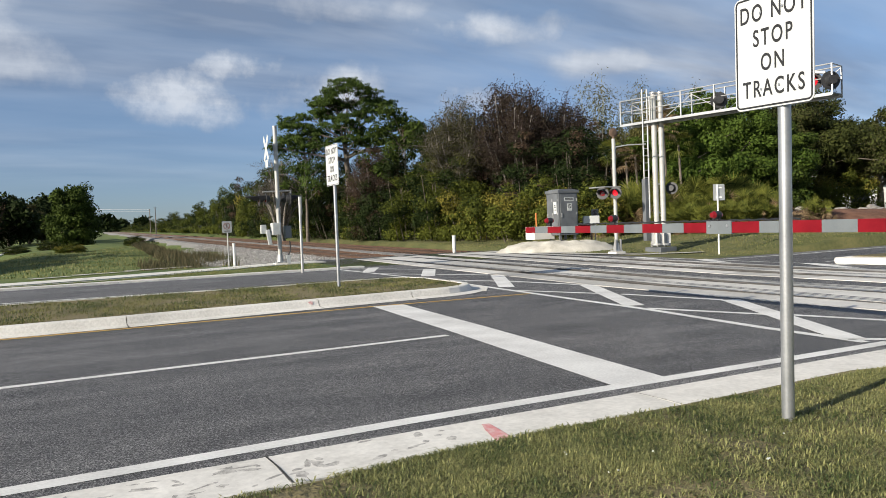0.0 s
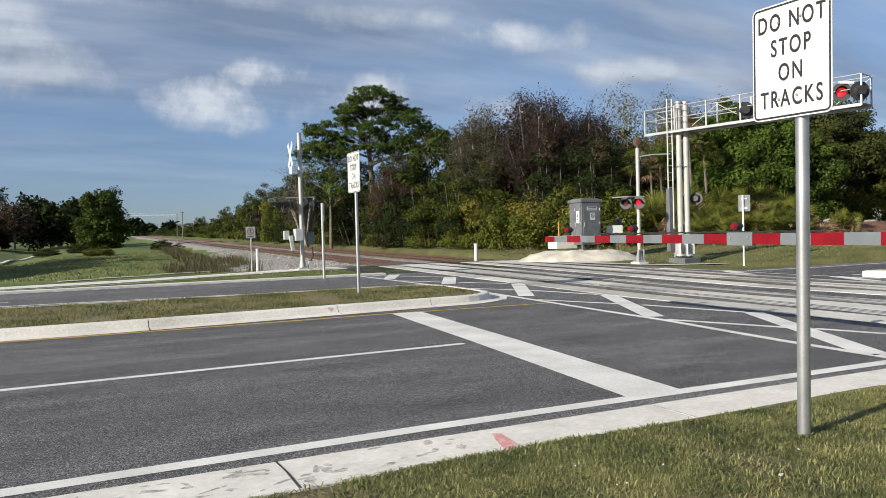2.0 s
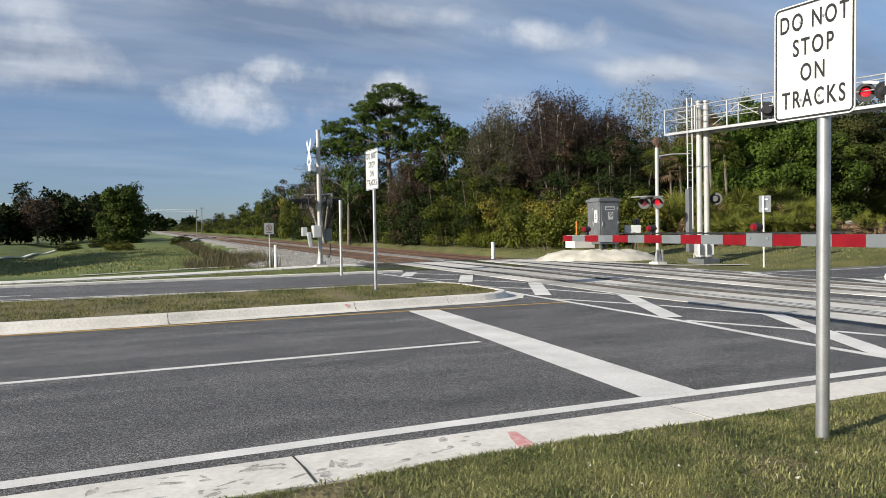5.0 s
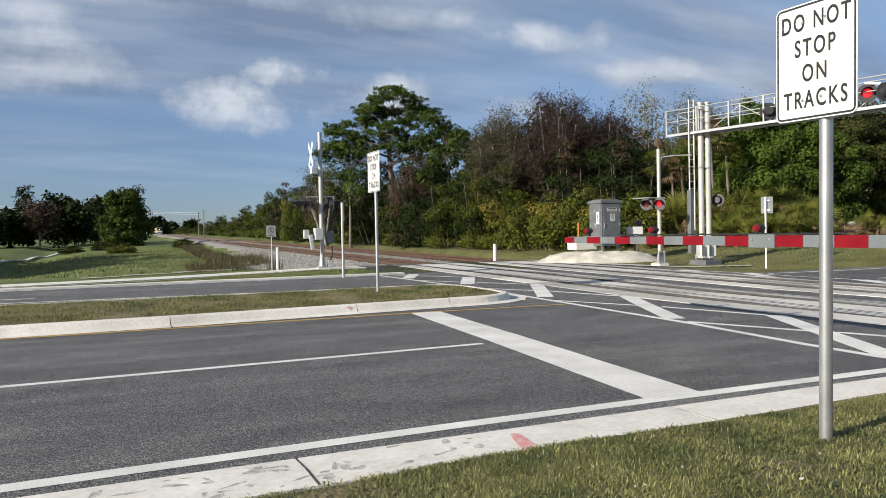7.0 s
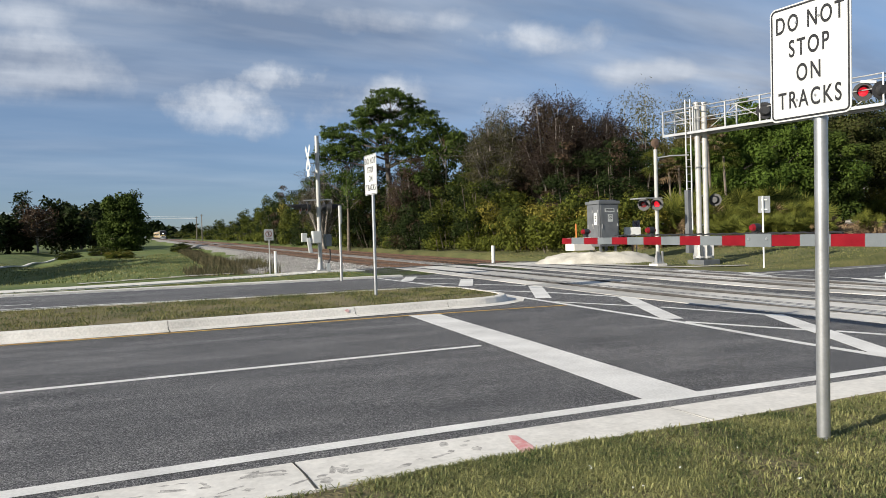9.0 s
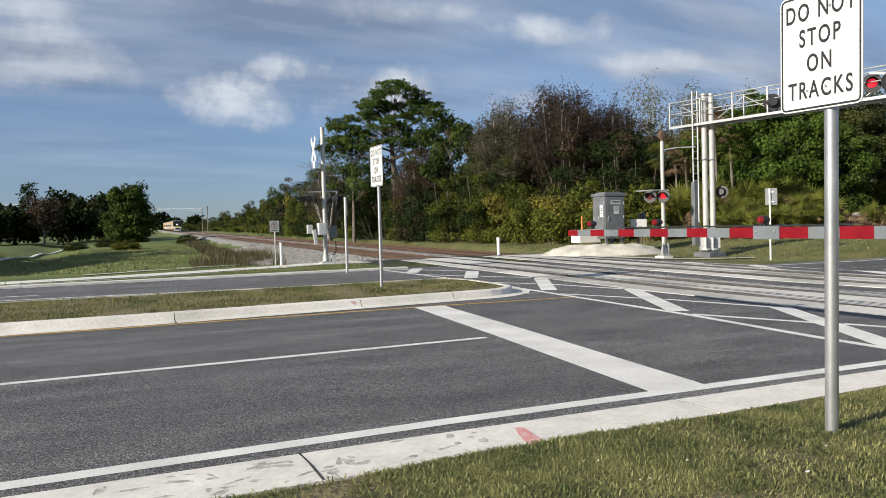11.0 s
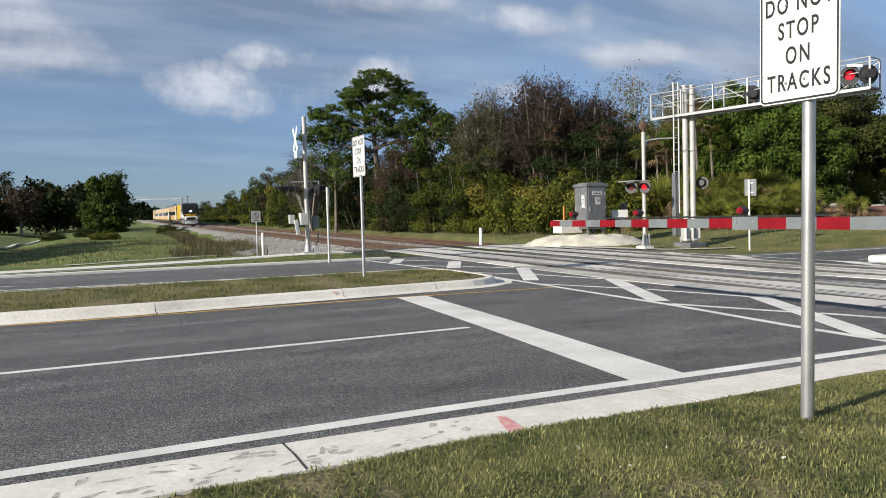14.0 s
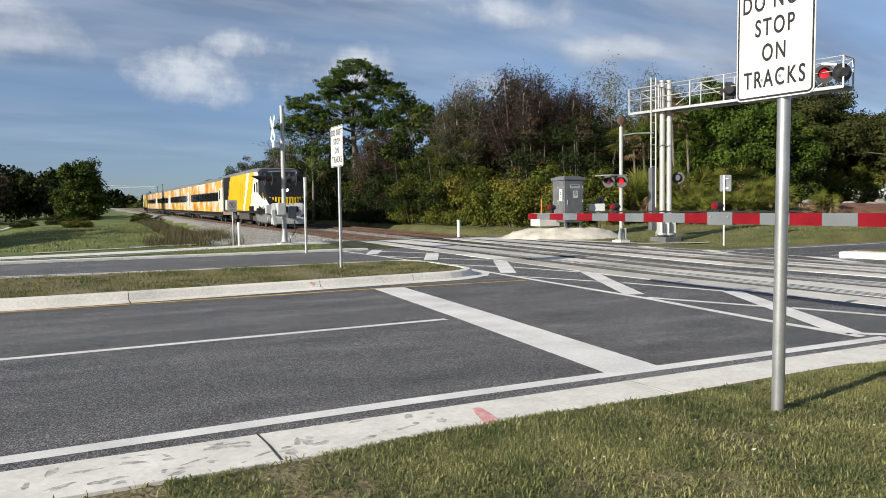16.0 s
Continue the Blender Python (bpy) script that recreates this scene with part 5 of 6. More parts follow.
def shrub(name, m, label, seed, w, d, h, leaf, n, size, group="trackside shrubs", extra=None, n_lobes=90):
    """A bank of stems under an uneven cover of leaves, hung with vines."""
    rng = np.random.default_rng(seed)
    t = empty(name, m, label, "shrub", group)
    runs, lobes = [], []
    for i in range(n_lobes):
        x, y = rng.uniform(-0.5, 0.5) * w, rng.uniform(-0.5, 0.5) * d
        top = h * (1 - 0.55 * abs(2 * x / w) ** 3) * (1 - 0.4 * abs(2 * y / d) ** 3) * (0.8 + 0.2 * math.sin(x * 1.3 + seed))
        z = top * rng.random() ** 0.75
        r = rng.uniform(0.32, 0.85)
        lobes.append((np.array([x, y, max(0.3, z - 0.3 * r)]), r))
        if i % 4 == 0:
            runs.append((np.array([x * 0.7, y * 0.7, -0.2]), np.array([x, y, max(0.3, z - 0.5)]), 0.05, 0.02))
    wood_mesh("undergrowth", runs, BARK, t, 4)["kind"] = "stuff"
    out, way = [], []
    for c, r in lobes:
        k = int(n / len(lobes) * (r / 0.6) ** 2)
        v = rng.normal(size=(k, 3))
        v /= np.linalg.norm(v, axis=1)[:, None]
        p = c + v * r * (rng.random((k, 1)) ** 0.22) * np.array([1.15, 1.1, 0.8])
        ok = p[:, 2] > 0.02
        out.append(p[ok])
        way.append(v[ok])
    P, W = np.concatenate(out), np.concatenate(way)
    if extra is not None:
        em, frac = extra
        pick = np.array([noise.noise((float(a[0]) * 0.6 + seed, float(a[1]) * 0.6, float(a[2]) * 0.6)) for a in P]) > frac
        leaf_mesh("foliage", P[~pick], size, leaf, rng, t, out=W[~pick])
        leaf_mesh("foliage", P[pick], size, em, rng, t, out=W[pick])
    else:
        leaf_mesh("foliage", P, size, leaf, rng, t, out=W)
    return t


def put(v, rz=0.0):
    return pose(v.x, v.y, v.z, 0, 0, rz)


# trackside thicket, from the crossing into the distance
SHR = [
    shrub("shrub", pose(0, 0, -50), "tall dense green vine-hung thicket beside the railway", 11, 7.5, 4.5, 9.0, LEAF_VINE, 26000, 0.19, extra=(LEAF_DARK_SHADE, 0.05), n_lobes=150),
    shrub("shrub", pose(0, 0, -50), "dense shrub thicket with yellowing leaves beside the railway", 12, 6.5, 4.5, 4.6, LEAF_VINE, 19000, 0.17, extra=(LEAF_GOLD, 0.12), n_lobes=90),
    shrub("shrub", pose(0, 0, -50), "tall dark thicket hung with dry brown vines", 13, 7.5, 4.5, 9.0, LEAF_DARK_SHADE, 24000, 0.19, extra=(LEAF_BROWN, 0.3), n_lobes=150),
    shrub("shrub", pose(0, 0, -50), "distant green thicket along the line", 14, 9.0, 5.0, 7.0, LEAF_VINE, 9000, 0.29, extra=(LEAF_DARK_SHADE, 0.05), n_lobes=110),
]
rt = random.Random(8)
used = [False] * 4


def plant_shrub(k, s, p, h, wide=1.0):
    v = along(s, p)
    v.z = land(v.x, v.y) - 0.05
    src = SHR[k]
    base_h = (9.0, 4.6, 9.0, 7.0)[k]
    ob = src if not used[k] else copy_thing(src, Matrix())
    used[k] = True
    turn = 90 + TRACK_YAW if p > 75 else rt.uniform(35, 90)
    ob.matrix_basis = put(v, turn + rt.uniform(-12, 12) + (180 if rt.random() < 0.5 else 0)) @ Matrix.Diagonal((wide, min(wide, 1.1), h / base_h, 1))
    return ob


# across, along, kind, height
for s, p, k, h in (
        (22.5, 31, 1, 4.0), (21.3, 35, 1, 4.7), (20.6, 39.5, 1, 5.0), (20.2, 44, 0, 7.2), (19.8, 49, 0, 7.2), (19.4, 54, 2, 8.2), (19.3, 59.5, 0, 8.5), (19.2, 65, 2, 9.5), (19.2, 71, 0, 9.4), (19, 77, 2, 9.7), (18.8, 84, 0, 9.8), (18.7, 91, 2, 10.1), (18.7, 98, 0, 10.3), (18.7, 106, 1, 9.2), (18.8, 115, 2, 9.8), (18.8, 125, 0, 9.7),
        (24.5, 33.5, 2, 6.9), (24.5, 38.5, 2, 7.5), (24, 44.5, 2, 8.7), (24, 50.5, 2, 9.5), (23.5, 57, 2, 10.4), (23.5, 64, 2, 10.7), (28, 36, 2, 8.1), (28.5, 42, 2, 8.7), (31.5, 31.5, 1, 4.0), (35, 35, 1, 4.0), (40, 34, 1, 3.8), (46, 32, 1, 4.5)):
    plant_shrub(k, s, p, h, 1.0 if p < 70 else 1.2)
for p in (136, 148, 160, 174, 190, 208, 228, 252, 280, 315, 355, 400, 455, 520, 600, 700):
    plant_shrub(3, 20.5, p, (8.6 if p < 150 else 7.4 if p < 200 else 5.6 if p < 290 else 4.4) * rt.uniform(0.85, 1.15), 1.0 + p / 190)

# low growth at the foot of the embankment
for s, p, k, h in ((2.4, 93, 2, 1.2), (-6.0, 86, 1, 1.4), (-8.5, 100, 0, 1.6), (1.8, 108, 0, 1.8), (-12, 96, 0, 1.3)):
    plant_shrub(k, s, p, h, 0.55)

# tall pine over the thicket
def umbrella_pine(m, seed, height, trunk_r, lobes, label):
    """A bare forked trunk whose limbs carry flat pads of needle tufts. lobes: across, deep, up, breadth, tallness, pads."""
    rng = np.random.default_rng(seed)
    t = empty("pine_tree", m, label, "tree")
    runs, P, W = [], [], []
    fork = np.array([-0.25, 0, height * 0.62])
    runs += [(np.array([0, 0, -0.3]), fork * 0.5 + np.array([0.2, 0, 0]), trunk_r, trunk_r * 0.85), (fork * 0.5 + np.array([0.2, 0, 0]), fork, trunk_r * 0.85, trunk_r * 0.62)]
    for lx, ly, lz, rx, rz, n in lobes:
        c = np.array([lx, ly, lz])
        start = fork if lz > height * 0.72 else fork * min(0.98, max(0.6, (lz - 1.6) / fork[2]))
        knee = start + (c - start) * 0.55 + np.array([0, 0, -0.25 * rz])
        runs += [(start, knee, trunk_r * 0.36, trunk_r * 0.25), (knee, c - np.array([0, 0, 0.6 * rz]), trunk_r * 0.25, trunk_r * 0.13)]
        for i in range(n):
            a, r = i * 2.4 + rng.normal() * 0.3, math.sqrt((i + 0.6) / n)
            q = c + np.array([math.cos(a) * r * rx, math.sin(a) * r * rx * 0.9, rz * (0.95 - 1.5 * r * r) + rng.normal() * 0.18])
            o = knee + (c - knee) * rng.uniform(0.3, 0.9)
            mid = (o + q) / 2 + np.array([0, 0, -0.15]) + rng.normal(size=3) * 0.12
            runs += [(o, mid, trunk_r * 0.12, trunk_r * 0.08), (mid, q, trunk_r * 0.08, 0.015)]
            for k in range(9):
                e = q + rng.normal(size=3) * np.array([0.42, 0.42, 0.14])
                v = rng.normal(size=(62, 3))
                v[:, 2] = np.abs(v[:, 2]) * 0.9 - 0.25
                v /= np.linalg.norm(v, axis=1)[:, None]
                P.append(e + v * rng.random((62, 1)) ** 0.5 * np.array([0.3, 0.3, 0.2]))
                W.append(v)
    wood_mesh("trunk", runs, BARK, t)
    leaf_mesh("crown", np.concatenate(P), 0.2, LEAF_PINE, rng, t, -0.3, 0.3, out=np.concatenate(W))
    return t


umbrella_pine(pose(20.9, 60.4, 0.6, 0, 0, -25), 21, 15.2, 0.34, (
    (0.3, 0, 14.0, 2.9, 0.9, 20), (-2.0, 0.4, 13.2, 1.6, 0.7, 9), (3.2, 0.3, 12.7, 1.5, 0.7, 8), (-4.9, 0, 11.1, 1.5, 0.55, 8), (-2.9, -0.4, 11.7, 1.3, 0.5, 6), (1.2, -0.5, 11.6, 1.6, 0.5, 6), (-0.9, 0.6, 12.5, 1.8, 0.6, 8), (1.7, 0.7, 12.7, 1.8, 0.6, 8), (-3.9, 0.5, 10.2, 1.5, 0.5, 7), (0.2, 0.8, 10.4, 1.7, 0.5, 7),
    (-5.9, 0.2, 9.2, 1.4, 0.6, 7), (4.6, 0, 10.6, 1.3, 0.6, 6), (6.2, -0.2, 9.6, 1.5, 0.7, 8), (-3.2, -1.2, 9.2, 1.5, 0.6, 7), (-0.4, -1.4, 10.7, 1.9, 0.6, 9), (0.4, -1.2, 9.0, 1.6, 0.5, 7), (2.8, -1.0, 9.3, 1.5, 0.6, 6)), "tall slash pine with open flat-topped green crown")
tree("pine_tree", pose(17.5, 63.0, 0.6), "slender pine with tufted dark crown", 27, 10.8, 3.2, 0.4, 14, 0.2, LEAF_PINE, 300, 0.9, 0.27, BARK, 3, 0.5, 0.0, 0.22, 0.4, category="tree")
tree("tree", pose(22.8, 52.0, 0.5), "thin green tree rising out of the thicket", 25, 11.2, 2.6, 0.4, 14, 0.16, LEAF_OAK, 260, 0.8, 0.22, BARK, 3, category="tree")
tree("tree", pose(25.0, 47.5, 0.5), "thin dark green tree rising out of the thicket", 26, 9.4, 2.5, 0.35, 14, 0.16, LEAF_DARK_SHADE, 300, 0.8, 0.22, BARK, 3, category="tree")
# half-bare trees, a haze of dry twigs hung with dead vines
TWIG = mat("dry brown twig", (0.024, 0.015, 0.012), (0.075, 0.05, 0.042), scale=1.5, fine=9, rough=0.95, bump=0, island=True)
TWIG_GREY = mat("bleached twig", (0.045, 0.04, 0.036), (0.15, 0.13, 0.115), scale=1.5, fine=9, rough=0.95, bump=0, island=True)


def twiggy_tree(m, label, seed, height, spread, boughs, twigs, leaf, leaves, twig_mat):
    """Spreading boughs that break up, three times over, into fine upright twigs."""
    rng = np.random.default_rng(seed)
    t = empty("tree", m, label, "tree", "half-bare trees")
    runs, fine, ends = [], [], []
    for i in range(boughs):
        a, f = i * 2.4 + rng.normal() * 0.25, math.sqrt((i + 0.5) / boughs)
        base = np.array([rng.normal() * 0.25, rng.normal() * 0.25, -0.2])
        knee = np.array([math.cos(a) * spread * f * 0.45, math.sin(a) * spread * f * 0.45, height * (0.3 + 0.1 * rng.random())])
        head = np.array([math.cos(a) * spread * f * 0.9, math.sin(a) * spread * f * 0.9, height * (0.88 - 0.42 * f * f) * rng.uniform(0.88, 1.02)])
        runs += [(base, knee, 0.16, 0.11), (knee, head, 0.11, 0.03)]
        for j in range(twigs):
            k = rng.random() ** 0.7
            o = knee + (head - knee) * k if rng.random() < 0.8 else base + (knee - base) * (0.35 + 0.65 * k)
            d = rng.normal(size=3) * np.array([0.75, 0.75, 0.5]) + np.array([0, 0, 0.45])
            e = o + d * rng.uniform(0.5, 1.25)
            fine.append((o, e, 0.016, 0.009))
            for q in range(5):
                o2 = o + (e - o) * rng.uniform(0.3, 1.0)
                e2 = o2 + rng.normal(size=3) * 0.3 + np.array([0, 0, 0.16 if q < 3 else -0.3])
                fine.append((o2, e2, 0.009, 0.006))
                ends.append(e2)
    wood_mesh("trunk", runs, BARK_PALE, t, 6)
    wood_mesh("twig_haze", fine, twig_mat, t, 3)["kind"] = "stuff"
    ends = np.array(ends)
    pick = ends[rng.random(len(ends)) < leaves]
    P = np.repeat(pick, 6, axis=0) + rng.normal(size=(len(pick) * 6, 3)) * 0.14
    leaf_mesh("foliage", P, 0.15, leaf, rng, t, 0.4, 0.45)
    return t


twiggy_tree(pose(26.6, 41.0, 0.5), "large half-bare brown tree hung with dry vines", 22, 13.0, 4.4, 38, 66, LEAF_DRY, 0.95, TWIG)
twiggy_tree(pose(30.3, 40.2, 0.5), "half-bare dark brown tree hung with dead vines", 32, 11.8, 3.6, 30, 66, LEAF_DRY, 0.95, TWIG)
twiggy_tree(pose(23.2, 43.4, 0.5), "grey half-bare tree with thin olive leaves", 33, 12.2, 3.0, 22, 56, LEAF_OLIVE, 0.95, TWIG_GREY)
twiggy_tree(pose(21.2, 54.5, 0.5), "thin dry vine-hung tree under the pine", 34, 9.6, 3.0, 18, 52, LEAF_BROWN, 0.4, TWIG)
twiggy_tree(pose(15.8, 66.0, 0.6), "bare grey tree over the thicket", 35, 9.8, 2.6, 14, 40, LEAF_OLIVE, 0.15, TWIG_GREY)


def bamboo(m, seed, h, n):
    rng = np.random.default_rng(seed)
    t = empty("bamboo_clump", m, "clump of tall thin yellow-green bamboo", "bamboo", "bamboo behind the crossing")
    runs, P = [], []
    for i in range(n):
        b = rng.normal(size=2) * 0.8
        o = b + rng.normal(size=2) * 0.55
        hh = h * rng.uniform(0.6, 1.0)
        a = np.array([b[0], b[1], -0.1])
        for k in range(4):
            f = (k + 1) / 4
            e = np.array([b[0] + (o[0] - b[0]) * f * f, b[1] + (o[1] - b[1]) * f * f, hh * f])
            runs.append((a, e, 0.05 * (1.1 - f * 0.8), 0.05 * (0.9 - f * 0.8)))
            if k:
                for q in range(5):
                    c = a + (e - a) * rng.random() + rng.normal(size=3) * 0.28
                    P.append(c + rng.normal(size=(46, 3)) * np.array([0.34, 0.34, 0.34]))
            a = e
    wood_mesh("canes", runs, mat("bamboo cane", (0.2, 0.19, 0.06), (0.42, 0.38, 0.18), scale=2), t, 5)
    leaf_mesh("foliage", np.concatenate(P), 0.22, LEAF_BAMBOO, rng, t, 0.6, 0.24)
    return t


for i, (x, y, h) in enumerate(((36.4, 41.6, 12.0), (38.6, 40.6, 10.4), (34.6, 37.2, 8.4), (37.4, 37.6, 9.6), (40.8, 40.0, 11.0), (39.6, 36.4, 9.0), (42.4, 38.6, 10.4))):
    bamboo(pose(x, y, land(x, y) - 0.05), 40 + i, h, 13)

# broad green tree and its neighbours behind the garden
tree("tree", pose(33.6, 28.6, 0.9), "dense round bright green broadleaf tree", 51, 7.2, 3.5, 0.12, 40, 0.25, LEAF_BRIGHT, 900, 0.85, 0.16, BARK, 5, 0.75, category="tree")
tree("tree", pose(37.3, 27.4, 1.0), "dense green broadleaf tree", 57, 6.4, 2.6, 0.12, 26, 0.22, LEAF_OAK, 800, 0.8, 0.16, BARK, 4, 0.75, category="tree")
tree("oak_tree", pose(45.5, 30.6, 1.2), "wide dark live oak with low crown", 52, 8.2, 4.0, 0.36, 34, 0.32, LEAF_LIVE, 620, 0.95, 0.16, BARK, 5, 0.6, category="tree", extra=(LEAF_OLIVE, 0.4))
tree("oak_tree", pose(51.5, 28.2, 1.2), "wide dark live oak with drooping low crown", 53, 6.4, 3.6, 0.36, 30, 0.32, LEAF_LIVE, 560, 0.95, 0.16, BARK, 5, 0.6, category="tree", extra=(LEAF_OLIVE, 0.4))
tree("oak_tree", pose(58.5, 25.6, 1.2), "thin-crowned grey-green oak beside the house", 58, 4.4, 3.0, 0.3, 20, 0.26, LEAF_LIVE, 420, 0.9, 0.18, BARK, 5, 0.6, category="tree", extra=(LEAF_OLIVE, 0.4))
tree("tree", pose(43.0, 41.5, 0.9), "olive green tree behind the gantry", 54, 9.2, 3.6, 0.2, 28, 0.25, LEAF_OLIVE, 480, 1.0, 0.18, BARK, 4, 0.75, category="tree")
tree("tree", pose(39.0, 37.0, 0.9), "mixed green tree behind the gantry", 55, 7.0, 3.0, 0.15, 22, 0.2, LEAF_OAK, 520, 0.9, 0.18, BARK, 4, 0.75, category="tree")


def palmetto(m, seed, h, fronds, group="palmettos on the garden bank", dead=0.25):
    """A clump of fan palms: each frond a stalk with a fan of narrow blades."""
    rng = np.random.default_rng(seed)
    t = empty("palmetto", m, "clump of fan palmettos, green with dry brown skirts", "palm", group)
    V, F, D, E = [], [], [], []
    for i in range(fronds):
        az, el = rng.uniform(0, 6.2832), rng.uniform(0.35, 1.5)
        is_dead = rng.random() < dead
        if is_dead:
            el = rng.uniform(-0.5, 0.3)
        d = np.array([math.cos(az) * math.cos(el), math.sin(az) * math.cos(el), math.sin(el)])
        base_p = np.array([rng.normal() * 0.5, rng.normal() * 0.4, h * rng.uniform(0.1, 0.55)])
        c = base_p + d * h * rng.uniform(0.3, 0.5)
        side = np.cross(d, rng.normal(size=3))
        side /= np.linalg.norm(side) + 1e-9
        nn = np.cross(side, d)
        vv, ff = (D, E) if is_dead else (V, F)
        o = len(vv)
        vv += [tuple(base_p), tuple(base_p + side * 0.03), tuple(c), tuple(c - side * 0.02)]
        ff.append((o, o + 1, o + 2, o + 3))
        R = h * rng.uniform(0.3, 0.42)
        for k in range(13):
            a = -1.35 + 2.7 * k / 12
            q = d * math.cos(a) + side * math.sin(a) - nn * 0.12 * abs(a)
            wv = np.cross(q, nn)
            tip = c + q * R + np.array([0, 0, -0.12 * R])
            o = len(vv)
            vv += [tuple(c), tuple(c + q * R * 0.5 + wv * 0.03), tuple(tip), tuple(c + q * R * 0.5 - wv * 0.03)]
            ff.append((o, o + 1, o + 2, o + 3))
    raw_mesh("fronds", V, F, LEAF_PALM, t)
    if D:
        raw_mesh("dead_fronds", D, E, LEAF_STRAW, t)
    return t


rp = random.Random(3)
PALMS = [palmetto(pose(0, 0, -60), 61, 2.2, 90, dead=0.45), palmetto(pose(0, 0, -60), 62, 2.4, 110, dead=0.6), palmetto(pose(0, 0, -60), 63, 2.0, 90, dead=0.1)]
first = [True] * 3
# a front row of low clumps, a taller row with dry skirts behind, and a few by the bamboo
SPOTS = [(24.6 + i * 0.62, 23.4 - i * 0.29, 0.66, 2) for i in range(9)] + [(25.3 + i * 0.8, 25.0 - i * 0.34, 0.78, i % 3) for i in range(8)] + [(26.2 + i * 0.95, 26.8 - i * 0.4, 1.12, 1) for i in range(7)]
SPOTS += [(22.9, 26.6, 0.42, 2), (23.7, 26.9, 0.5, 0), (24.2, 27.9, 0.55, 2), (33.6, 21.2, 0.5, 1)]
for x, y, sc, k in SPOTS:
    x, y = x + rp.uniform(-0.3, 0.3), y + rp.uniform(-0.4, 0.4)
    ob = PALMS[k] if first[k] else copy_thing(PALMS[k], Matrix())
    first[k] = False
    sc *= rp.uniform(0.85, 1.12)
    ob.matrix_basis = pose(x, y, land(x, y) - 0.05, 0, 0, rp.uniform(0, 360)) @ Matrix.Scale(sc, 4)


def cabbage_palm(m, seed, h):
    rng = np.random.default_rng(seed)
    t = empty("palm_tree", m, "slender palm with drooping dry fronds", "palm", "young palms by the bamboo")
    wood_mesh("trunk", [(np.array([0, 0, -0.2]), np.array([0.15, 0, h * 0.5]), 0.09, 0.08), (np.array([0.15, 0, h * 0.5]), np.array([0.1, 0.1, h]), 0.08, 0.07)], BARK, t, 8)
    V, F = [], []
    for i in range(26):
        az, el = rng.uniform(0, 6.2832), rng.uniform(-0.7, 1.2)
        d = np.array([math.cos(az) * math.cos(el), math.sin(az) * math.cos(el), math.sin(el)])
        c0 = np.array([0.1, 0.1, h])
        c = c0 + d * 0.6
        side = np.cross(d, [0, 0, 1.0])
        side /= np.linalg.norm(side) + 1e-9
        o = len(V)
        V += [tuple(c0), tuple(c0 + side * 0.03), tuple(c), tuple(c - side * 0.02)]
        F.append((o, o + 1, o + 2, o + 3))
        for k in range(11):
            a = -1.3 + 2.6 * k / 10
            q = d * math.cos(a) + side * math.sin(a)
            wv = np.cross(q, np.cross(side, d))
            o = len(V)
            V += [tuple(c), tuple(c + q * 0.3 + wv * 0.025), tuple(c + q * 0.62 + np.array([0, 0, -0.2])), tuple(c + q * 0.3 - wv * 0.025)]
            F.append((o, o + 1, o + 2, o + 3))
    raw_mesh("fronds", V, F, LEAF_PALM if seed % 2 else LEAF_STRAW, t)


for i, (x, y, h) in enumerate(((26.6, 30.0, 4.9), (27.4, 29.6, 4.4), (28.0, 29.4, 4.7), (27.6, 26.6, 6.0), (28.6, 26.4, 5.0), (28.4, 27.4, 6.6))):
    cabbage_palm(pose(x, y, land(x, y)), 71 + i, h)

# trees west of the field, whose shade lies across it
for i, (x, y, h) in enumerate(((-25, 54, 8.0), (-26, 62, 9.0), (-24, 71, 9.0))):
    tree("tree", pose(x, y, rise(y) - 0.8), "broad dark tree on the west side of the field", 130 + i, h, 4.4, 0.12, 24, 0.25, LEAF_DARK_SHADE, 260, 1.3, 0.34, BARK, 3, 0.7, group="trees west of the field")

# far trees over the field
tree("tree", pose(-1.0, 126, -0.6), "dense round dark green tree in the field", 81, 10.0, 2.9, 0.02, 56, 0.3, LEAF_OAK, 800, 1.1, 0.19, BARK, 4, 0.75)
tree("tree", pose(-4.5, 178, 0.6), "dark green tree behind the round tree", 82, 10.2, 4.6, 0.1, 30, 0.3, LEAF_DARK_SHADE, 400, 1.3, 0.36, BARK, 4, 0.75)
tree("tree", pose(-11.0, 153, 1.3), "low dark spreading tree by the field", 83, 7.6, 4.6, 0.1, 30, 0.3, LEAF_DARK_SHADE, 380, 1.3, 0.34, BARK, 4, 0.7)
tree("tree", pose(-8.0, 168, 1.3), "low dark spreading tree by the field", 88, 6.4, 4.0, 0.1, 26, 0.3, LEAF_OLIVE, 340, 1.3, 0.34, BARK, 4, 0.7)
tree("tree", pose(-14.4, 143, 1.2), "bare reddish-brown tree by the ditch", 84, 7.4, 3.2, 0.25, 30, 0.2, LEAF_BROWN, 110, 0.9, 0.2, BARK_PALE, 6, 0.9)
tree("norfolk_pine", pose(-18.5, 168, 1.6), "tall thin dark conifer", 85, 12.6, 1.7, 0.12, 34, 0.22, LEAF_DARK_SHADE, 120, 0.5, 0.32, BARK, 2, 0.35, 0.0, 0.25, 0.9)
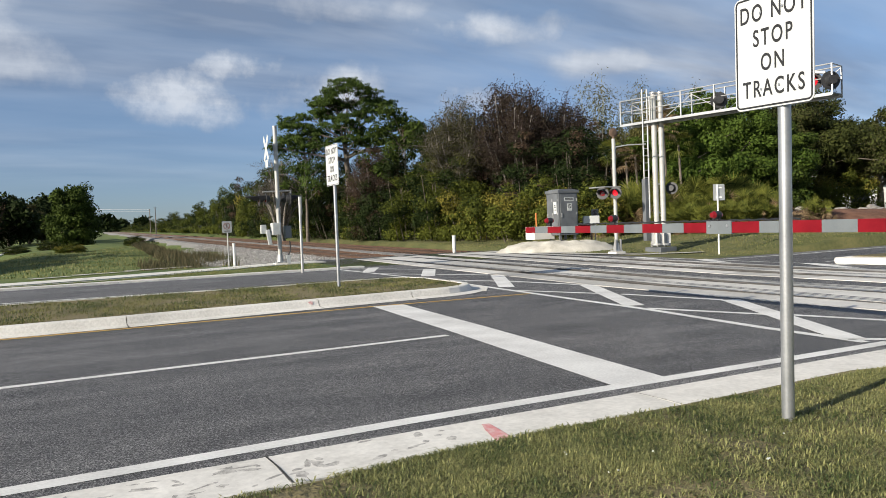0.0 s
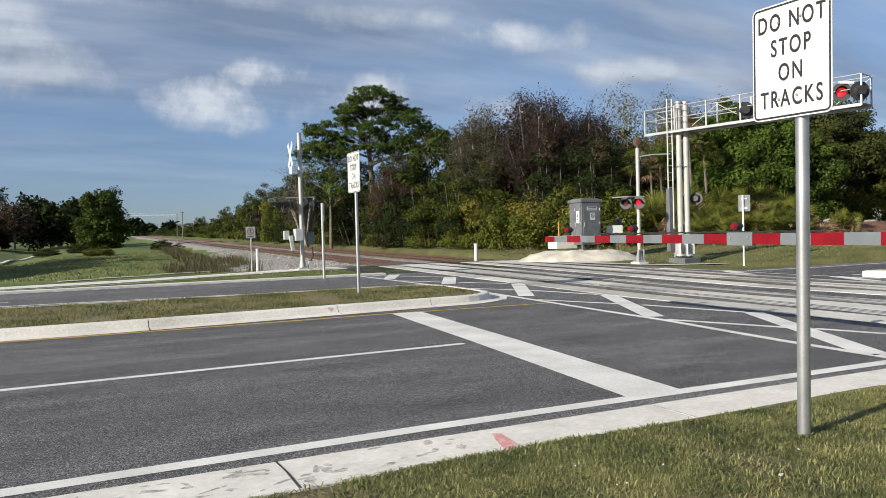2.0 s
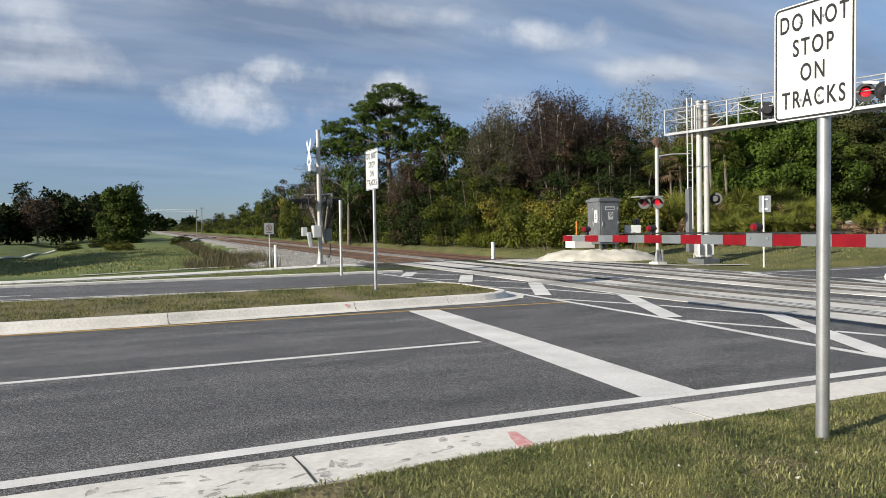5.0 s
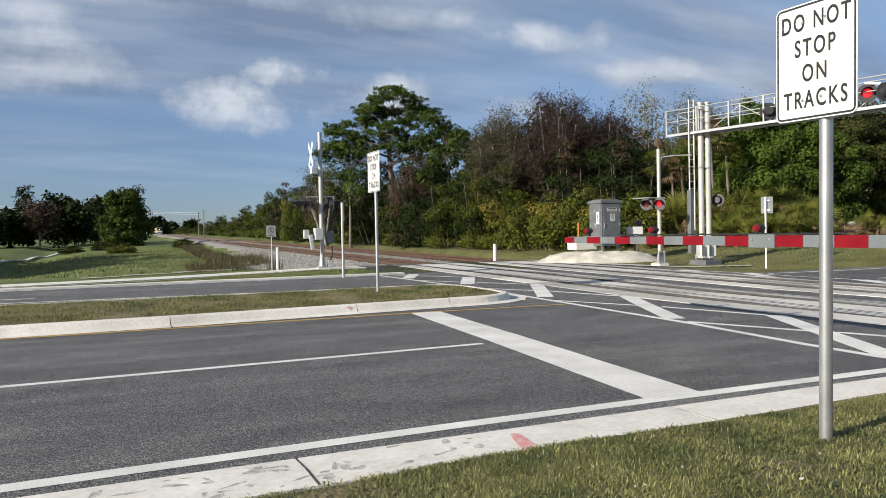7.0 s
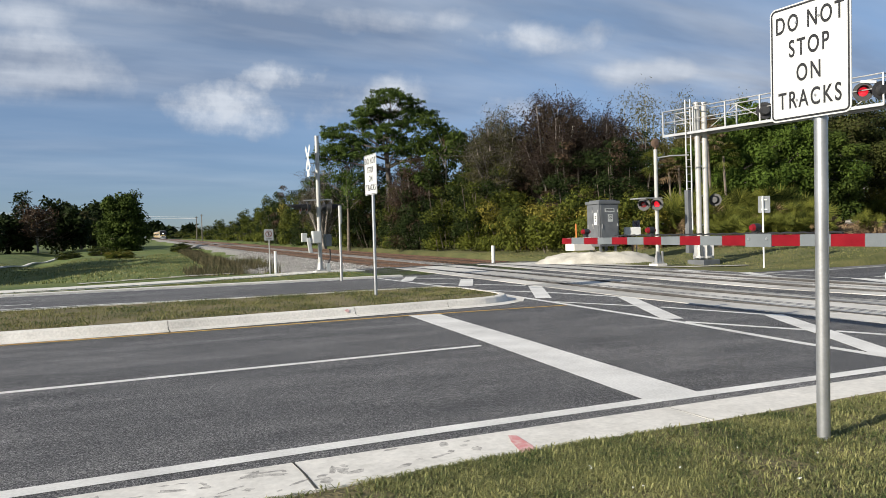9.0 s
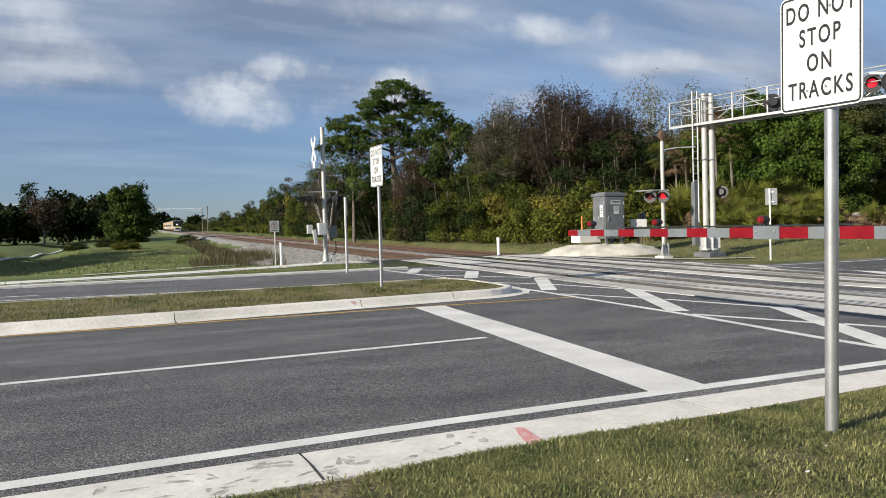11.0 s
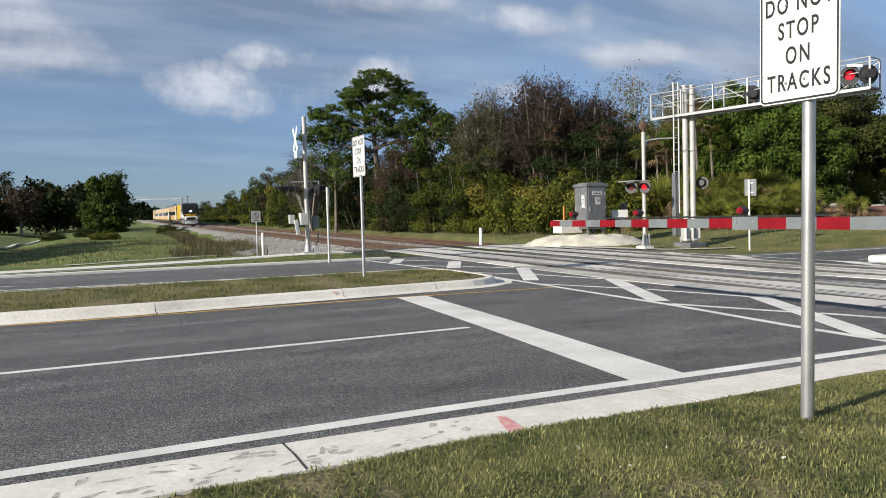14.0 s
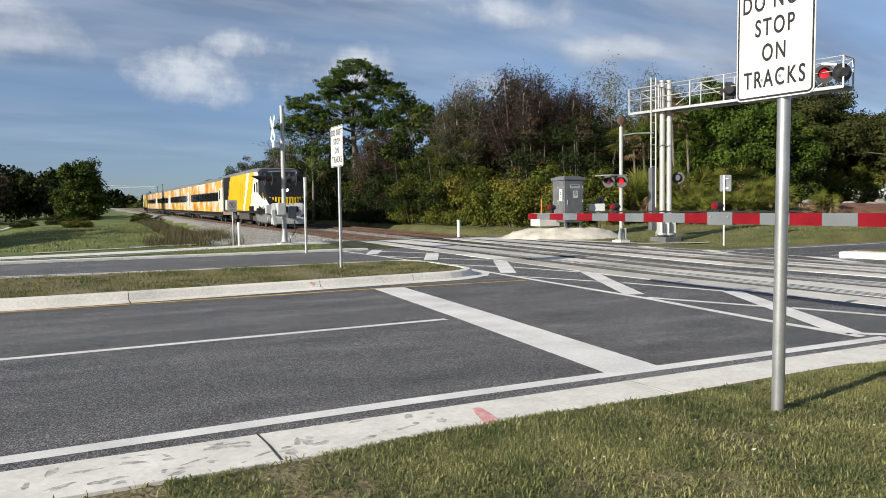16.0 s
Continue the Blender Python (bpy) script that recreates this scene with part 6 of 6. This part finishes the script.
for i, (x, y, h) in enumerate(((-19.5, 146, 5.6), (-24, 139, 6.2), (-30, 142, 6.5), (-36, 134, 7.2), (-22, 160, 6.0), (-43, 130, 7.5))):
    tree("tree", pose(x, y, 1.1), "low dark tree row behind the field", 90 + i, h, 3.8, 0.1, 22, 0.22, LEAF_DARK_SHADE, 300, 1.2, 0.34, BARK, 3, 0.7, group="tree row behind the field")
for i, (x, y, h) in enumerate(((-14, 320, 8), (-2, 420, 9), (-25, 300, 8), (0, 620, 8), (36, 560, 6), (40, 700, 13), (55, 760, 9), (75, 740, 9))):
    tree("tree", pose(x, y, rise(y) - 1), "far dark tree at the end of the line", 110 + i, h, 6.5, 0.1, 20, 0.3, LEAF_DARK_SHADE, 260, 2.0, 0.8, BARK, 3, 0.7, group="far trees")


# ---- grass ----
def blades(name, pts, h, w, material, label, seed, lean=0.8):
    rng = np.random.default_rng(seed)
    n = len(pts)
    az = rng.uniform(0, 6.2832, n)
    hh = h * rng.uniform(0.5, 1.5, n)
    d = np.stack([np.cos(az), np.sin(az), np.zeros(n)], 1)
    s = np.stack([-np.sin(az), np.cos(az), np.zeros(n)], 1)
    ln = rng.uniform(0.1, lean, n)[:, None]
    up = np.array([0, 0, 1.0])
    v = np.empty((n, 5, 3))
    bend = pts + (up * 0.58 + d * ln * 0.32) * hh[:, None]
    v[:, 0] = pts - s * w
    v[:, 1] = pts + s * w
    v[:, 2] = bend + s * w * 0.75
    v[:, 3] = bend - s * w * 0.75
    v[:, 4] = pts + (up * (1 - 0.35 * ln) + d * ln) * hh[:, None]
    loops = (np.array([0, 1, 2, 3, 3, 2, 4])[None] + 5 * np.arange(n)[:, None]).ravel()
    me = bpy.data.meshes.new(name)
    me.vertices.add(5 * n)
    me.vertices.foreach_set("co", v.ravel())
    me.loops.add(7 * n)
    me.loops.foreach_set("vertex_index", loops)
    me.polygons.add(2 * n)
    me.polygons.foreach_set("loop_start", (np.array([0, 4])[None] + 7 * np.arange(n)[:, None]).ravel())
    me.update(calc_edges=True)
    me.materials.append(material)
    ob = new(name, me)
    return tagged(ob, label, "grass", kind="stuff")


rg = np.random.default_rng(77)


def lawn_points(n, x0, x1, y0, y1, hgt, keep):
    x, y = rg.uniform(x0, x1, n), rg.uniform(y0, y1, n)
    ok = np.array([keep(a, b) for a, b in zip(x, y)])
    x, y = x[ok], y[ok]
    return np.stack([x, y, [hgt(a, b) for a, b in zip(x, y)]], 1)


def patchy(a, b):
    return noise.noise((a * 1.1, b * 1.1, 5.0)) + 0.5 * noise.noise((a * 3.7, b * 3.7, 2.0)) > rg.uniform(-0.6, 0.6)


def lawn_edge(x):
    return gutter_edge(x) - 0.585 + 0.04 * noise.noise((x * 2.5, 0, 0)) + 0.02 * noise.noise((x * 11, 3, 0))


blades("lawn_grass", lawn_points(420000, -3.9, 3.6, -4.3, -0.75, lambda a, b: land(a, b) - 0.004, lambda a, b: b < lawn_edge(a) and patchy(a, b)), 0.03, 0.0026, NEAR_BLADE, "short patchy lawn grass, green and straw", 1, 2.7)
blades("lawn_tufts", lawn_points(60000, -3.9, 3.6, -4.3, -0.75, lambda a, b: land(a, b) - 0.004, lambda a, b: b < lawn_edge(a) and noise.noise((a * 5.0, b * 5.0, 7.0)) > rg.uniform(-0.3, 0.6)), 0.04, 0.0045, NEAR_BLADE, "coarse tufts in the patchy lawn", 21, 2.4)
blades("outer_lawn_grass", lawn_points(60000, -12, 9, -11, -0.8, lambda a, b: land(a, b) - 0.004, lambda a, b: b < lawn_edge(a) and not (-3.8 < a < 3.5 and b > -4.2) and patchy(a, b)), 0.045, 0.005, BLADE, "short patchy lawn grass around the sign", 9, 1.9)
blades("median_grass", lawn_points(60000, -9.5, 4.2, 8.8, 12.75, lambda a, b: rise(b) + 0.148, lambda a, b: (a < 3.0 or (a - 3.0) ** 2 + max(0, 9.9 - b, b - 11.7) ** 2 < 0.95) and patchy(a, b) and b > 8.72 + (a + 3.3) * 0.03 + 0.15), 0.045, 0.005, BLADE, "short turf on the median", 2, 1.9)
blades("verge_grass", lawn_points(26000, -14, 5.0, 19.95, 24.3, lambda a, b: land(a, b), lambda a, b: b < 21.2 + smooth01(-3, 2.5, a) * 3.0 and patchy(a, b)), 0.05, 0.008, BLADE, "verge grass beside the far lane", 3, 1.0)
WEED = mat("tall weed", (0.03, 0.036, 0.012), (0.13, 0.105, 0.05), scale=0.8, fine=5, rough=0.8, bump=0, island=True, trans=0.25)
blades("field_grass", lawn_points(42000, -34, 4.5, 25.5, 90, lambda a, b: land(a, b) - 0.02, lambda a, b: a * TN.x + b * TN.y < (1.9 if b < 45 else 4.0) and b > 24 + smooth01(-3, 2.5, a) * 2), 0.13, 0.02, BLADE, "rough field grass", 4, 0.8)
blades("tall_weeds", lawn_points(60000, -6, 6.5, 27, 95, lambda a, b: land(a, b) - 0.02, lambda a, b: (-1.5 if b < 45 else 0.6) < a * TN.x + b * TN.y < (1.7 if b < 45 else 4.4) and noise.noise((a * 0.35, b * 0.2, 8.0)) > -0.12), 0.62, 0.012, WEED, "tall brown weeds along the ballast", 6, 0.5)
blades("lawn_far_grass", lawn_points(42000, 14.5, 40, 13, 38, lambda a, b: land(a, b) - 0.01, lambda a, b: a * TN.x + b * TN.y > 15.0 + (1.3 if b < 19 else 0)), 0.06, 0.012, BLADE, "mown lawn behind the crossing", 5, 0.9)

# litter and pale scraps in the near lawn
LIT = mat("pale litter", (0.55, 0.56, 0.52), (0.75, 0.76, 0.72), scale=20, rough=0.7)
rl = random.Random(12)
for i in range(14):
    x, y = rl.uniform(-2.4, 2.2), rl.uniform(-3.2, -1.3)
    bm = B()
    box(bm, (0, 0, 0), (rl.uniform(0.012, 0.03), rl.uniform(0.01, 0.025), 0.008), 0.003, pose(0, 0, 0, rl.uniform(-25, 25), rl.uniform(-25, 25), rl.uniform(0, 180)))
    ob = part("litter_scrap", bm, LIT)
    ob.location = (x, y, land(x, y) + 0.012)
    tagged(ob, "small pale scrap lying in the lawn", "litter", "scraps in the lawn")

# garden bank, house and wires in the background
house = empty("house", pose(62.0, 43.0, 1.2, 0, 0, -25), "low white bungalow glimpsed under the oaks", "house")
bm = B()
box(bm, (0, 0, 1.5), (16, 7, 3.0), 0.02)
part("wall", bm, HOUSE_W, house)
bm = B()
for x0, x1 in ((-8.5, 8.5),):
    vs = [bm.verts.new(p) for p in ((x0, -4.1, 2.95), (x1, -4.1, 2.95), (x1, 4.1, 2.95), (x0, 4.1, 2.95), (x0 + 3.5, 0, 4.8), (x1 - 3.5, 0, 4.8))]
    for q in ((0, 1, 5, 4), (2, 3, 4, 5), (1, 2, 5), (3, 0, 4), (3, 2, 1, 0)):
        bm.faces.new([vs[k] for k in q])
part("roof", bm, ROOF_M, house)
for x, w in ((-5, 1.6), (-1, 1.1), (4.5, 1.8)):
    bm = B()
    box(bm, (x, -3.52, 1.5), (w, 0.08, 1.5 if w > 1.2 else 2.1), 0.01)
    part("window", bm, TRAIN_G, house)
bm = B()
bmesh.ops.create_grid(bm, x_segments=30, y_segments=12, size=1)
for v in bm.verts:
    k = max(0, 1 - v.co.x ** 2) * max(0, 1 - v.co.y ** 2)
    v.co = Vector((v.co.x * 9, v.co.y * 3, -0.3 + 0.9 * k ** 0.7 + 0.1 * noise.noise((v.co.x * 6, v.co.y * 4, 1))))
bank = part("mulch_bank", bm, MULCH, smooth=True)
bank.matrix_world = pose(36.5, 22.5, land(36.5, 22.5), 0, 0, -22)
tagged(bank, "red-brown mulch bed on the garden bank", "flower bed", kind="structure")
ROCK = mat("weathered garden rock", (0.12, 0.11, 0.1), (0.36, 0.335, 0.3), scale=3, fine=18, rough=0.95, bump=0.7, dist=0.03)
rk = random.Random(9)
for i in range(16):
    x = 34 + i * 0.75 + rk.uniform(-0.3, 0.3)
    y = 24.0 - (x - 34) * 0.35 + rk.uniform(-0.8, 0.8)
    bm = B()
    bmesh.ops.create_icosphere(bm, subdivisions=2, radius=1)
    a, b, c = rk.uniform(0.25, 0.6), rk.uniform(0.2, 0.4), rk.uniform(0.1, 0.22)
    for v in bm.verts:
        v.co *= 1 + 0.3 * noise.noise(v.co * 1.7 + Vector((i, 0, 0)))
        v.co = Vector((v.co.x * a, v.co.y * b, v.co.z * c))
    ob = part("garden_rock", bm, ROCK)
    ob.matrix_world = pose(x, y, land(x, y) + 0.55, 0, 0, rk.uniform(0, 180))
    tagged(ob, "pale grey rock on the mulch bank", "rock", "rocks on the bank")

WOOD = mat("pole wood", (0.09, 0.075, 0.06), (0.18, 0.16, 0.14), scale=3)
pole_pts = []
for x, y, h in ((24.4, 246, 8.1), (23.4, 224, 8.2)):
    t = empty("utility_pole", pose(x, y, rise(y) - 0.3), "far wooden utility pole beside the line", "utility pole", "utility poles")
    part("pole", rod(B(), (0, 0, -0.5), (0, 0, h), 0.16, 0.11, seg=8), WOOD, t)
    bm = B()
    box(bm, (0, 0, h - 0.3), (1.0, 0.1, 0.1))
    part("crossarm", bm, WOOD, t)
wire = empty("overhead_wire", pose(0, 0, 0), "pale wires spanning the line in the distance", "wire")
for dz in (0.0, -0.5):
    bm = B()
    pts = []
    for i in range(25):
        f = i / 24
        pts.append((-60 + 84.4 * f, 262 - 16 * f, 15.2 - 4.4 * f + dz - 0.5 * 4 * f * (1 - f)))
    tube(bm, pts, 0.05, 5)
    part("wire", bm, mat("pale wire", (0.7, 0.7, 0.7), (0.8, 0.8, 0.8), rough=0.6), wire)


# ---- the train ----
def loft(stations, ring, material_of, mats):
    """Skin over cross-sections; ring(station) gives each section's points, front first."""
    bm = B()
    rows = []
    for st in stations:
        rows.append([bm.verts.new((x, st[0], z)) for x, z in ring(st)])
    n = len(rows[0])
    for r0, r1 in zip(rows, rows[1:]):
        for i in range(n):
            j = (i + 1) % n
            f = bm.faces.new((r0[i], r0[j], r1[j], r1[i]))
    bm.faces.new(rows[0][::-1])
    bm.faces.new(rows[-1])
    bmesh.ops.recalc_face_normals(bm, faces=bm.faces)
    bm.normal_update()
    for f in bm.faces:
        f.material_index = material_of(f.calc_center_median(), f.normal)
    return bm


def section(hw, z0, z1, r_top, r_bot, n=5):
    pts = []
    for cx, cz, r, a0 in ((hw - r_bot, z0 + r_bot, r_bot, -90), (hw - r_top, z1 - r_top * 0.7, r_top, 0), (-hw + r_top, z1 - r_top * 0.7, r_top, 90), (-hw + r_bot, z0 + r_bot, r_bot, 180)):
        for i in range(n + 1):
            a = radians(a0 + 90 * i / n)
            pts.append((cx + r * math.cos(a), cz + r * math.sin(a) * (0.7 if r == r_top else 1)))
    # extra levels up the sides, so that paint bands follow them
    out = []
    for i, p in enumerate(pts):
        out.append(p)
        q = pts[(i + 1) % len(pts)]
        if i in (n, 3 * n + 2):
            for k in range(1, 16):
                out.append((p[0], p[1] + (q[1] - p[1]) * k / 16))
    return out


def bogie(y, parent):
    bm = B()
    box(bm, (0, y, 0.62), (2.2, 2.9, 0.28), 0.03)
    for k in (-1, 1):
        box(bm, (k * 1.12, y, 0.6), (0.16, 3.2, 0.34), 0.03)
        for j in (-0.5, 0.5):
            rod(bm, (k * 1.1, y + j, 0.75), (k * 1.1, y + j, 1.05), 0.12, seg=10)
        box(bm, (k * 1.18, y, 0.42), (0.1, 0.7, 0.22), 0.02)
    fr = part("bogie", bm, TRUCK, parent, "dark steel bogie")
    for j in (-1.3, 1.3):
        bm = B()
        for k in (-1, 1):
            rod(bm, (k * 0.71, y + j, 0.46), (k * 0.84, y + j, 0.46), 0.46, seg=24)
        rod(bm, (-0.8, y + j, 0.46), (0.8, y + j, 0.46), 0.09, seg=10)
        part("wheelset", bm, TRUCK, fr, "steel wheels on an axle")


def locomotive(label):
    """Nose at y = 0 facing -y, body behind it, rails at z = 0."""
    t = empty("locomotive", pose(0, 0, 0), label, "locomotive", "train")
    ST = [(0.0, 0.95, 0.55, 1.35), (0.06, 1.2, 0.42, 1.75), (0.22, 1.38, 0.36, 2.1), (0.5, 1.47, 0.34, 2.45), (0.85, 1.5, 0.34, 3.0), (1.25, 1.52, 0.34, 3.55), (1.75, 1.53, 0.34, 3.98), (2.3, 1.54, 0.36, 4.2), (2.9, 1.54, 0.4, 4.3), (3.4, 1.54, 0.75, 4.32), (3.8, 1.54, 1.0, 4.33)] + [(4.2 + i * 0.42, 1.54, 1.02, 4.33) for i in range(34)]

    def ring(st):
        _, hw, z0, z1 = st
        return section(hw, z0, z1, 0.42 if z1 > 2.4 else 0.3, 0.16)

    def paint(c, n):
        side = abs(n.x) > 0.6
        if c.y < 3.4 and c.z < 0.95:
            return 3
        if c.z > 3.98 and c.y > 2.2:
            return 4
        if not side:
            if c.y < 3.0:
                return 1 if c.z < 1.55 else 2
            return 4
        if c.y < 2.1 and c.z > 2.15 + (c.y - 1.2) * 0.2:
            return 2
        if c.y > 17.2:
            return 2
        if c.z < (1.45 if c.y < 6.0 else 1.2):
            return 2
        lean_y = c.y + c.z * 0.75
        if lean_y < 6.6:
            return 1
        if 8.6 < lean_y < 9.5:
            return 1
        if lean_y > 17.2:
            return 2 if c.z > 2.0 else 1
        return 0

    body = part("body", loft(ST, ring, paint, None), [TRAIN_Y, TRAIN_W, TRAIN_D, TRAIN_ROOF, TRAIN_ROOF], t)
    bm = B()
    V = [(-1.18, 0.98, 2.72), (1.18, 0.98, 2.72), (1.08, 1.62, 3.6), (-1.08, 1.62, 3.6)]
    vs = [bm.verts.new((x, y - 0.16, z)) for x, y, z in V] + [bm.verts.new((x, y + 0.1, z - 0.1)) for x, y, z in V]
    for q in ((0, 1, 2, 3), (0, 4, 5, 1), (1, 5, 6, 2), (2, 6, 7, 3), (3, 7, 4, 0)):
        bm.faces.new([vs[k] for k in q])
    bmesh.ops.recalc_face_normals(bm, faces=bm.faces)
    part("windscreen", bm, TRAIN_G, t, "dark sloping windscreen")
    for x, y, z, r in ((-0.14, 0.7, 2.66, 0.085), (0.14, 0.7, 2.66, 0.085), (-1.02, 0.42, 1.98, 0.1), (1.02, 0.42, 1.98, 0.1)):
        part("headlight", rod(B(), (x, y, z), (x, y - 0.14, z), r, seg=16), LAMP_ON, t, "lit headlight")
    for k in (-1, 1):
        bm = B()
        box(bm, (k * 1.545, 2.75, 2.9), (0.02, 0.42, 0.75), 0.008)
        part("cab_window", bm, TRAIN_G, t)
        bm = B()
        box(bm, (k * 1.55, 3.55, 2.2), (0.02, 0.7, 2.0), 0.005)
        door = part("cab_door", bm, TRAIN_W, t)
        bm = B()
        box(bm, (k * 1.563, 3.55, 2.85), (0.01, 0.45, 0.6), 0)
        part("door_window", bm, TRAIN_G, door)
        bm = B()
        for j in range(4):
            box(bm, (k * 1.55, 8.5 + j * 1.6, 3.5), (0.03, 1.3, 0.5), 0.008)
        part("side_grilles", bm, TRAIN_Y, t)
        # big pale letter-like mark as plain bars
        bm = B()
        for yy in (8.6, 9.4):
            box(bm, (k * 1.552, yy, 2.7), (0.015, 0.28, 1.4), 0)
        part("mark_bars", bm, mat("deep yellow paint", (0.5, 0.3, 0.01), (0.58, 0.36, 0.015), rough=0.35, bump=0), t)
    # yellow comb teeth hanging across the nose and round its sides
    for i in range(15):
        x = -1.33 + i * 0.19
        y = 0.2 + 0.4 * abs(x / 1.4) ** 3
        bm = B()
        box(bm, (x, y, 1.95 - 0.06 * (i % 2)), (0.11, 0.34, 0.42 + 0.14 * (i % 2)), 0.015)
        part("nose_tooth", bm, TRAIN_Y, t, "yellow stripe on the nose")
    for k in (-1, 1):
        for j in range(5):
            bm = B()
            box(bm, (k * 1.49, 0.95 + j * 0.2, 2.34 + 0.05 * (j % 2)), (0.05, 0.09, 0.3), 0.01)
            part("nose_tooth", bm, TRAIN_Y, t, "yellow stripe on the nose")
    bm = B()
    box(bm, (0, 0.12, 1.3), (1.5, 0.3, 0.42), 0.08)
    part("coupler_cover", bm, TRAIN_D, t, "dark coupler recess")
    bm = B()
    pts = []
    for i in range(13):
        x = -1.44 + i * 2.88 / 12
        pts.append((x, 0.06 + 0.3 * (x / 1.42) ** 4 - 0.05, 0.72 + 0.6 * (x / 1.42) ** 4))
    tube(bm, pts, 0.07, 8)
    part("nose_band", bm, PALE_GREY, t, "silver curved band round the nose")
    bm = B()
    box(bm, (0, 0.0, 0.5), (2.3, 0.3, 0.46), 0.08)
    part("pilot", bm, PALE_GREY, t, "silver pilot plate")
    bm = B()
    rod(bm, (0, -0.35, 0.85), (0, 0.1, 0.85), 0.12, seg=12)
    box(bm, (0, -0.42, 0.85), (0.26, 0.2, 0.3), 0.04)
    part("coupler", bm, TRUCK, t)
    for k in (-1, 1):
        bm = B()
        tube(bm, [(k * 1.35, 0.15, 0.5), (k * 1.35, 0.3, 1.0), (k * 1.1, 0.05, 1.0)], 0.03, 6)
        part("grab_rail", bm, ALU, t)
    bm = B()
    box(bm, (0, 9.8, 0.75), (2.5, 4.4, 0.6), 0.08)
    part("fuel_tank", bm, TRUCK, t)
    bm = B()
    for j in range(4):
        box(bm, (0, 7.5 + j * 2.6, 4.34), (1.9, 1.7, 0.16), 0.04)
    part("roof_hatches", bm, TRAIN_ROOF, t)
    bogie(4.7, t)
    bogie(15.0, t)
    return t


def coach(label):
    t = empty("coach", pose(0, 0, 0), label, "railway coach", "train")
    ST = [(0.1, 1.5, 0.7, 4.1), (0.16, 1.55, 0.6, 4.2)] + [(0.4 + i * 1.26, 1.56, 0.58, 4.22) for i in range(21)] + [(25.84, 1.55, 0.6, 4.2), (25.9, 1.5, 0.7, 4.1)]

    def ring(st):
        return section(st[1], st[2], st[3], 0.5, 0.2)

    def paint(c, n):
        if c.z > 3.86:
            return 1
        if c.z < 0.98:
            return 2
        return 0

    part("body", loft(ST, ring, paint, None), [LIVERY, TRAIN_ROOF, TRAIN_D], t)
    for k in (-1, 1):
        bm = B()
        box(bm, (k * 1.562, 13, 2.42), (0.012, 21.6, 0.86), 0)
        part("window_band", bm, TRAIN_D, t, "dark band between the windows")
        for j in range(11):
            bm = B()
            box(bm, (k * 1.57, 3.0 + j * 2.0, 2.42), (0.012, 1.75, 0.7), 0)
            part("window", bm, TRAIN_G, t)
        for y in (1.3, 24.7):
            bm = B()
            box(bm, (k * 1.565, y, 2.1), (0.014, 0.9, 2.1), 0)
            d = part("door", bm, TRAIN_W, t)
            bm = B()
            box(bm, (k * 1.575, y, 2.6), (0.01, 0.45, 0.8), 0)
            part("door_window", bm, TRAIN_G, d)
    bm = B()
    for j in range(3):
        box(bm, (0, 4 + j * 8.5, 4.24), (1.7, 3.2, 0.16), 0.05)
    part("roof_unit", bm, TRAIN_ROOF, t)
    bm = B()
    box(bm, (0, 13, 0.6), (2.6, 11, 0.5), 0.05)
    part("underframe", bm, TRUCK, t)
    bm = B()
    box(bm, (0, 26.2, 2.2), (2.4, 0.7, 3.0), 0.02)
    part("gangway", bm, TRAIN_D, t, "dark folding gangway")
    bogie(4.2, t)
    bogie(21.8, t)
    return t


loco_a = locomotive("yellow, white and black diesel locomotive with lit headlights, running fast")
coaches = [coach("white coach swept with orange and yellow, dark window band")]
for i in range(3):
    coaches.append(copy_thing(coaches[0], Matrix()))
loco_b = copy_thing(loco_a, Matrix())
loco_b["label"] = "yellow and black diesel locomotive at the rear of the train"

NOSE_END, SPEED = 45.5, 48.3


def train_pose(t, back, turned=False):
    p = NOSE_END + SPEED * (16 - t) + back
    v = along(S0, p, 0.015)
    return pose(v.x, v.y, v.z, 0.773 if not turned else -0.773, 0, TRACK_YAW + (180 if turned else 0))


def motions():
    ts = [0, 0.1, 0.2, 0.5] + list(range(1, 16)) + [15.5, 15.8, 15.9, 16]
    back = 18.9
    walk(loco_a, [(t, train_pose(t, 0)) for t in ts])
    for c in coaches:
        walk(c, [(t, train_pose(t, back)) for t in ts])
        back += 26.5
    walk(loco_b, [(t, train_pose(t, back + 18.4, True)) for t in ts])


motions()
